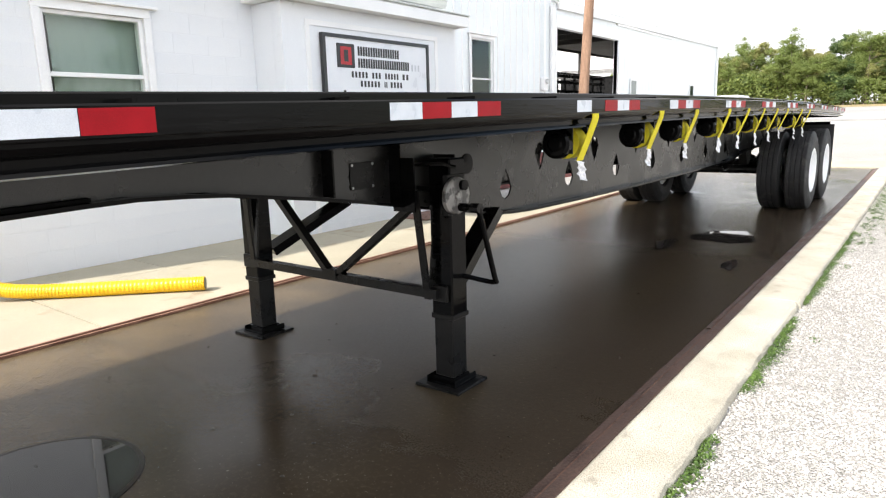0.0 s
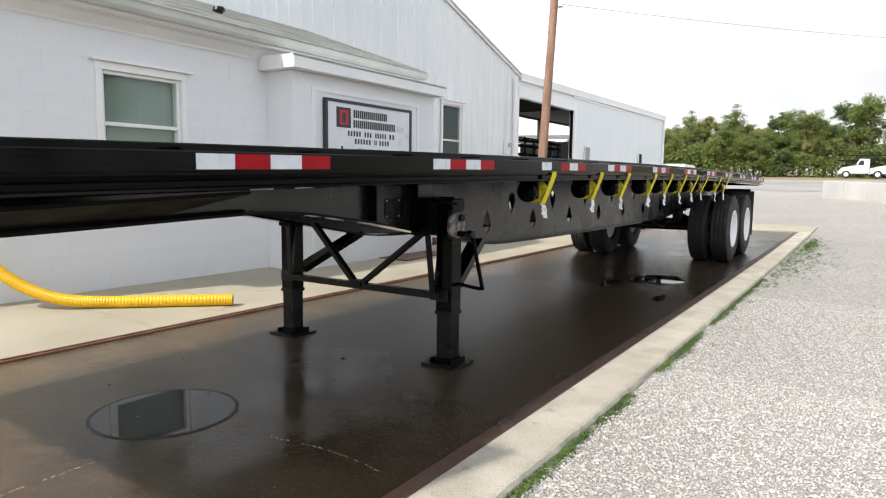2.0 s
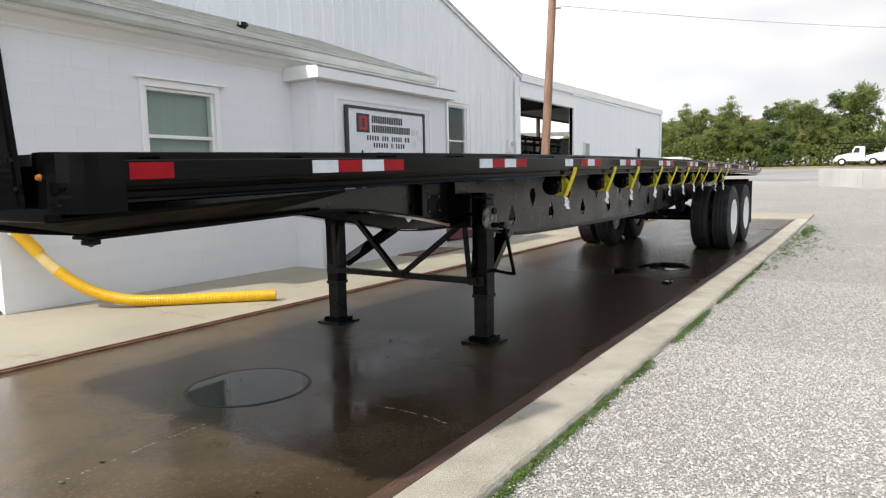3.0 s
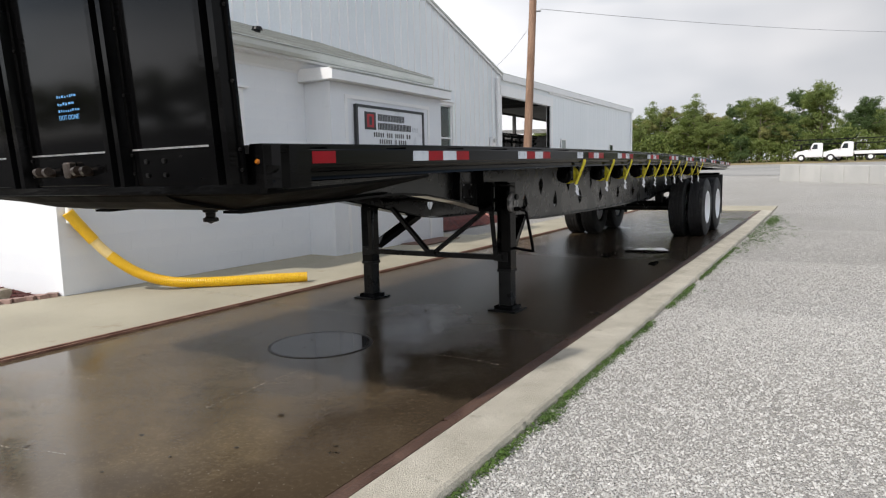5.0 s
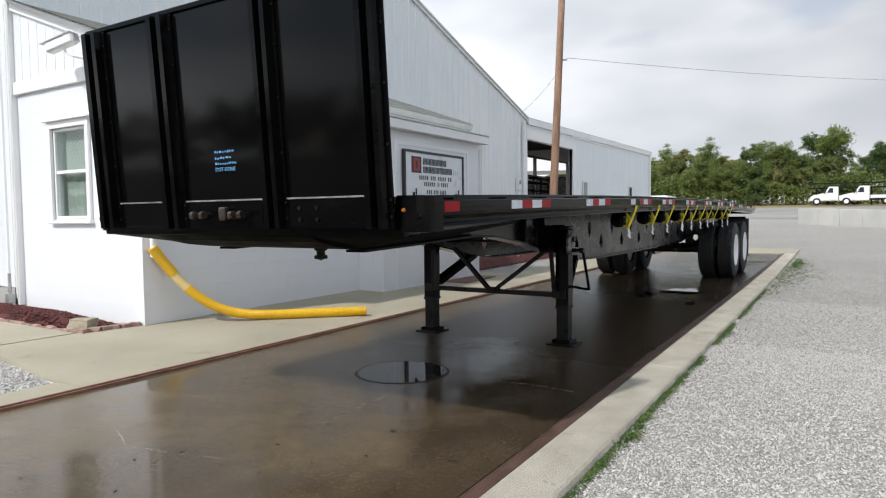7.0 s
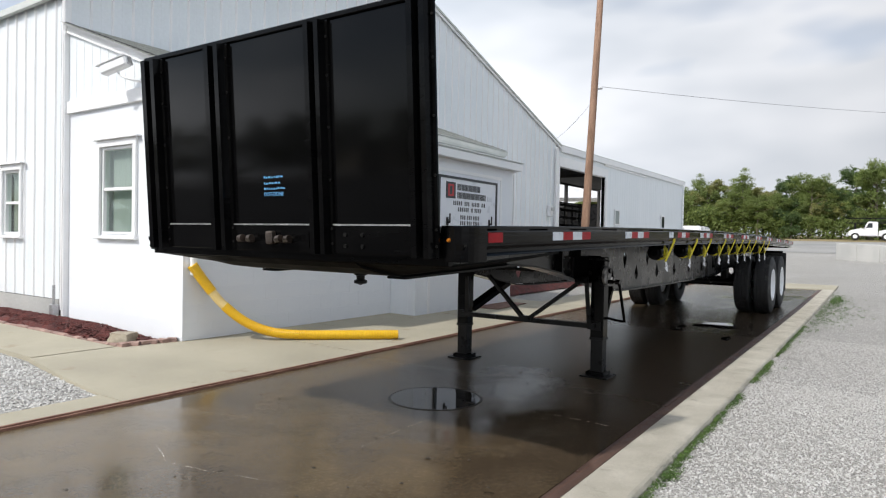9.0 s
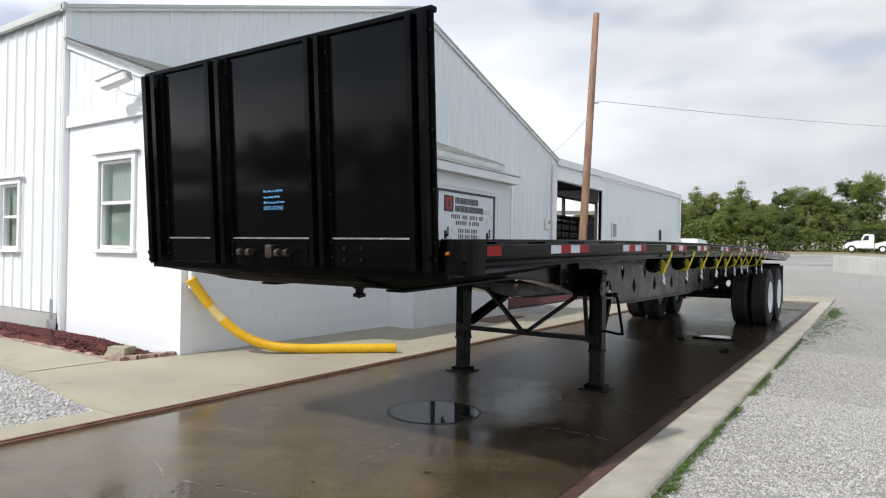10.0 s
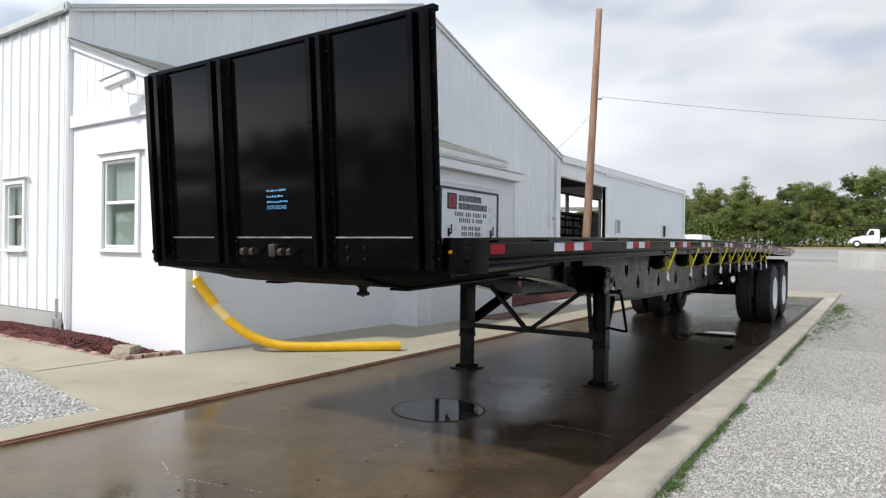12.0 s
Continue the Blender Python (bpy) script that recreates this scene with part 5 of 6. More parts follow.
for s in (1, -1):
    bm = bmesh.new()
    xi = 0.59 if s > 0 else 0.71
    under = [(s * xi, 0.29, 1.118), (s * 1.22, 0.29, 1.124), (s * 1.24, 1.5, 1.180), (s * xi, 1.5, 1.060), (s * xi, 0.69, 1.036)]
    lo = [bm.verts.new(p) for p in under]
    hi = [bm.verts.new((x, y, z + 0.012)) for x, y, z in under]
    for ring in (lo, hi):
        for q in ((0, 1, 4), (1, 2, 4), (2, 3, 4)):
            bm.faces.new([ring[i] for i in q])
    for i in range(5):
        bm.faces.new((lo[i], lo[(i + 1) % 5], hi[(i + 1) % 5], hi[i]))
    bmesh.ops.recalc_face_normals(bm, faces=bm.faces)
    part("nose_panel", bm, MATT_BLACK, trailer)
kp = bmesh.new()
lathe_pts = [(1.060, 0.0), (1.060, 0.045), (1.000, 0.045), (0.995, 0.030), (0.970, 0.028), (0.962, 0.045), (0.942, 0.045), (0.937, 0.02), (0.927, 0.0)]
rv = [[kp.verts.new((-0.03 + r * math.cos(a), 1.04 + r * math.sin(a), z)) for z, r in lathe_pts] for a in (2 * math.pi * k / 20 for k in range(20))]
for i in range(20):
    for j in range(len(lathe_pts) - 1):
        kp.faces.new((rv[i][j], rv[i][j + 1], rv[(i + 1) % 20][j + 1], rv[(i + 1) % 20][j]))
bmesh.ops.recalc_face_normals(kp, faces=kp.faces)
part("kingpin", kp, BLACK_WORN, trailer)
part("front_channel", B((-1.24, 1.22, 0.252, 0.30, 1.125, 1.315), bevel=0.004), BLACK, trailer)
for s in (1, -1):
    bm = bmesh.new()
    cor = [(s * 1.215, 0.245), (s * 1.255, 0.247), (s * 1.29, 0.258), (s * 1.315, 0.282), (s * 1.324, 0.32), (s * 1.3265, 0.36), (s * 1.3265, 0.439), (s * 1.20, 0.439), (s * 1.20, 0.245)]
    prism(bm, cor if s > 0 else cor[::-1], "z", 1.150, 1.320)
    part("corner_post", bm, BLACK, trailer)
bm = bmesh.new()
cyl(bm, (1.225, 0.246, 1.255), (1.225, 0.236, 1.255), 0.011, 0.007, 14)
part("marker_lamp", bm, AMBER, trailer, "small amber marker lamp")
bm = bmesh.new()
cyl(bm, (-1.225, 0.246, 1.255), (-1.225, 0.236, 1.255), 0.011, 0.007, 14)
part("marker_lamp", bm, AMBER, trailer, "small amber marker lamp")

# headboard, leaning a little forwards
hb_m = Matrix.Translation((0, 0.215, 1.165)) @ Matrix.Rotation(radians(4.0), 4, "X")
HX0, HX1, HH = -1.155, 1.20, 1.265


def hpart(name, bm, m, parent, label=""):
    bmesh.ops.transform(bm, matrix=hb_m, verts=bm.verts)
    return part(name, bm, m, parent, label)


headboard = hpart("headboard", B((HX0 + 0.01, HX1 - 0.01, 0.0, 0.006, 0.0, HH - 0.01)), BLACK_PANEL, trailer, "tall glossy black sheet headboard with ribbed posts")
hpart("top_rail", B((HX0, HX1, -0.018, 0.03, HH - 0.028, HH), bevel=0.004), BLACK, headboard)


def post(xa, xb):
    w = xb - xa
    prof = [(xa, 0.0), (xa, -0.012), (xa + 0.10 * w, -0.012), (xa + 0.14 * w, -0.062), (xa + 0.36 * w, -0.062), (xa + 0.40 * w, -0.020), (xa + 0.55 * w, -0.020), (xa + 0.60 * w, -0.055), (xa + 0.80 * w, -0.055), (xa + 0.86 * w, -0.012), (xb, -0.012), (xb, 0.0)]
    bm = bmesh.new()
    prism(bm, prof, "z", 0.005, HH - 0.029)
    o = hpart("post", bm, BLACK, headboard)
    for z in (0.06, 0.14, 0.40, 0.68, 0.95, 1.15):
        for bx_ in (xa + 0.05 * w, xb - 0.07 * w):
            bm = bmesh.new()
            cyl(bm, (bx_, -0.012, z), (bx_, -0.018, z), 0.007, sides=8)
            hpart("bolt", bm, BLACK_WORN, o)


for xa, xb in ((-1.155, -0.96), (-0.49, -0.303), (0.366, 0.519), (1.05, 1.20)):
    post(xa, xb)
for xa, xb in ((-0.959, -0.491), (-0.302, 0.365), (0.520, 1.049)):
    hpart("ledge_strip", B((xa, xb, -0.016, -0.0005, 0.158, 0.166)), ALU, headboard, "bright bare metal strip")
    hpart("kick_plate", B((xa, xb, -0.010, -0.0005, 0.01, 0.156), bevel=0.002), BLACK, headboard)
for x in (-0.215, -0.135, 0.11, 0.18):
    bm = bmesh.new()
    tube(bm, [(x, -0.011, 0.075), (x, -0.05, 0.078), (x + 0.02, -0.065, 0.085), (x + 0.055, -0.068, 0.086)], 0.017, 10, [0.02, 0.02, 0.018, 0.022])
    hpart("air_fitting", bm, BRASS, headboard, "worn brass air-line coupling")
hpart("socket", B((0.015, 0.07, -0.055, -0.011, 0.05, 0.125), bevel=0.008), BRASS, headboard, "grey electric socket with a flap")
hpart("fitting_plate", B((-0.25, 0.33, -0.014, -0.011, 0.035, 0.125)), BLACK, headboard)
for x in (0.60, 0.72):
    for z in (0.05, 0.11):
        bm = bmesh.new()
        cyl(bm, (x, -0.010, z), (x, -0.018, z), 0.011, sides=8)
        hpart("bolt", bm, BLACK_WORN, headboard)
rc = random.Random(12)
rows = ((-0.034, 0.132, 0.428), (-0.034, 0.10, 0.395), (-0.034, 0.128, 0.362))
for xa, xb, z in rows:
    bm = bmesh.new()
    x = xa
    while x < xb:
        w = rc.uniform(0.008, 0.02)
        dz = rc.uniform(-0.003, 0.003)
        box(bm, x, x + w, -0.0012, -0.0004, z + dz, z + dz + rc.uniform(0.008, 0.014))
        x += w + rc.uniform(0.006, 0.012)
    hpart("paint_marking", bm, CHALK, headboard, "small blue hand-painted marking")
tx = text("DOT-DONE", 0.031, Matrix.Translation((TX, 0, 0)) @ hb_m @ Matrix.Translation((-0.036, -0.0012, 0.326)) @ Matrix.Rotation(radians(90), 4, "X"), CHALK, "paint_lettering")
bpy.context.view_layer.update()
tx.parent = headboard
tx.matrix_parent_inverse = headboard.matrix_world.inverted()
tagged(tx, "blue hand-painted words")


# reflective tape
def tape(y0, spec, label):
    t0 = None
    y = y0
    for ch in spec:
        L = 0.152
        if ch != " ":
            bm = bmesh.new()
            ys = [y + 0.001, y + L / 2, y + L - 0.001]
            sweep(bm, [[(HALF + 0.0005, q, deck_z(q) - 0.081), (HALF + 0.0018, q, deck_z(q) - 0.081), (HALF + 0.0018, q, deck_z(q) - 0.030), (HALF + 0.0005, q, deck_z(q) - 0.030)] for q in ys])
            part("reflector_tape", bm, RED_TAPE if ch == "R" else WHITE_TAPE, trailer, label)
        y += L


tape(0.45, "R", "")
for y0, sp in ((1.215, "WRWR"), (2.54, "WRWR"), (3.78, "W RWR"), (5.03, "WRWR"), (6.31, "WRWR"), (7.56, "RWRW"), (8.8, "WRWR"), (10.05, "WRWR"), (11.3, "WRWR"), (12.5, "WRWR"), (13.4, "WRWR")):
    tape(y0, sp, "")

# strap winches
WINCH_Y = (4.0, 4.94, 5.64, 6.49, 7.10, 7.74, 8.33, 8.87, 9.80, 10.4)
rw = random.Random(9)
for wy in WINCH_Y:
    z = deck_z(wy) - 0.225
    w = part("winch", B((1.10, 1.24, wy - 0.085, wy - 0.077, z - 0.05, z + 0.078), (1.10, 1.24, wy + 0.077, wy + 0.085, z - 0.06, z + 0.078), (1.08, 1.26, wy - 0.085, wy + 0.085, z + 0.070, z + 0.078)), BLACK_WORN, trailer, "black strap winch under the rail")
    bm = bmesh.new()
    tube(bm, [(1.17, wy - 0.135, z), (1.17, wy - 0.131, z), (1.17, wy - 0.130, z), (1.17, wy - 0.118, z), (1.17, wy - 0.086, z)], 0.07, 20, [0.03, 0.04, 0.060, 0.072, 0.074])
    part("winch_drum", bm, BLACK, w)
    bm = bmesh.new()
    cyl(bm, (1.17, wy - 0.03, z), (1.17, wy + 0.06, z), 0.078 + rw.uniform(-0.006, 0.006), sides=20)
    smooth_r = part("strap_roll", bm, STRAP, w, "rolled yellow webbing")
    dy = rw.uniform(-0.03, 0.04)
    line = [(1.318, wy + dy, deck_z(wy) - 0.088), (1.318, wy + dy, deck_z(wy) - 0.115), (1.296, wy + dy * 0.8, z + 0.05), (1.268, wy + dy * 0.5, z - 0.02), (1.24, wy, z - 0.085)]
    bm = bmesh.new()
    sweep(bm, [[(x, yy - 0.034, zz), (x, yy + 0.034, zz), (x - 0.005, yy + 0.034, zz - 0.002), (x - 0.005, yy - 0.034, zz - 0.002)] for x, yy, zz in spline(line, 5)])
    part("strap", bm, STRAP, w, "loose yellow strap under the rail")
    bm = bmesh.new()
    tl, sway = rw.uniform(0.075, 0.12), rw.uniform(-0.03, 0.03)
    tag_line = [(1.240, wy, z - 0.080), (1.250, wy + sway * 0.4, z - 0.090 - tl * 0.35), (1.244, wy + sway * 0.7, z - 0.090 - tl * 0.7), (1.254, wy + sway, z - 0.095 - tl)]
    crumple = [rw.uniform(-0.006, 0.006) for _ in range(10)]
    sweep(bm, [[(x + crumple[i], yy - 0.038 + crumple[9 - i], zz), (x - crumple[i], yy + 0.036, zz - 0.010 + crumple[i]), (x - crumple[i] - 0.003, yy + 0.036, zz - 0.010 + crumple[i]), (x + crumple[i] - 0.003, yy - 0.038 + crumple[9 - i], zz)] for i, (x, yy, zz) in enumerate(spline(tag_line, 3))])
    part("strap_tag", bm, TAG, w, "crumpled white tag")

# landing gear
def gpart(name, bm, m, parent, label=""):
    """Gear drawn on a taller pattern, brought down to stand 1.1 m high."""
    for v in bm.verts:
        v.co.z = -0.025 + (v.co.z + 0.025) * 0.9
    return part(name, bm, m, parent, label)


LY = 3.59
for s in (1, -1):
    lx = 0.742 if s > 0 else -0.765
    leg = gpart("landing_leg", B((lx - 0.064, lx + 0.064, LY - 0.064, LY + 0.064, 0.37, 1.24), bevel=0.008), BLACK, trailer, "square black landing leg")
    gpart("collar", B((lx - 0.068, lx + 0.068, LY - 0.068, LY + 0.068, 0.365, 0.395), bevel=0.004), BLACK_WORN, leg)
    gpart("inner_leg", B((lx - 0.058, lx + 0.058, LY - 0.058, LY + 0.058, 0.03, 0.37), bevel=0.006), BLACK_WORN, leg)
    foot = gpart("foot", B((lx - 0.135, lx + 0.135, LY - 0.13, LY + 0.13, -0.025, -0.008), bevel=0.004), BLACK_WORN, leg, "scuffed steel foot plate")
    gpart("foot_pad", B((lx - 0.09, lx + 0.09, LY - 0.09, LY + 0.09, -0.008, 0.006), (lx - 0.09, lx - 0.08, LY - 0.09, LY + 0.09, 0.006, 0.03), (lx + 0.08, lx + 0.09, LY - 0.09, LY + 0.09, 0.006, 0.03), (lx - 0.066, lx + 0.066, LY - 0.066, LY + 0.066, 0.006, 0.032), bevel=0.002), BLACK, leg)
    gpart("mounting_plate", B((min(s * 0.57, s * 0.70), max(s * 0.57, s * 0.70), LY - 0.20, LY - 0.19, 0.97, 1.25), (min(s * 0.57, s * 0.70), max(s * 0.57, s * 0.70), LY + 0.12, LY + 0.13, 0.95, 1.25), (min(s * 0.57, s * 0.69), max(s * 0.57, s * 0.69), LY - 0.19, LY + 0.12, 1.21, 1.22)), BLACK, leg)
    gpart("bracket", B((lx - 0.045, lx + 0.045, LY - 0.085, LY - 0.065, 0.47, 0.56), bevel=0.004), BLACK_WORN, leg)
    bm = bmesh.new()
    beam(bm, (lx - s * 0.02, LY + 0.08, 0.56), (s * 0.60, LY + 0.62, 0.86), 0.11, 0.06)
    gpart("rear_brace", bm, BLACK, leg)
    bm = bmesh.new()
    beam(bm, (s * 0.685, LY - 0.10, 0.48), (s * 0.66, LY - 0.15, 1.08), 0.04, 0.012)
    gpart("front_brace", bm, BLACK_WORN, leg)
    bm = bmesh.new()
    beam(bm, (s * 0.69, LY - 0.08, 0.48), (s * 0.70, LY - 0.02, 1.08), 0.035, 0.012)
    gpart("front_brace", bm, BLACK_WORN, leg)
bm = bmesh.new()
beam(bm, (-0.74, LY - 0.085, 0.515), (0.74, LY - 0.085, 0.515), 0.05, 0.05, (0, 0, 1))
gpart("leg_cross_bar", bm, BLACK_WORN, trailer)
for s in (1, -1):
    bm = bmesh.new()
    beam(bm, (s * 0.035 + 0.01, LY - 0.085, 0.535), (0.60 if s > 0 else -0.43, LY - 0.085, 0.99), 0.05, 0.035, (0, 1, 0))
    gpart("v_brace", bm, BLACK_WORN, trailer)
gpart("brace_clip", B((-0.05, 0.05, LY - 0.115, LY - 0.055, 0.50, 0.56)), BLACK_WORN, trailer)
gb = gpart("gear_box", B((0.775, 0.808, LY - 0.10, LY + 0.06, 0.93, 1.17), bevel=0.015), BLACK, trailer)
bm = bmesh.new()
lathe(bm, [(0.0, 0.0), (0.0, 0.10), (0.018, 0.098), (0.024, 0.088), (0.024, 0.03), (0.034, 0.026), (0.034, 0.0)], (0.808, LY - 0.03, 1.045), 28)
gpart("gear_cover", bm, GEAR_WORN, gb, "round worn gear cover")
bm = bmesh.new()
cyl(bm, (0.812, LY + 0.0, 1.10), (0.85, LY + 0.0, 1.10), 0.028, sides=12)
gpart("gear_shaft", bm, BLACK, gb)
bm = bmesh.new()
cyl(bm, (0.812, LY - 0.02, 0.985), (0.88, LY - 0.02, 0.985), 0.022, sides=12)
gpart("gear_shaft", bm, BLACK, gb)
bm = bmesh.new()
tube(bm, spline([(0.875, LY - 0.02, 0.985), (0.925, LY - 0.015, 0.98), (0.935, LY - 0.005, 0.945), (0.955, LY + 0.08, 0.61), (0.95, LY + 0.10, 0.57), (0.91, LY + 0.09, 0.568), (0.79, LY + 0.03, 0.60)], 5), 0.014, 10)
gpart("crank_handle", bm, BLACK, gb, "bent black crank handle")
bm = bmesh.new()
cyl(bm, (0.90, LY - 0.02, 0.985), (0.945, LY - 0.02, 0.985), 0.026, sides=10)
gpart("crank_joint", bm, BLACK_WORN, gb)
bm = bmesh.new()
cyl(bm, (-0.70, LY, 1.07), (0.77, LY, 1.07), 0.018, sides=10)
gpart("cross_shaft", bm, BLACK_WORN, trailer)
bm = bmesh.new()
tube(bm, [(0.63, 3.43, 1.21), (0.82, 3.45, 1.22), (0.86, 3.5, 1.20)], 0.009, 8)
gpart("locking_lever", bm, BLACK_WORN, trailer)


# wheels
def wheel_at(ax, ay, s):
    """A dual pair: s is the outer side."""
    WZ = 0.500 + pad_rise(ay)
    for k, xc in enumerate((s * 1.165, s * 0.83)):
        w = part("wheel", lathe(bmesh.new(), [(-s * 0.10, 0.10), (-s * 0.10, 0.26), (s * 0.136, 0.298), (s * 0.140, 0.288), (s * 0.138, 0.262), (s * 0.05, 0.235), (s * 0.03, 0.13), (s * 0.04, 0.115), (s * 0.05, 0.0)], (xc, ay, WZ), 36), RIM_WHITE, trailer, "white steel dual wheel" if k == 0 else "inner dual wheel")
        smooth(w)
        R = 0.525
        tp = [(-0.135, 0.30), (-0.142, 0.36), (-0.148, 0.41), (-0.140, 0.46), (-0.122, R - 0.012), (-0.112, R), (-0.070, R), (-0.066, R - 0.012), (-0.056, R - 0.012), (-0.052, R), (-0.006, R), (-0.004, R - 0.012), (0.004, R - 0.012), (0.006, R), (0.052, R), (0.056, R - 0.012), (0.066, R - 0.012), (0.070, R), (0.112, R), (0.122, R - 0.012), (0.140, 0.46), (0.148, 0.41), (0.142, 0.36), (0.135, 0.30), (0.110, 0.282), (-0.110, 0.282)]
        bm = lathe(bmesh.new(), tp + [tp[0]], (xc, ay, WZ), 44)
        part("tyre", bm, RUBBER, w, "ribbed black tyre")
        if k == 0:
            for a in range(10):
                an = 2 * math.pi * a / 10
                bm = bmesh.new()
                cyl(bm, (xc + s * 0.03, ay + 0.165 * math.cos(an), WZ + 0.165 * math.sin(an)), (xc + s * 0.06, ay + 0.165 * math.cos(an), WZ + 0.165 * math.sin(an)), 0.016, sides=6)
                part("wheel_nut", bm, STEEL, w)
            bm = bmesh.new()
            cyl(bm, (xc - s * 0.03, ay, WZ), (xc + s * 0.075, ay, WZ), 0.088, 0.075, 20)
            part("hub", bm, BLACK_WORN, w)


for ay in (11.15, 12.45):
    WZ = 0.500 + pad_rise(ay)
    for s in (1, -1):
        wheel_at(0, ay, s)
    bm = bmesh.new()
    cyl(bm, (-1.1, ay, WZ), (1.1, ay, WZ), 0.064, sides=16)
    part("axle", bm, BLACK_WORN, trailer)
    for s in (1, -1):
        bm = bmesh.new()
        for j in range(4):
            tube(bm, spline([(s * 0.56, ay - 0.50 + j * 0.09, 0.74 - j * 0.022 - 0.0), (s * 0.56, ay, 0.64 - j * 0.020), (s * 0.56, ay + 0.50 - j * 0.09, 0.74 - j * 0.022)], 5), 0.022, 4)
        part("leaf_spring", bm, BLACK_WORN, trailer)
        bm = bmesh.new()
        cyl(bm, (s * 0.42, ay + 0.20, 0.56), (s * 0.42, ay + 0.42, 0.62), 0.085, sides=16)
        part("brake_chamber", bm, BLACK_WORN, trailer)
for s in (1, -1):
    for ay in (10.55, 11.8, 13.05):
        bm = bmesh.new()
        prism(bm, [(ay - 0.16, beam_z(ay) - 0.02), (ay + 0.16, beam_z(ay) - 0.02), (ay + 0.07, 0.62), (ay - 0.07, 0.62)], "x", s * 0.56 - 0.05, s * 0.56 + 0.05)
        part("spring_hanger", bm, BLACK_WORN, trailer)
for s in (1, -1):
    part("suspension_frame", B((min(s * 0.40, s * 0.50), max(s * 0.40, s * 0.50), 10.15, 13.4, 0.79, 0.92), bevel=0.004), BLACK_WORN, trailer)
for y in (10.3, 11.8, 13.0):
    part("suspension_cross_tube", B((-0.40, 0.40, y - 0.06, y + 0.06, 0.74, 0.90), bevel=0.01), BLACK_WORN, trailer)
bm = bmesh.new()
tube(bm, [(-0.42, 9.95, 0.90), (-0.40, 9.95, 0.90), (0.40, 9.95, 0.90), (0.42, 9.95, 0.90)], 0.12, 18, [0.06, 0.12, 0.12, 0.06])
part("air_tank", bm, BLACK_WORN, trailer)
for x, d in ((0.15, 0.0), (0.28, 0.06), (-0.1, 0.03)):
    bm = bmesh.new()
    tube(bm, spline([(x, 10.1, 0.87), (x + 0.03, 10.4, 0.66 - d), (x, 10.75, 0.58 - d), (x + 0.05, 11.1, 0.64)], 6), 0.011, 6)
    part("air_hose", bm, BLACK_WORN, trailer)
for s in (1, -1):
    part("mud_flap", B((min(s * 0.68, s * 1.30), max(s * 0.68, s * 1.30), 13.10, 13.11, 0.28, 1.09), bevel=0.002), RUBBER, trailer, "black rubber mud flap")
    part("flap_bracket", B((min(s * 0.66, s * 1.24), max(s * 0.66, s * 1.24), 13.06, 13.10, 1.085, 1.13)), BLACK, trailer)
part("rear_sill", B((-1.24, 1.24, 14.04, 14.10, deck_z(14.0) - 0.17, deck_z(14.0) - 0.002), bevel=0.005), BLACK, trailer)
part("rear_bumper", B((-1.1, 1.1, 13.96, 14.06, 0.70, 0.79), (0.55, 0.65, 13.98, 14.04, 0.79, 1.1), (-0.65, -0.55, 13.98, 14.04, 0.79, 1.1)), BLACK, trailer)
for y in (1.1, 2.1, 4.6, 6.1, 8.2, 9.4, 11.7, 13.3):
    part("deck_ring", B((1.19, 1.225, y - 0.035, y + 0.035, deck_z(y) - 0.006, deck_z(y) + 0.003), bevel=0.003), BLACK_WORN, trailer)


# ---- planting beds ----
def mound(name, x0, x1, y0, y1, h, label, seed):
    rnd = random.Random(seed)
    bm = bmesh.new()
    nx, ny = max(6, int((x1 - x0) / 0.14)), max(6, int((y1 - y0) / 0.14))
    rows = []
    for j in range(ny + 1):
        row = []
        for i in range(nx + 1):
            u, v = i / nx, j / ny
            e = min(1.0, 5 * min(u, 1 - u) + 0.0, ) if x1 - x0 > y1 - y0 else min(1.0, 3 * min(u, 1 - u))
            f = min(1.0, 3.2 * min(v, 1 - v)) if x1 - x0 > y1 - y0 else min(1.0, 8 * min(v, 1 - v))
            z = h * (max(0.0, e) ** 0.6) * (max(0.0, f) ** 0.6) + rnd.uniform(-0.012, 0.018) - 0.02
            row.append(bm.verts.new((x0 + (x1 - x0) * u, y0 + (y1 - y0) * v, z)))
        rows.append(row)
    for a, b in zip(rows, rows[1:]):
        for i in range(nx):
            bm.faces.new((a[i], a[i + 1], b[i + 1], b[i]))
    return tagged(part(name, bm, MULCH), label, "mulch bed", "mulch beds", "structure")


mound("mulch_bed", -12.0, -3.80, 1.45, 2.085, 0.13, "bed of dark red-brown bark mulch along the sunlit wall", 3)
mound("mulch_bed", -6.27, -4.05, 9.10, 17.2, 0.46, "mounded bed of red-brown mulch beside the porch", 4)


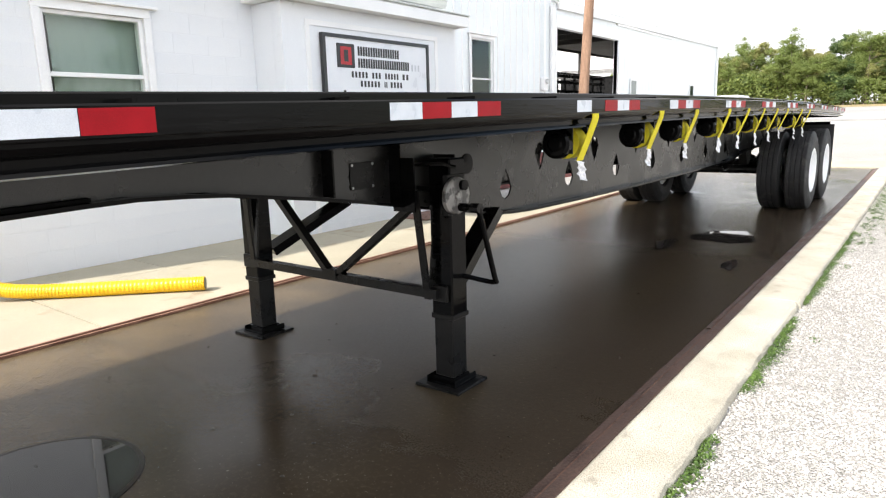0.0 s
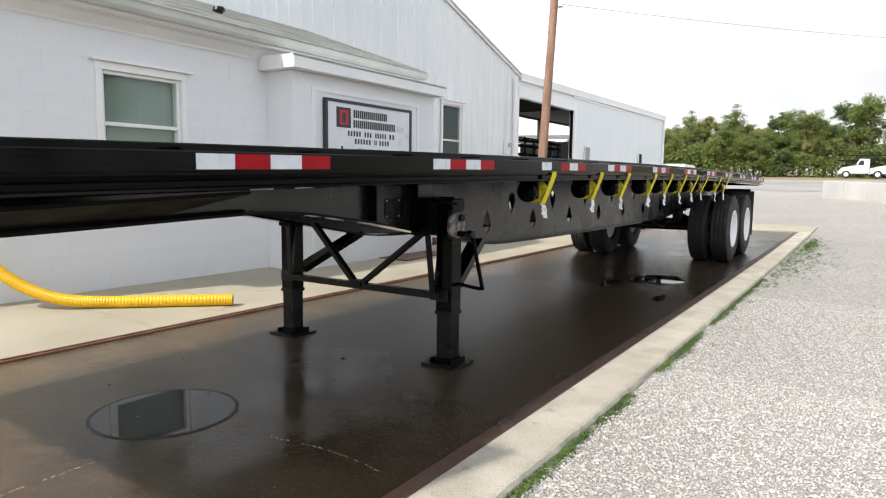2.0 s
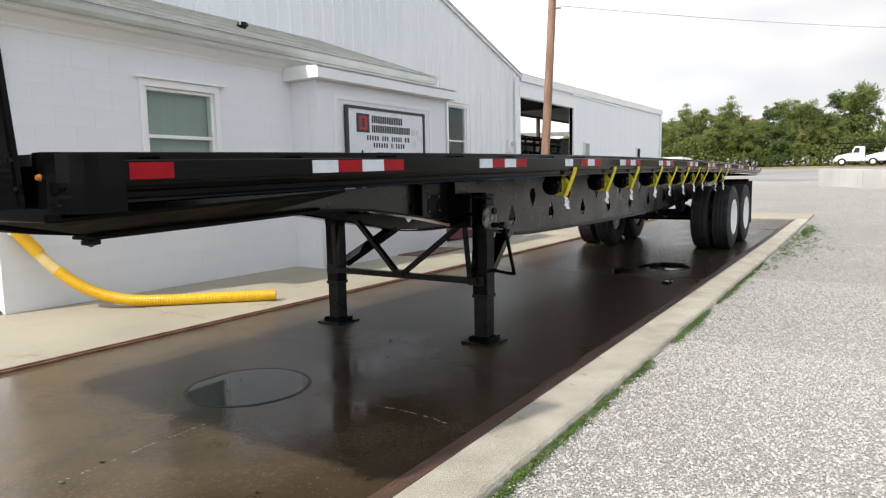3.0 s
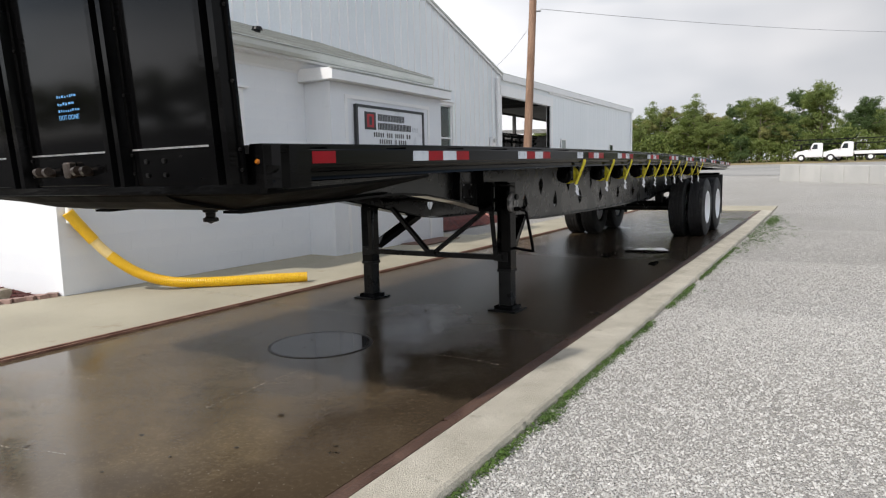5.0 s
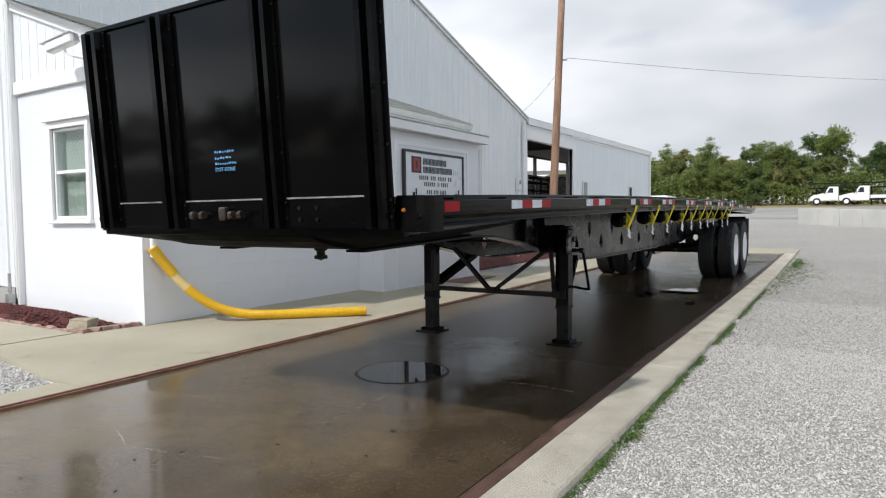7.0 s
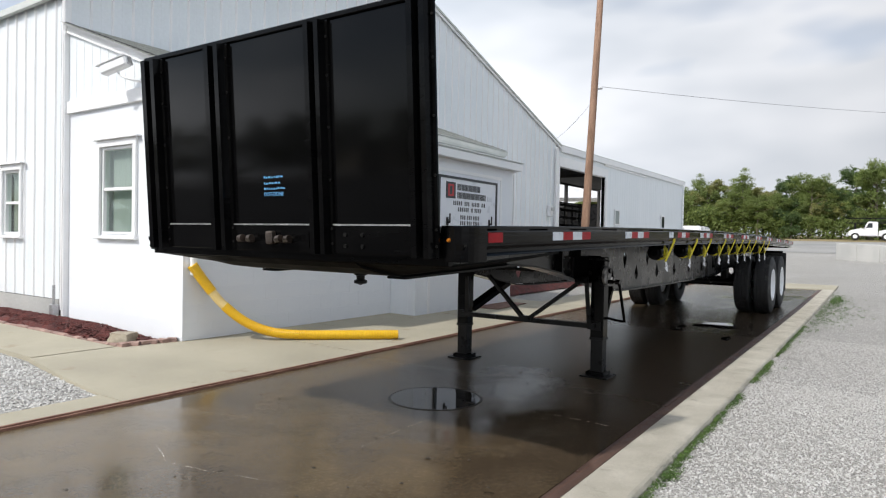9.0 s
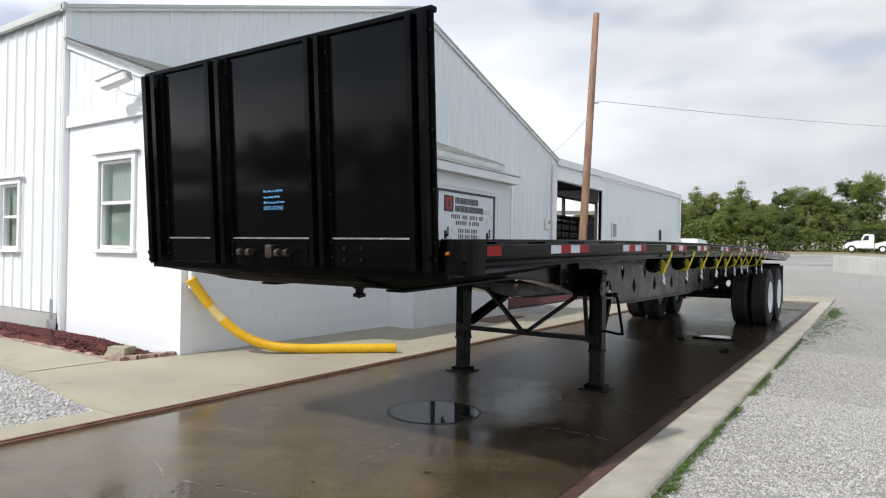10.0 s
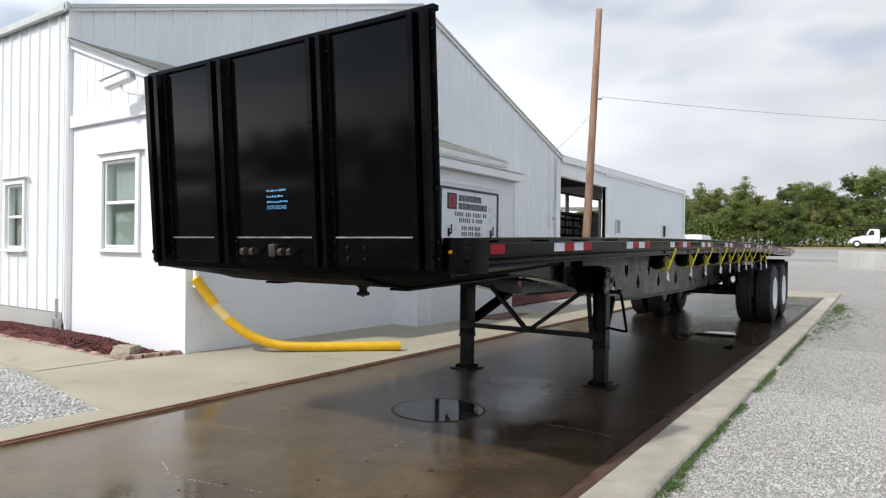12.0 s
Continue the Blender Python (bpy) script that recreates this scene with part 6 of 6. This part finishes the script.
def scatter(name, material, label, category, places, size, seed, flat=0.6):
    """Many small rough stones or chips in one mesh."""
    rnd = np.random.RandomState(seed)
    base = np.array([(1, 0, 0), (-1, 0, 0), (0, 1, 0), (0, -1, 0), (0, 0, 1), (0, 0, -1)], float)
    tri = np.array([(0, 2, 4), (2, 1, 4), (1, 3, 4), (3, 0, 4), (2, 0, 5), (1, 2, 5), (3, 1, 5), (0, 3, 5)])
    k = len(places)
    P = np.array(places, float)
    v = np.repeat(base[None], k, 0) * rnd.uniform(0.65, 1.25, (k, 6, 1))
    v = v + rnd.uniform(-0.22, 0.22, (k, 6, 3))
    s = rnd.uniform(size[0], size[1], (k, 1, 1)) * np.stack([rnd.uniform(0.8, 1.4, k), rnd.uniform(0.8, 1.3, k), np.full(k, flat)], 1)[:, None, :]
    v = v * s
    a = rnd.uniform(0, 6.28, k)
    t = rnd.uniform(-0.6, 0.6, k)
    c, sn = np.cos(a), np.sin(a)
    x, y, z = v[..., 0], v[..., 1], v[..., 2]
    z2 = z * np.cos(t)[:, None] + x * np.sin(t)[:, None]
    x = x * np.cos(t)[:, None] - z * np.sin(t)[:, None]
    v = np.stack([x * c[:, None] - y * sn[:, None], x * sn[:, None] + y * c[:, None], z2], 2) + P[:, None, :]
    me = bpy.data.meshes.new(name)
    f = (tri[None] + 6 * np.arange(k)[:, None, None]).reshape(-1, 3)
    me.from_pydata(v.reshape(-1, 3).tolist(), [], f.tolist())
    me.materials.append(material)
    return tagged(new(name, me), label, category, kind="stuff")


rg = np.random.RandomState(21)
stones = []
for x0, x1, y0, y1, dens in ((1.92, 3.2, -2.0, 1.2, 5200), (1.92, 3.6, 1.2, 4.5, 4200), (1.92, 4.2, 4.5, 8.0, 1700), (1.92, 5.0, 8.0, 13.0, 300)):
    k = int((x1 - x0) * (y1 - y0) * dens)
    xs, ys = rg.uniform(x0, x1, k), rg.uniform(y0, y1, k)
    stones += [(x, y, ground_z(x, y) + 0.003) for x, y in zip(xs, ys)]
scatter("gravel", PEBBLE, "loose white and grey crushed stones on the lot", "gravel", stones, (0.0035, 0.0085), 5, 0.75)
k = 22000
xs, ys = rg.uniform(-5.6, -2.05, k), rg.uniform(-1.9, 0.80, k)
scatter("gravel", PEBBLE, "loose white and grey crushed stones beside the walk", "gravel", [(x, y, ground_z(x, y) + 0.003) for x, y in zip(xs, ys) if y < 0.295 + 0.145 * (-2.09 - x) and (x < -2.08 or y < -0.1)], (0.007, 0.016), 15)
chips = []
for x0, x1, y0, y1, h, k in ((-9.0, -3.85, 1.5, 2.05, 0.12, 5200), (-6.2, -4.15, 9.2, 16.8, 0.42, 2600)):
    xs, ys = rg.uniform(x0, x1, k), rg.uniform(y0, y1, k)
    for x, y in zip(xs, ys):
        u, v = (x - x0) / (x1 - x0), (y - y0) / (y1 - y0)
        e = min(1.0, 4 * min(u, 1 - u)) ** 0.6 * min(1.0, 4 * min(v, 1 - v)) ** 0.6
        chips.append((x, y, h * e - 0.002))
scatter("mulch_chips", MULCH, "rough dark red bark chips on the beds", "mulch", chips, (0.010, 0.026), 6, 0.5)

edging = thing("bed_edging", "row of small pinkish edging bricks round the mulch bed", "edging", (0, 0, 0), kind="structure")
bm = bmesh.new()
box(bm, -0.075, 0.075, -0.032, 0.032, -0.08, 0.042, 0.014)
EB = mesh_of("edging_brick", bm, BRICK_EDGE)
re_ = random.Random(2)
for i in range(52):
    x = -3.98 - i * 0.16
    shared("edging_brick", EB, edging, (x, 1.475 + re_.uniform(-0.008, 0.008), re_.uniform(-0.01, 0.01)), (re_.uniform(-0.05, 0.05), re_.uniform(-0.05, 0.05), re_.uniform(-0.08, 0.08)))


def boulder(at, size, seed, label, rot=0.0, mt=None):
    bm = bmesh.new()
    bmesh.ops.create_icosphere(bm, subdivisions=3, radius=1.0)
    for v in bm.verts:
        n = noise.noise(v.co * 1.3 + Vector((seed, 0, 0)))
        c = Vector([max(-0.72, min(0.72, q * 1.25)) for q in v.co])
        v.co = Vector((c.x * size[0], c.y * size[1], c.z * size[2])) * (1 + 0.22 * n)
    o = part("stone", bm, mt or STONE)
    o.location, o.rotation_euler = at, (0, 0, rot)
    return tagged(o, label, "stone", "stones at the bed corner")


boulder((-4.05, 1.60, 0.075), (0.165, 0.12, 0.10), 1, "flat-topped tan field stone on the bed corner", 0.4)
for i in range(6):
    boulder((-3.84 + 0.016 * i, 1.50 + i * 0.105, 0.03), (0.075, 0.065, 0.05), 7 + i, "small rounded reddish stone on the bed corner", i * 0.8, BRICK_EDGE)


cone = thing("traffic_cone", "small faded orange plastic cone on the mulch bed", "cone", (-4.30, 13.1, 0.13))
part("base", B((-0.115, 0.115, -0.115, 0.115, 0.0, 0.025), bevel=0.008), CONE_ORANGE, cone)
bm = bmesh.new()
tube(bm, [(0, 0, 0.0255), (0, 0, 0.05), (0, 0, 0.19), (0, 0, 0.205)], 0.08, 20, [0.088, 0.078, 0.042, 0.030])
part("body", bm, CONE_ORANGE, cone)


# weeds along the kerb
def weeds():
    """Low mats of small round leaves in the angle below the kerb."""
    rnd = np.random.RandomState(8)
    verts, faces = [], []
    spots = []
    for _ in range(900):
        y = rnd.uniform(-1.8, 9.5)
        dens = noise.noise(Vector((0, y * 1.1, 0))) + 0.5 * noise.noise(Vector((3, y * 4.0, 0)))
        if dens > -0.32:
            spots.append((1.925 + abs(rnd.normal(0, 0.016 + 0.034 * max(0, dens))), y, 1.0))
    for _ in range(380):
        spots.append((1.95 + abs(rnd.normal(0, 0.30)), rnd.normal(12.6, 1.9), 1.1))
    for _ in range(120):
        spots.append((2.02 + abs(rnd.normal(0, 0.10)), rnd.normal(15.2, 0.7), 1.6))
    for x, y, s in spots:
        z = ground_z(x, y)
        for _ in range(rnd.randint(18, 34)):
            a, L = rnd.uniform(0, 6.28), rnd.uniform(0.004, 0.009) * s
            w = L * rnd.uniform(0.5, 0.8)
            cx, cy = x + rnd.normal(0, 0.016), y + rnd.normal(0, 0.035)
            cz = z + rnd.uniform(0.0, 0.022) * s
            dx, dy, t = math.cos(a), math.sin(a), rnd.uniform(-0.4, 0.7) * L
            i = len(verts)
            verts += [(cx - dx * L, cy - dy * L, cz - t), (cx - dy * w, cy + dx * w, cz), (cx + dx * L, cy + dy * L, cz + t), (cx + dy * w, cy - dx * w, cz)]
            faces.append((i, i + 1, i + 2, i + 3))
    me = bpy.data.meshes.new("weeds")
    me.from_pydata(verts, [], faces)
    me.materials.append(WEED)
    tagged(new("weeds", me), "low mats of small green weeds along the kerb", "weeds", kind="stuff")


weeds()


# ---- distance ----
def make_tree(seed, h, r, leaves, label):
    """A tree with a tapered trunk, limbs and a ragged crown of small leaf faces."""
    rnd = random.Random(seed)
    t = thing("tree", label, "tree", (0, 0, 0), "trees of the wood")
    bm = bmesh.new()
    lean = (rnd.uniform(-0.4, 0.4), rnd.uniform(-0.4, 0.4))
    top = Vector((lean[0], lean[1], h * 0.86))
    tube(bm, [(0, 0, -0.4), (0.05, 0, h * 0.18), (lean[0] * 0.4, lean[1] * 0.4, h * 0.5), top], 0.2, 7, [0.24, 0.19, 0.13, 0.03])
    ends = []
    for i in range(rnd.randint(13, 17)):
        f = rnd.uniform(0.16, 0.92)
        b = Vector((lean[0] * f, lean[1] * f, h * f * 0.88))
        a = rnd.uniform(0, 6.28)
        L = r * rnd.uniform(0.45, 1.1) * (1.18 - 0.95 * abs(f - 0.42))
        e = b + Vector((math.cos(a) * L, math.sin(a) * L, rnd.uniform(0.15, 0.75) * L))
        tube(bm, [b, b.lerp(e, 0.5) + Vector((0, 0, 0.12 * L)), e], 0.05, 5, [0.09, 0.06, 0.02])
        for _ in range(9):
            q = rnd.uniform(0.25, 1.10)
            ends.append(b.lerp(e, q) + Vector((rnd.gauss(0, 0.55), rnd.gauss(0, 0.55), rnd.gauss(0.10, 0.50))))
    part("trunk", bm, BARK, t)
    ends += [top + Vector((rnd.gauss(0, 0.6), rnd.gauss(0, 0.6), rnd.uniform(-1.2, 0.7))) for _ in range(7)]
    nr = np.random.RandomState(seed)
    V, F = [], []
    for e in ends:
        k = nr.randint(90, 150)
        cr = nr.uniform(0.38, 0.85) * r / 3.2
        d = nr.normal(0, 1, (k, 3))
        d /= np.linalg.norm(d, axis=1)[:, None]
        p = np.array(e)[None] + d * cr * nr.uniform(0.35, 1.25, (k, 1)) * np.array([[1.1, 1.1, 0.72]])
        face = d + nr.normal(0, 0.45, (k, 3)) + np.array([[0, 0, 0.25]])
        u = np.cross(face, nr.normal(0, 1, (k, 3)))
        u /= np.linalg.norm(u, axis=1)[:, None] + 1e-6
        w = np.cross(face, u)
        w /= np.linalg.norm(w, axis=1)[:, None] + 1e-6
        s = nr.uniform(0.07, 0.15, (k, 1))
        base = len(V)
        q = np.stack([p - u * s, p + w * s * 0.62, p + u * s, p - w * s * 0.62], 1).reshape(-1, 3)
        V += q.tolist()
        F += [(base + 4 * i, base + 4 * i + 1, base + 4 * i + 2, base + 4 * i + 3) for i in range(k)]
    me = bpy.data.meshes.new("crown")
    me.from_pydata(V, [], F)
    me.materials.append(leaves)
    c = new("crown", me)
    c.parent = t
    return t


KINDS = [make_tree(31, 12.0, 3.4, LEAF, "broad green broadleaf tree at the wood's edge"), make_tree(32, 13.5, 3.1, LEAF_DARK, "tall dark green broadleaf tree at the wood's edge"),
         make_tree(33, 10.5, 3.0, LEAF_YELLOW, "green tree turning yellow at the wood's edge"), make_tree(34, 12.5, 3.7, LEAF, "wide-crowned green broadleaf tree at the wood's edge"),
         make_tree(35, 8.0, 2.9, LEAF_DARK, "low dense dark green tree at the wood's edge"), make_tree(36, 11.5, 2.6, LEAF_YELLOW, "slender yellow-green tree at the wood's edge")]
rt = random.Random(77)
spots = []
for row, (yy, step, hs) in enumerate(((109, 2.9, 0.60), (113, 2.9, 0.76), (118, 2.9, 0.85), (124, 2.9, 0.90))):
    x = -44.0
    while x < 24:
        spots.append((x + rt.uniform(-1.2, 1.2), yy + rt.uniform(-2.5, 2.5) - 0.12 * x, hs * rt.uniform(0.80, 1.10) * (0.72 if x > -1 else 1.0), 4 if row == 0 and rt.random() < 0.55 else rt.randrange(6)))
        x += step * rt.uniform(0.8, 1.25)
for x, yy, hs, k in ((-38.0, 118, 0.85, 1), (2.4, 108.5, 0.98, 3), (7.6, 111, 0.72, 1), (-5.8, 110, 0.86, 3), (-15.3, 111, 0.90, 0)):
    spots.append((x, yy, hs, k))
# the wood goes on round the lot behind the walk
for (xa, ya), (xb, yb), count in (((-150, -62), (-84, -76), 24), ((-84, -76), (-34, -74), 20), ((-34, -74), (24, -80), 22)):
    for i in range(count):
        f = i / (count - 1)
        spots.append((xa + (xb - xa) * f + rt.uniform(-1, 1), ya + (yb - ya) * f - rt.uniform(0, 5), rt.uniform(0.80, 1.05), rt.randrange(6)))
for i in range(10):
    spots.append((58 + rt.uniform(0, 9), -38 + i * 8.5, rt.uniform(0.85, 1.15), rt.randrange(6)))
used = set()
for x, yy, s, k in spots:
    src = KINDS[k]
    m = Matrix.Translation((x, yy, ground_z(x, min(yy, 150)) - 0.1)) @ Matrix.Rotation(rt.uniform(0, 6.28), 4, "Z") @ Matrix.Diagonal((s, s, s, 1))
    if k not in used:
        used.add(k)
        src.matrix_basis = m
    else:
        keep = src.scale.copy()
        src.scale = (1, 1, 1)
        copy_thing(src, m)
        src.scale = keep


def hedge(seed):
    """Undergrowth that closes the foot of the wood."""
    nr = np.random.RandomState(seed)
    k = 22000
    x = nr.uniform(-55, 35, k)
    y = 107 - 0.12 * x + nr.uniform(0, 4, k)
    top = 3.6 + 1.5 * np.sin(x * 0.37) * np.sin(x * 0.11 + 1) + nr.normal(0, 0.3, k)
    z = np.array([ground_z(a, b) for a, b in zip(x, y)]) + nr.uniform(0, 1, k) ** 0.8 * np.maximum(top, 0.6)
    p = np.stack([x, y, z], 1)
    u = nr.normal(0, 1, (k, 3))
    u /= np.linalg.norm(u, axis=1)[:, None]
    w = np.cross(u, nr.normal(0, 1, (k, 3)))
    w /= np.linalg.norm(w, axis=1)[:, None]
    s = nr.uniform(0.10, 0.26, (k, 1))
    V = np.stack([p - u * s, p + w * s * 0.7, p + u * s, p - w * s * 0.7], 1).reshape(-1, 3)
    me = bpy.data.meshes.new("undergrowth")
    me.from_pydata(V.tolist(), [], [(4 * i, 4 * i + 1, 4 * i + 2, 4 * i + 3) for i in range(k)])
    me.materials.append(LEAF)
    tagged(new("undergrowth", me), "dense low undergrowth along the foot of the wood", "shrubs", kind="stuff")


hedge(14)

# ramp with a concrete retaining wall
ramp = thing("ramp_wall", "long pale concrete retaining wall of a loading ramp", "retaining wall", (1.0, 37.4, 0.0), kind="structure")
ramp.rotation_euler = (0, 0, radians(-45))
for i in range(9):
    xa, xb = i * 1.35, i * 1.35 + 1.338
    za, zb = 1.41 - 0.03 * xa, 1.41 - 0.03 * xb
    bm = bmesh.new()
    prism(bm, [(xa, 0.0), (xb, 0.0), (xb, zb), (xa, za)], "y", 0.0, 0.3)
    bmesh.ops.bevel(bm, geom=list(bm.edges), offset=0.02, segments=1, affect="EDGES")
    part("wall_panel", bm, BARRIER, ramp)
bm = bmesh.new()
prism(bm, [(0.05, 0.0), (12.0, 0.0), (12.0, 0.98), (0.05, 1.35)], "y", 0.301, 9.0)
part("ramp_deck", bm, ASPHALT, ramp)


def truck(at, label):
    """A white bonneted service truck that points to local -x."""
    t = thing("service_truck", label, "truck", at, "white service trucks")
    bm = bmesh.new()
    prism(bm, [(0.05, 0.55), (1.75, 0.55), (1.75, 1.55), (1.5, 1.58), (0.35, 1.30), (0.08, 1.10)], "y", -0.95, 0.95)
    bmesh.ops.bevel(bm, geom=list(bm.edges), offset=0.06, segments=2, affect="EDGES")
    part("bonnet", bm, VEHICLE_WHITE, t)
    bm = bmesh.new()
    prism(bm, [(1.70, 0.55), (3.35, 0.55), (3.35, 2.42), (2.25, 2.46), (1.78, 1.60)], "y", -1.05, 1.05)
    bmesh.ops.bevel(bm, geom=list(bm.edges), offset=0.06, segments=2, affect="EDGES")
    cab = part("cab", bm, VEHICLE_WHITE, t)
    for s in (-1, 1):
        bm = bmesh.new()
        prism(bm, [(2.05, 1.62), (2.75, 1.62), (2.75, 2.25), (2.33, 2.25)], "y", min(s * 1.052, s * 1.058), max(s * 1.052, s * 1.058))
        part("side_window", bm, DARK_GLASS, cab)
        part("mirror", B((1.86, 1.94, min(s * 1.10, s * 1.28), max(s * 1.10, s * 1.28), 1.55, 1.95), bevel=0.02), BLACK_WORN, cab)
        part("headlight", B((0.02, 0.09, min(s * 0.55, s * 0.85), max(s * 0.55, s * 0.85), 0.80, 1.0), bevel=0.02), GLASS, t)
        for wx in (0.85, 5.2):
            w = part("wheel", lathe(bmesh.new(), [(-0.12, 0.0), (-0.12, 0.26), (0.12, 0.26), (0.12, 0.0)], (0, 0, 0), 20), RIM_WHITE, t)
            bmesh_m = Matrix.Translation((wx, s * 0.95, 0.48)) @ Matrix.Rotation(radians(90), 4, "Z")
            w.matrix_basis = bmesh_m
            part("tyre", lathe(bmesh.new(), [(-0.14, 0.27), (-0.14, 0.44), (-0.10, 0.48), (0.10, 0.48), (0.14, 0.44), (0.14, 0.27), (-0.14, 0.27)], (0, 0, 0), 24), RUBBER, w)
    bm = bmesh.new()
    beam(bm, (1.80, 0, 1.66), (2.20, 0, 2.38), 1.8, 0.012, (0, 1, 0))
    bmesh.ops.translate(bm, vec=(-0.055, 0, 0.03), verts=bm.verts)
    part("windscreen", bm, DARK_GLASS, cab)
    part("grille", B((0.0, 0.06, -0.5, 0.5, 0.62, 1.05), bevel=0.01), STEEL, t)
    part("bumper", B((-0.12, 0.04, -1.05, 1.05, 0.42, 0.62), bevel=0.02), STEEL, t)
    part("chassis", B((1.8, 7.2, -0.45, 0.45, 0.60, 0.82)), BLACK_WORN, t)
    part("bed", B((3.45, 7.2, -1.1, 1.1, 0.83, 1.25), bevel=0.02), VEHICLE_WHITE, t)
    return t


tr = truck((-0.70, 100.0, ground_z(0, 100) + 0.1), "white bonneted service truck parked behind the ramp")
copy_thing(tr, Matrix.Translation((2.70, 97.6, ground_z(3, 97.6) + 0.1)))
boom = thing("boom_trailer", "dark steel lattice boom on a trailer behind the trucks", "boom trailer", (-1.1, 103.5, ground_z(0, 103.5)))
for z in (2.35, 3.0):
    part("chord", B((0, 13.0, -0.06, 0.06, z, z + 0.13)), BLACK_WORN, boom)
for i in range(20):
    bm = bmesh.new()
    beam(bm, (0.1 + i * 0.62, 0, 2.4), (0.4 + i * 0.62, 0, 3.0), 0.06, 0.06)
    part("lattice_bar", bm, BLACK_WORN, boom)
for xx in (1.0, 7.5):
    part("leg", B((xx, xx + 0.2, -0.1, 0.1, 0.0, 2.4)), BLACK_WORN, boom)
tk = thing("blue_tank", "long low blue tank behind the trucks", "tank", (9.5, 100.0, ground_z(7, 100)))
bm = bmesh.new()
tube(bm, [(0, 0, 0.95), (0.15, 0, 0.95), (3.8, 0, 0.95), (4.0, 0, 0.95)], 0.5, 20, [0.35, 0.5, 0.5, 0.35])
part("shell", bm, BLUE_TANK, tk)
for xx in (0.7, 3.2):
    part("saddle", B((xx, xx + 0.2, -0.45, 0.45, 0.0, 0.6)), BLACK_WORN, tk)
van = thing("white_van", "white van parked far off behind the shed", "van", (-9.6, 50.0, ground_z(-9, 50)))
bm = bmesh.new()
prism(bm, [(0, 0.4), (4.6, 0.4), (4.6, 1.05), (3.9, 1.12), (3.3, 1.72), (0.1, 1.75)], "x", -1.0, 1.0)
bmesh.ops.bevel(bm, geom=list(bm.edges), offset=0.08, segments=2, affect="EDGES")
part("body", bm, VEHICLE_WHITE, van)
for wy in (0.9, 3.7):
    for s in (-1, 1):
        bm = lathe(bmesh.new(), [(-0.1, 0.0), (-0.1, 0.3), (0.1, 0.3), (0.1, 0.0)], (s * 0.92, wy, 0.33), 20)
        part("wheel", bm, RUBBER, van)

# ---- the blocks of the office walls ----
lay_blocks(wall_e, 3.79, 0.03, 2.79, (1.578, 2.498, 1.19, 2.335), lambda s, z: (0.001, s, z), radians(90), 0.0011)
lay_blocks(wall_s, 2.608, 0.03, 2.85, (0.82, 1.63, 1.22, 2.36), lambda s, z: (s, 0.001, z), 0.0, 0.0003)
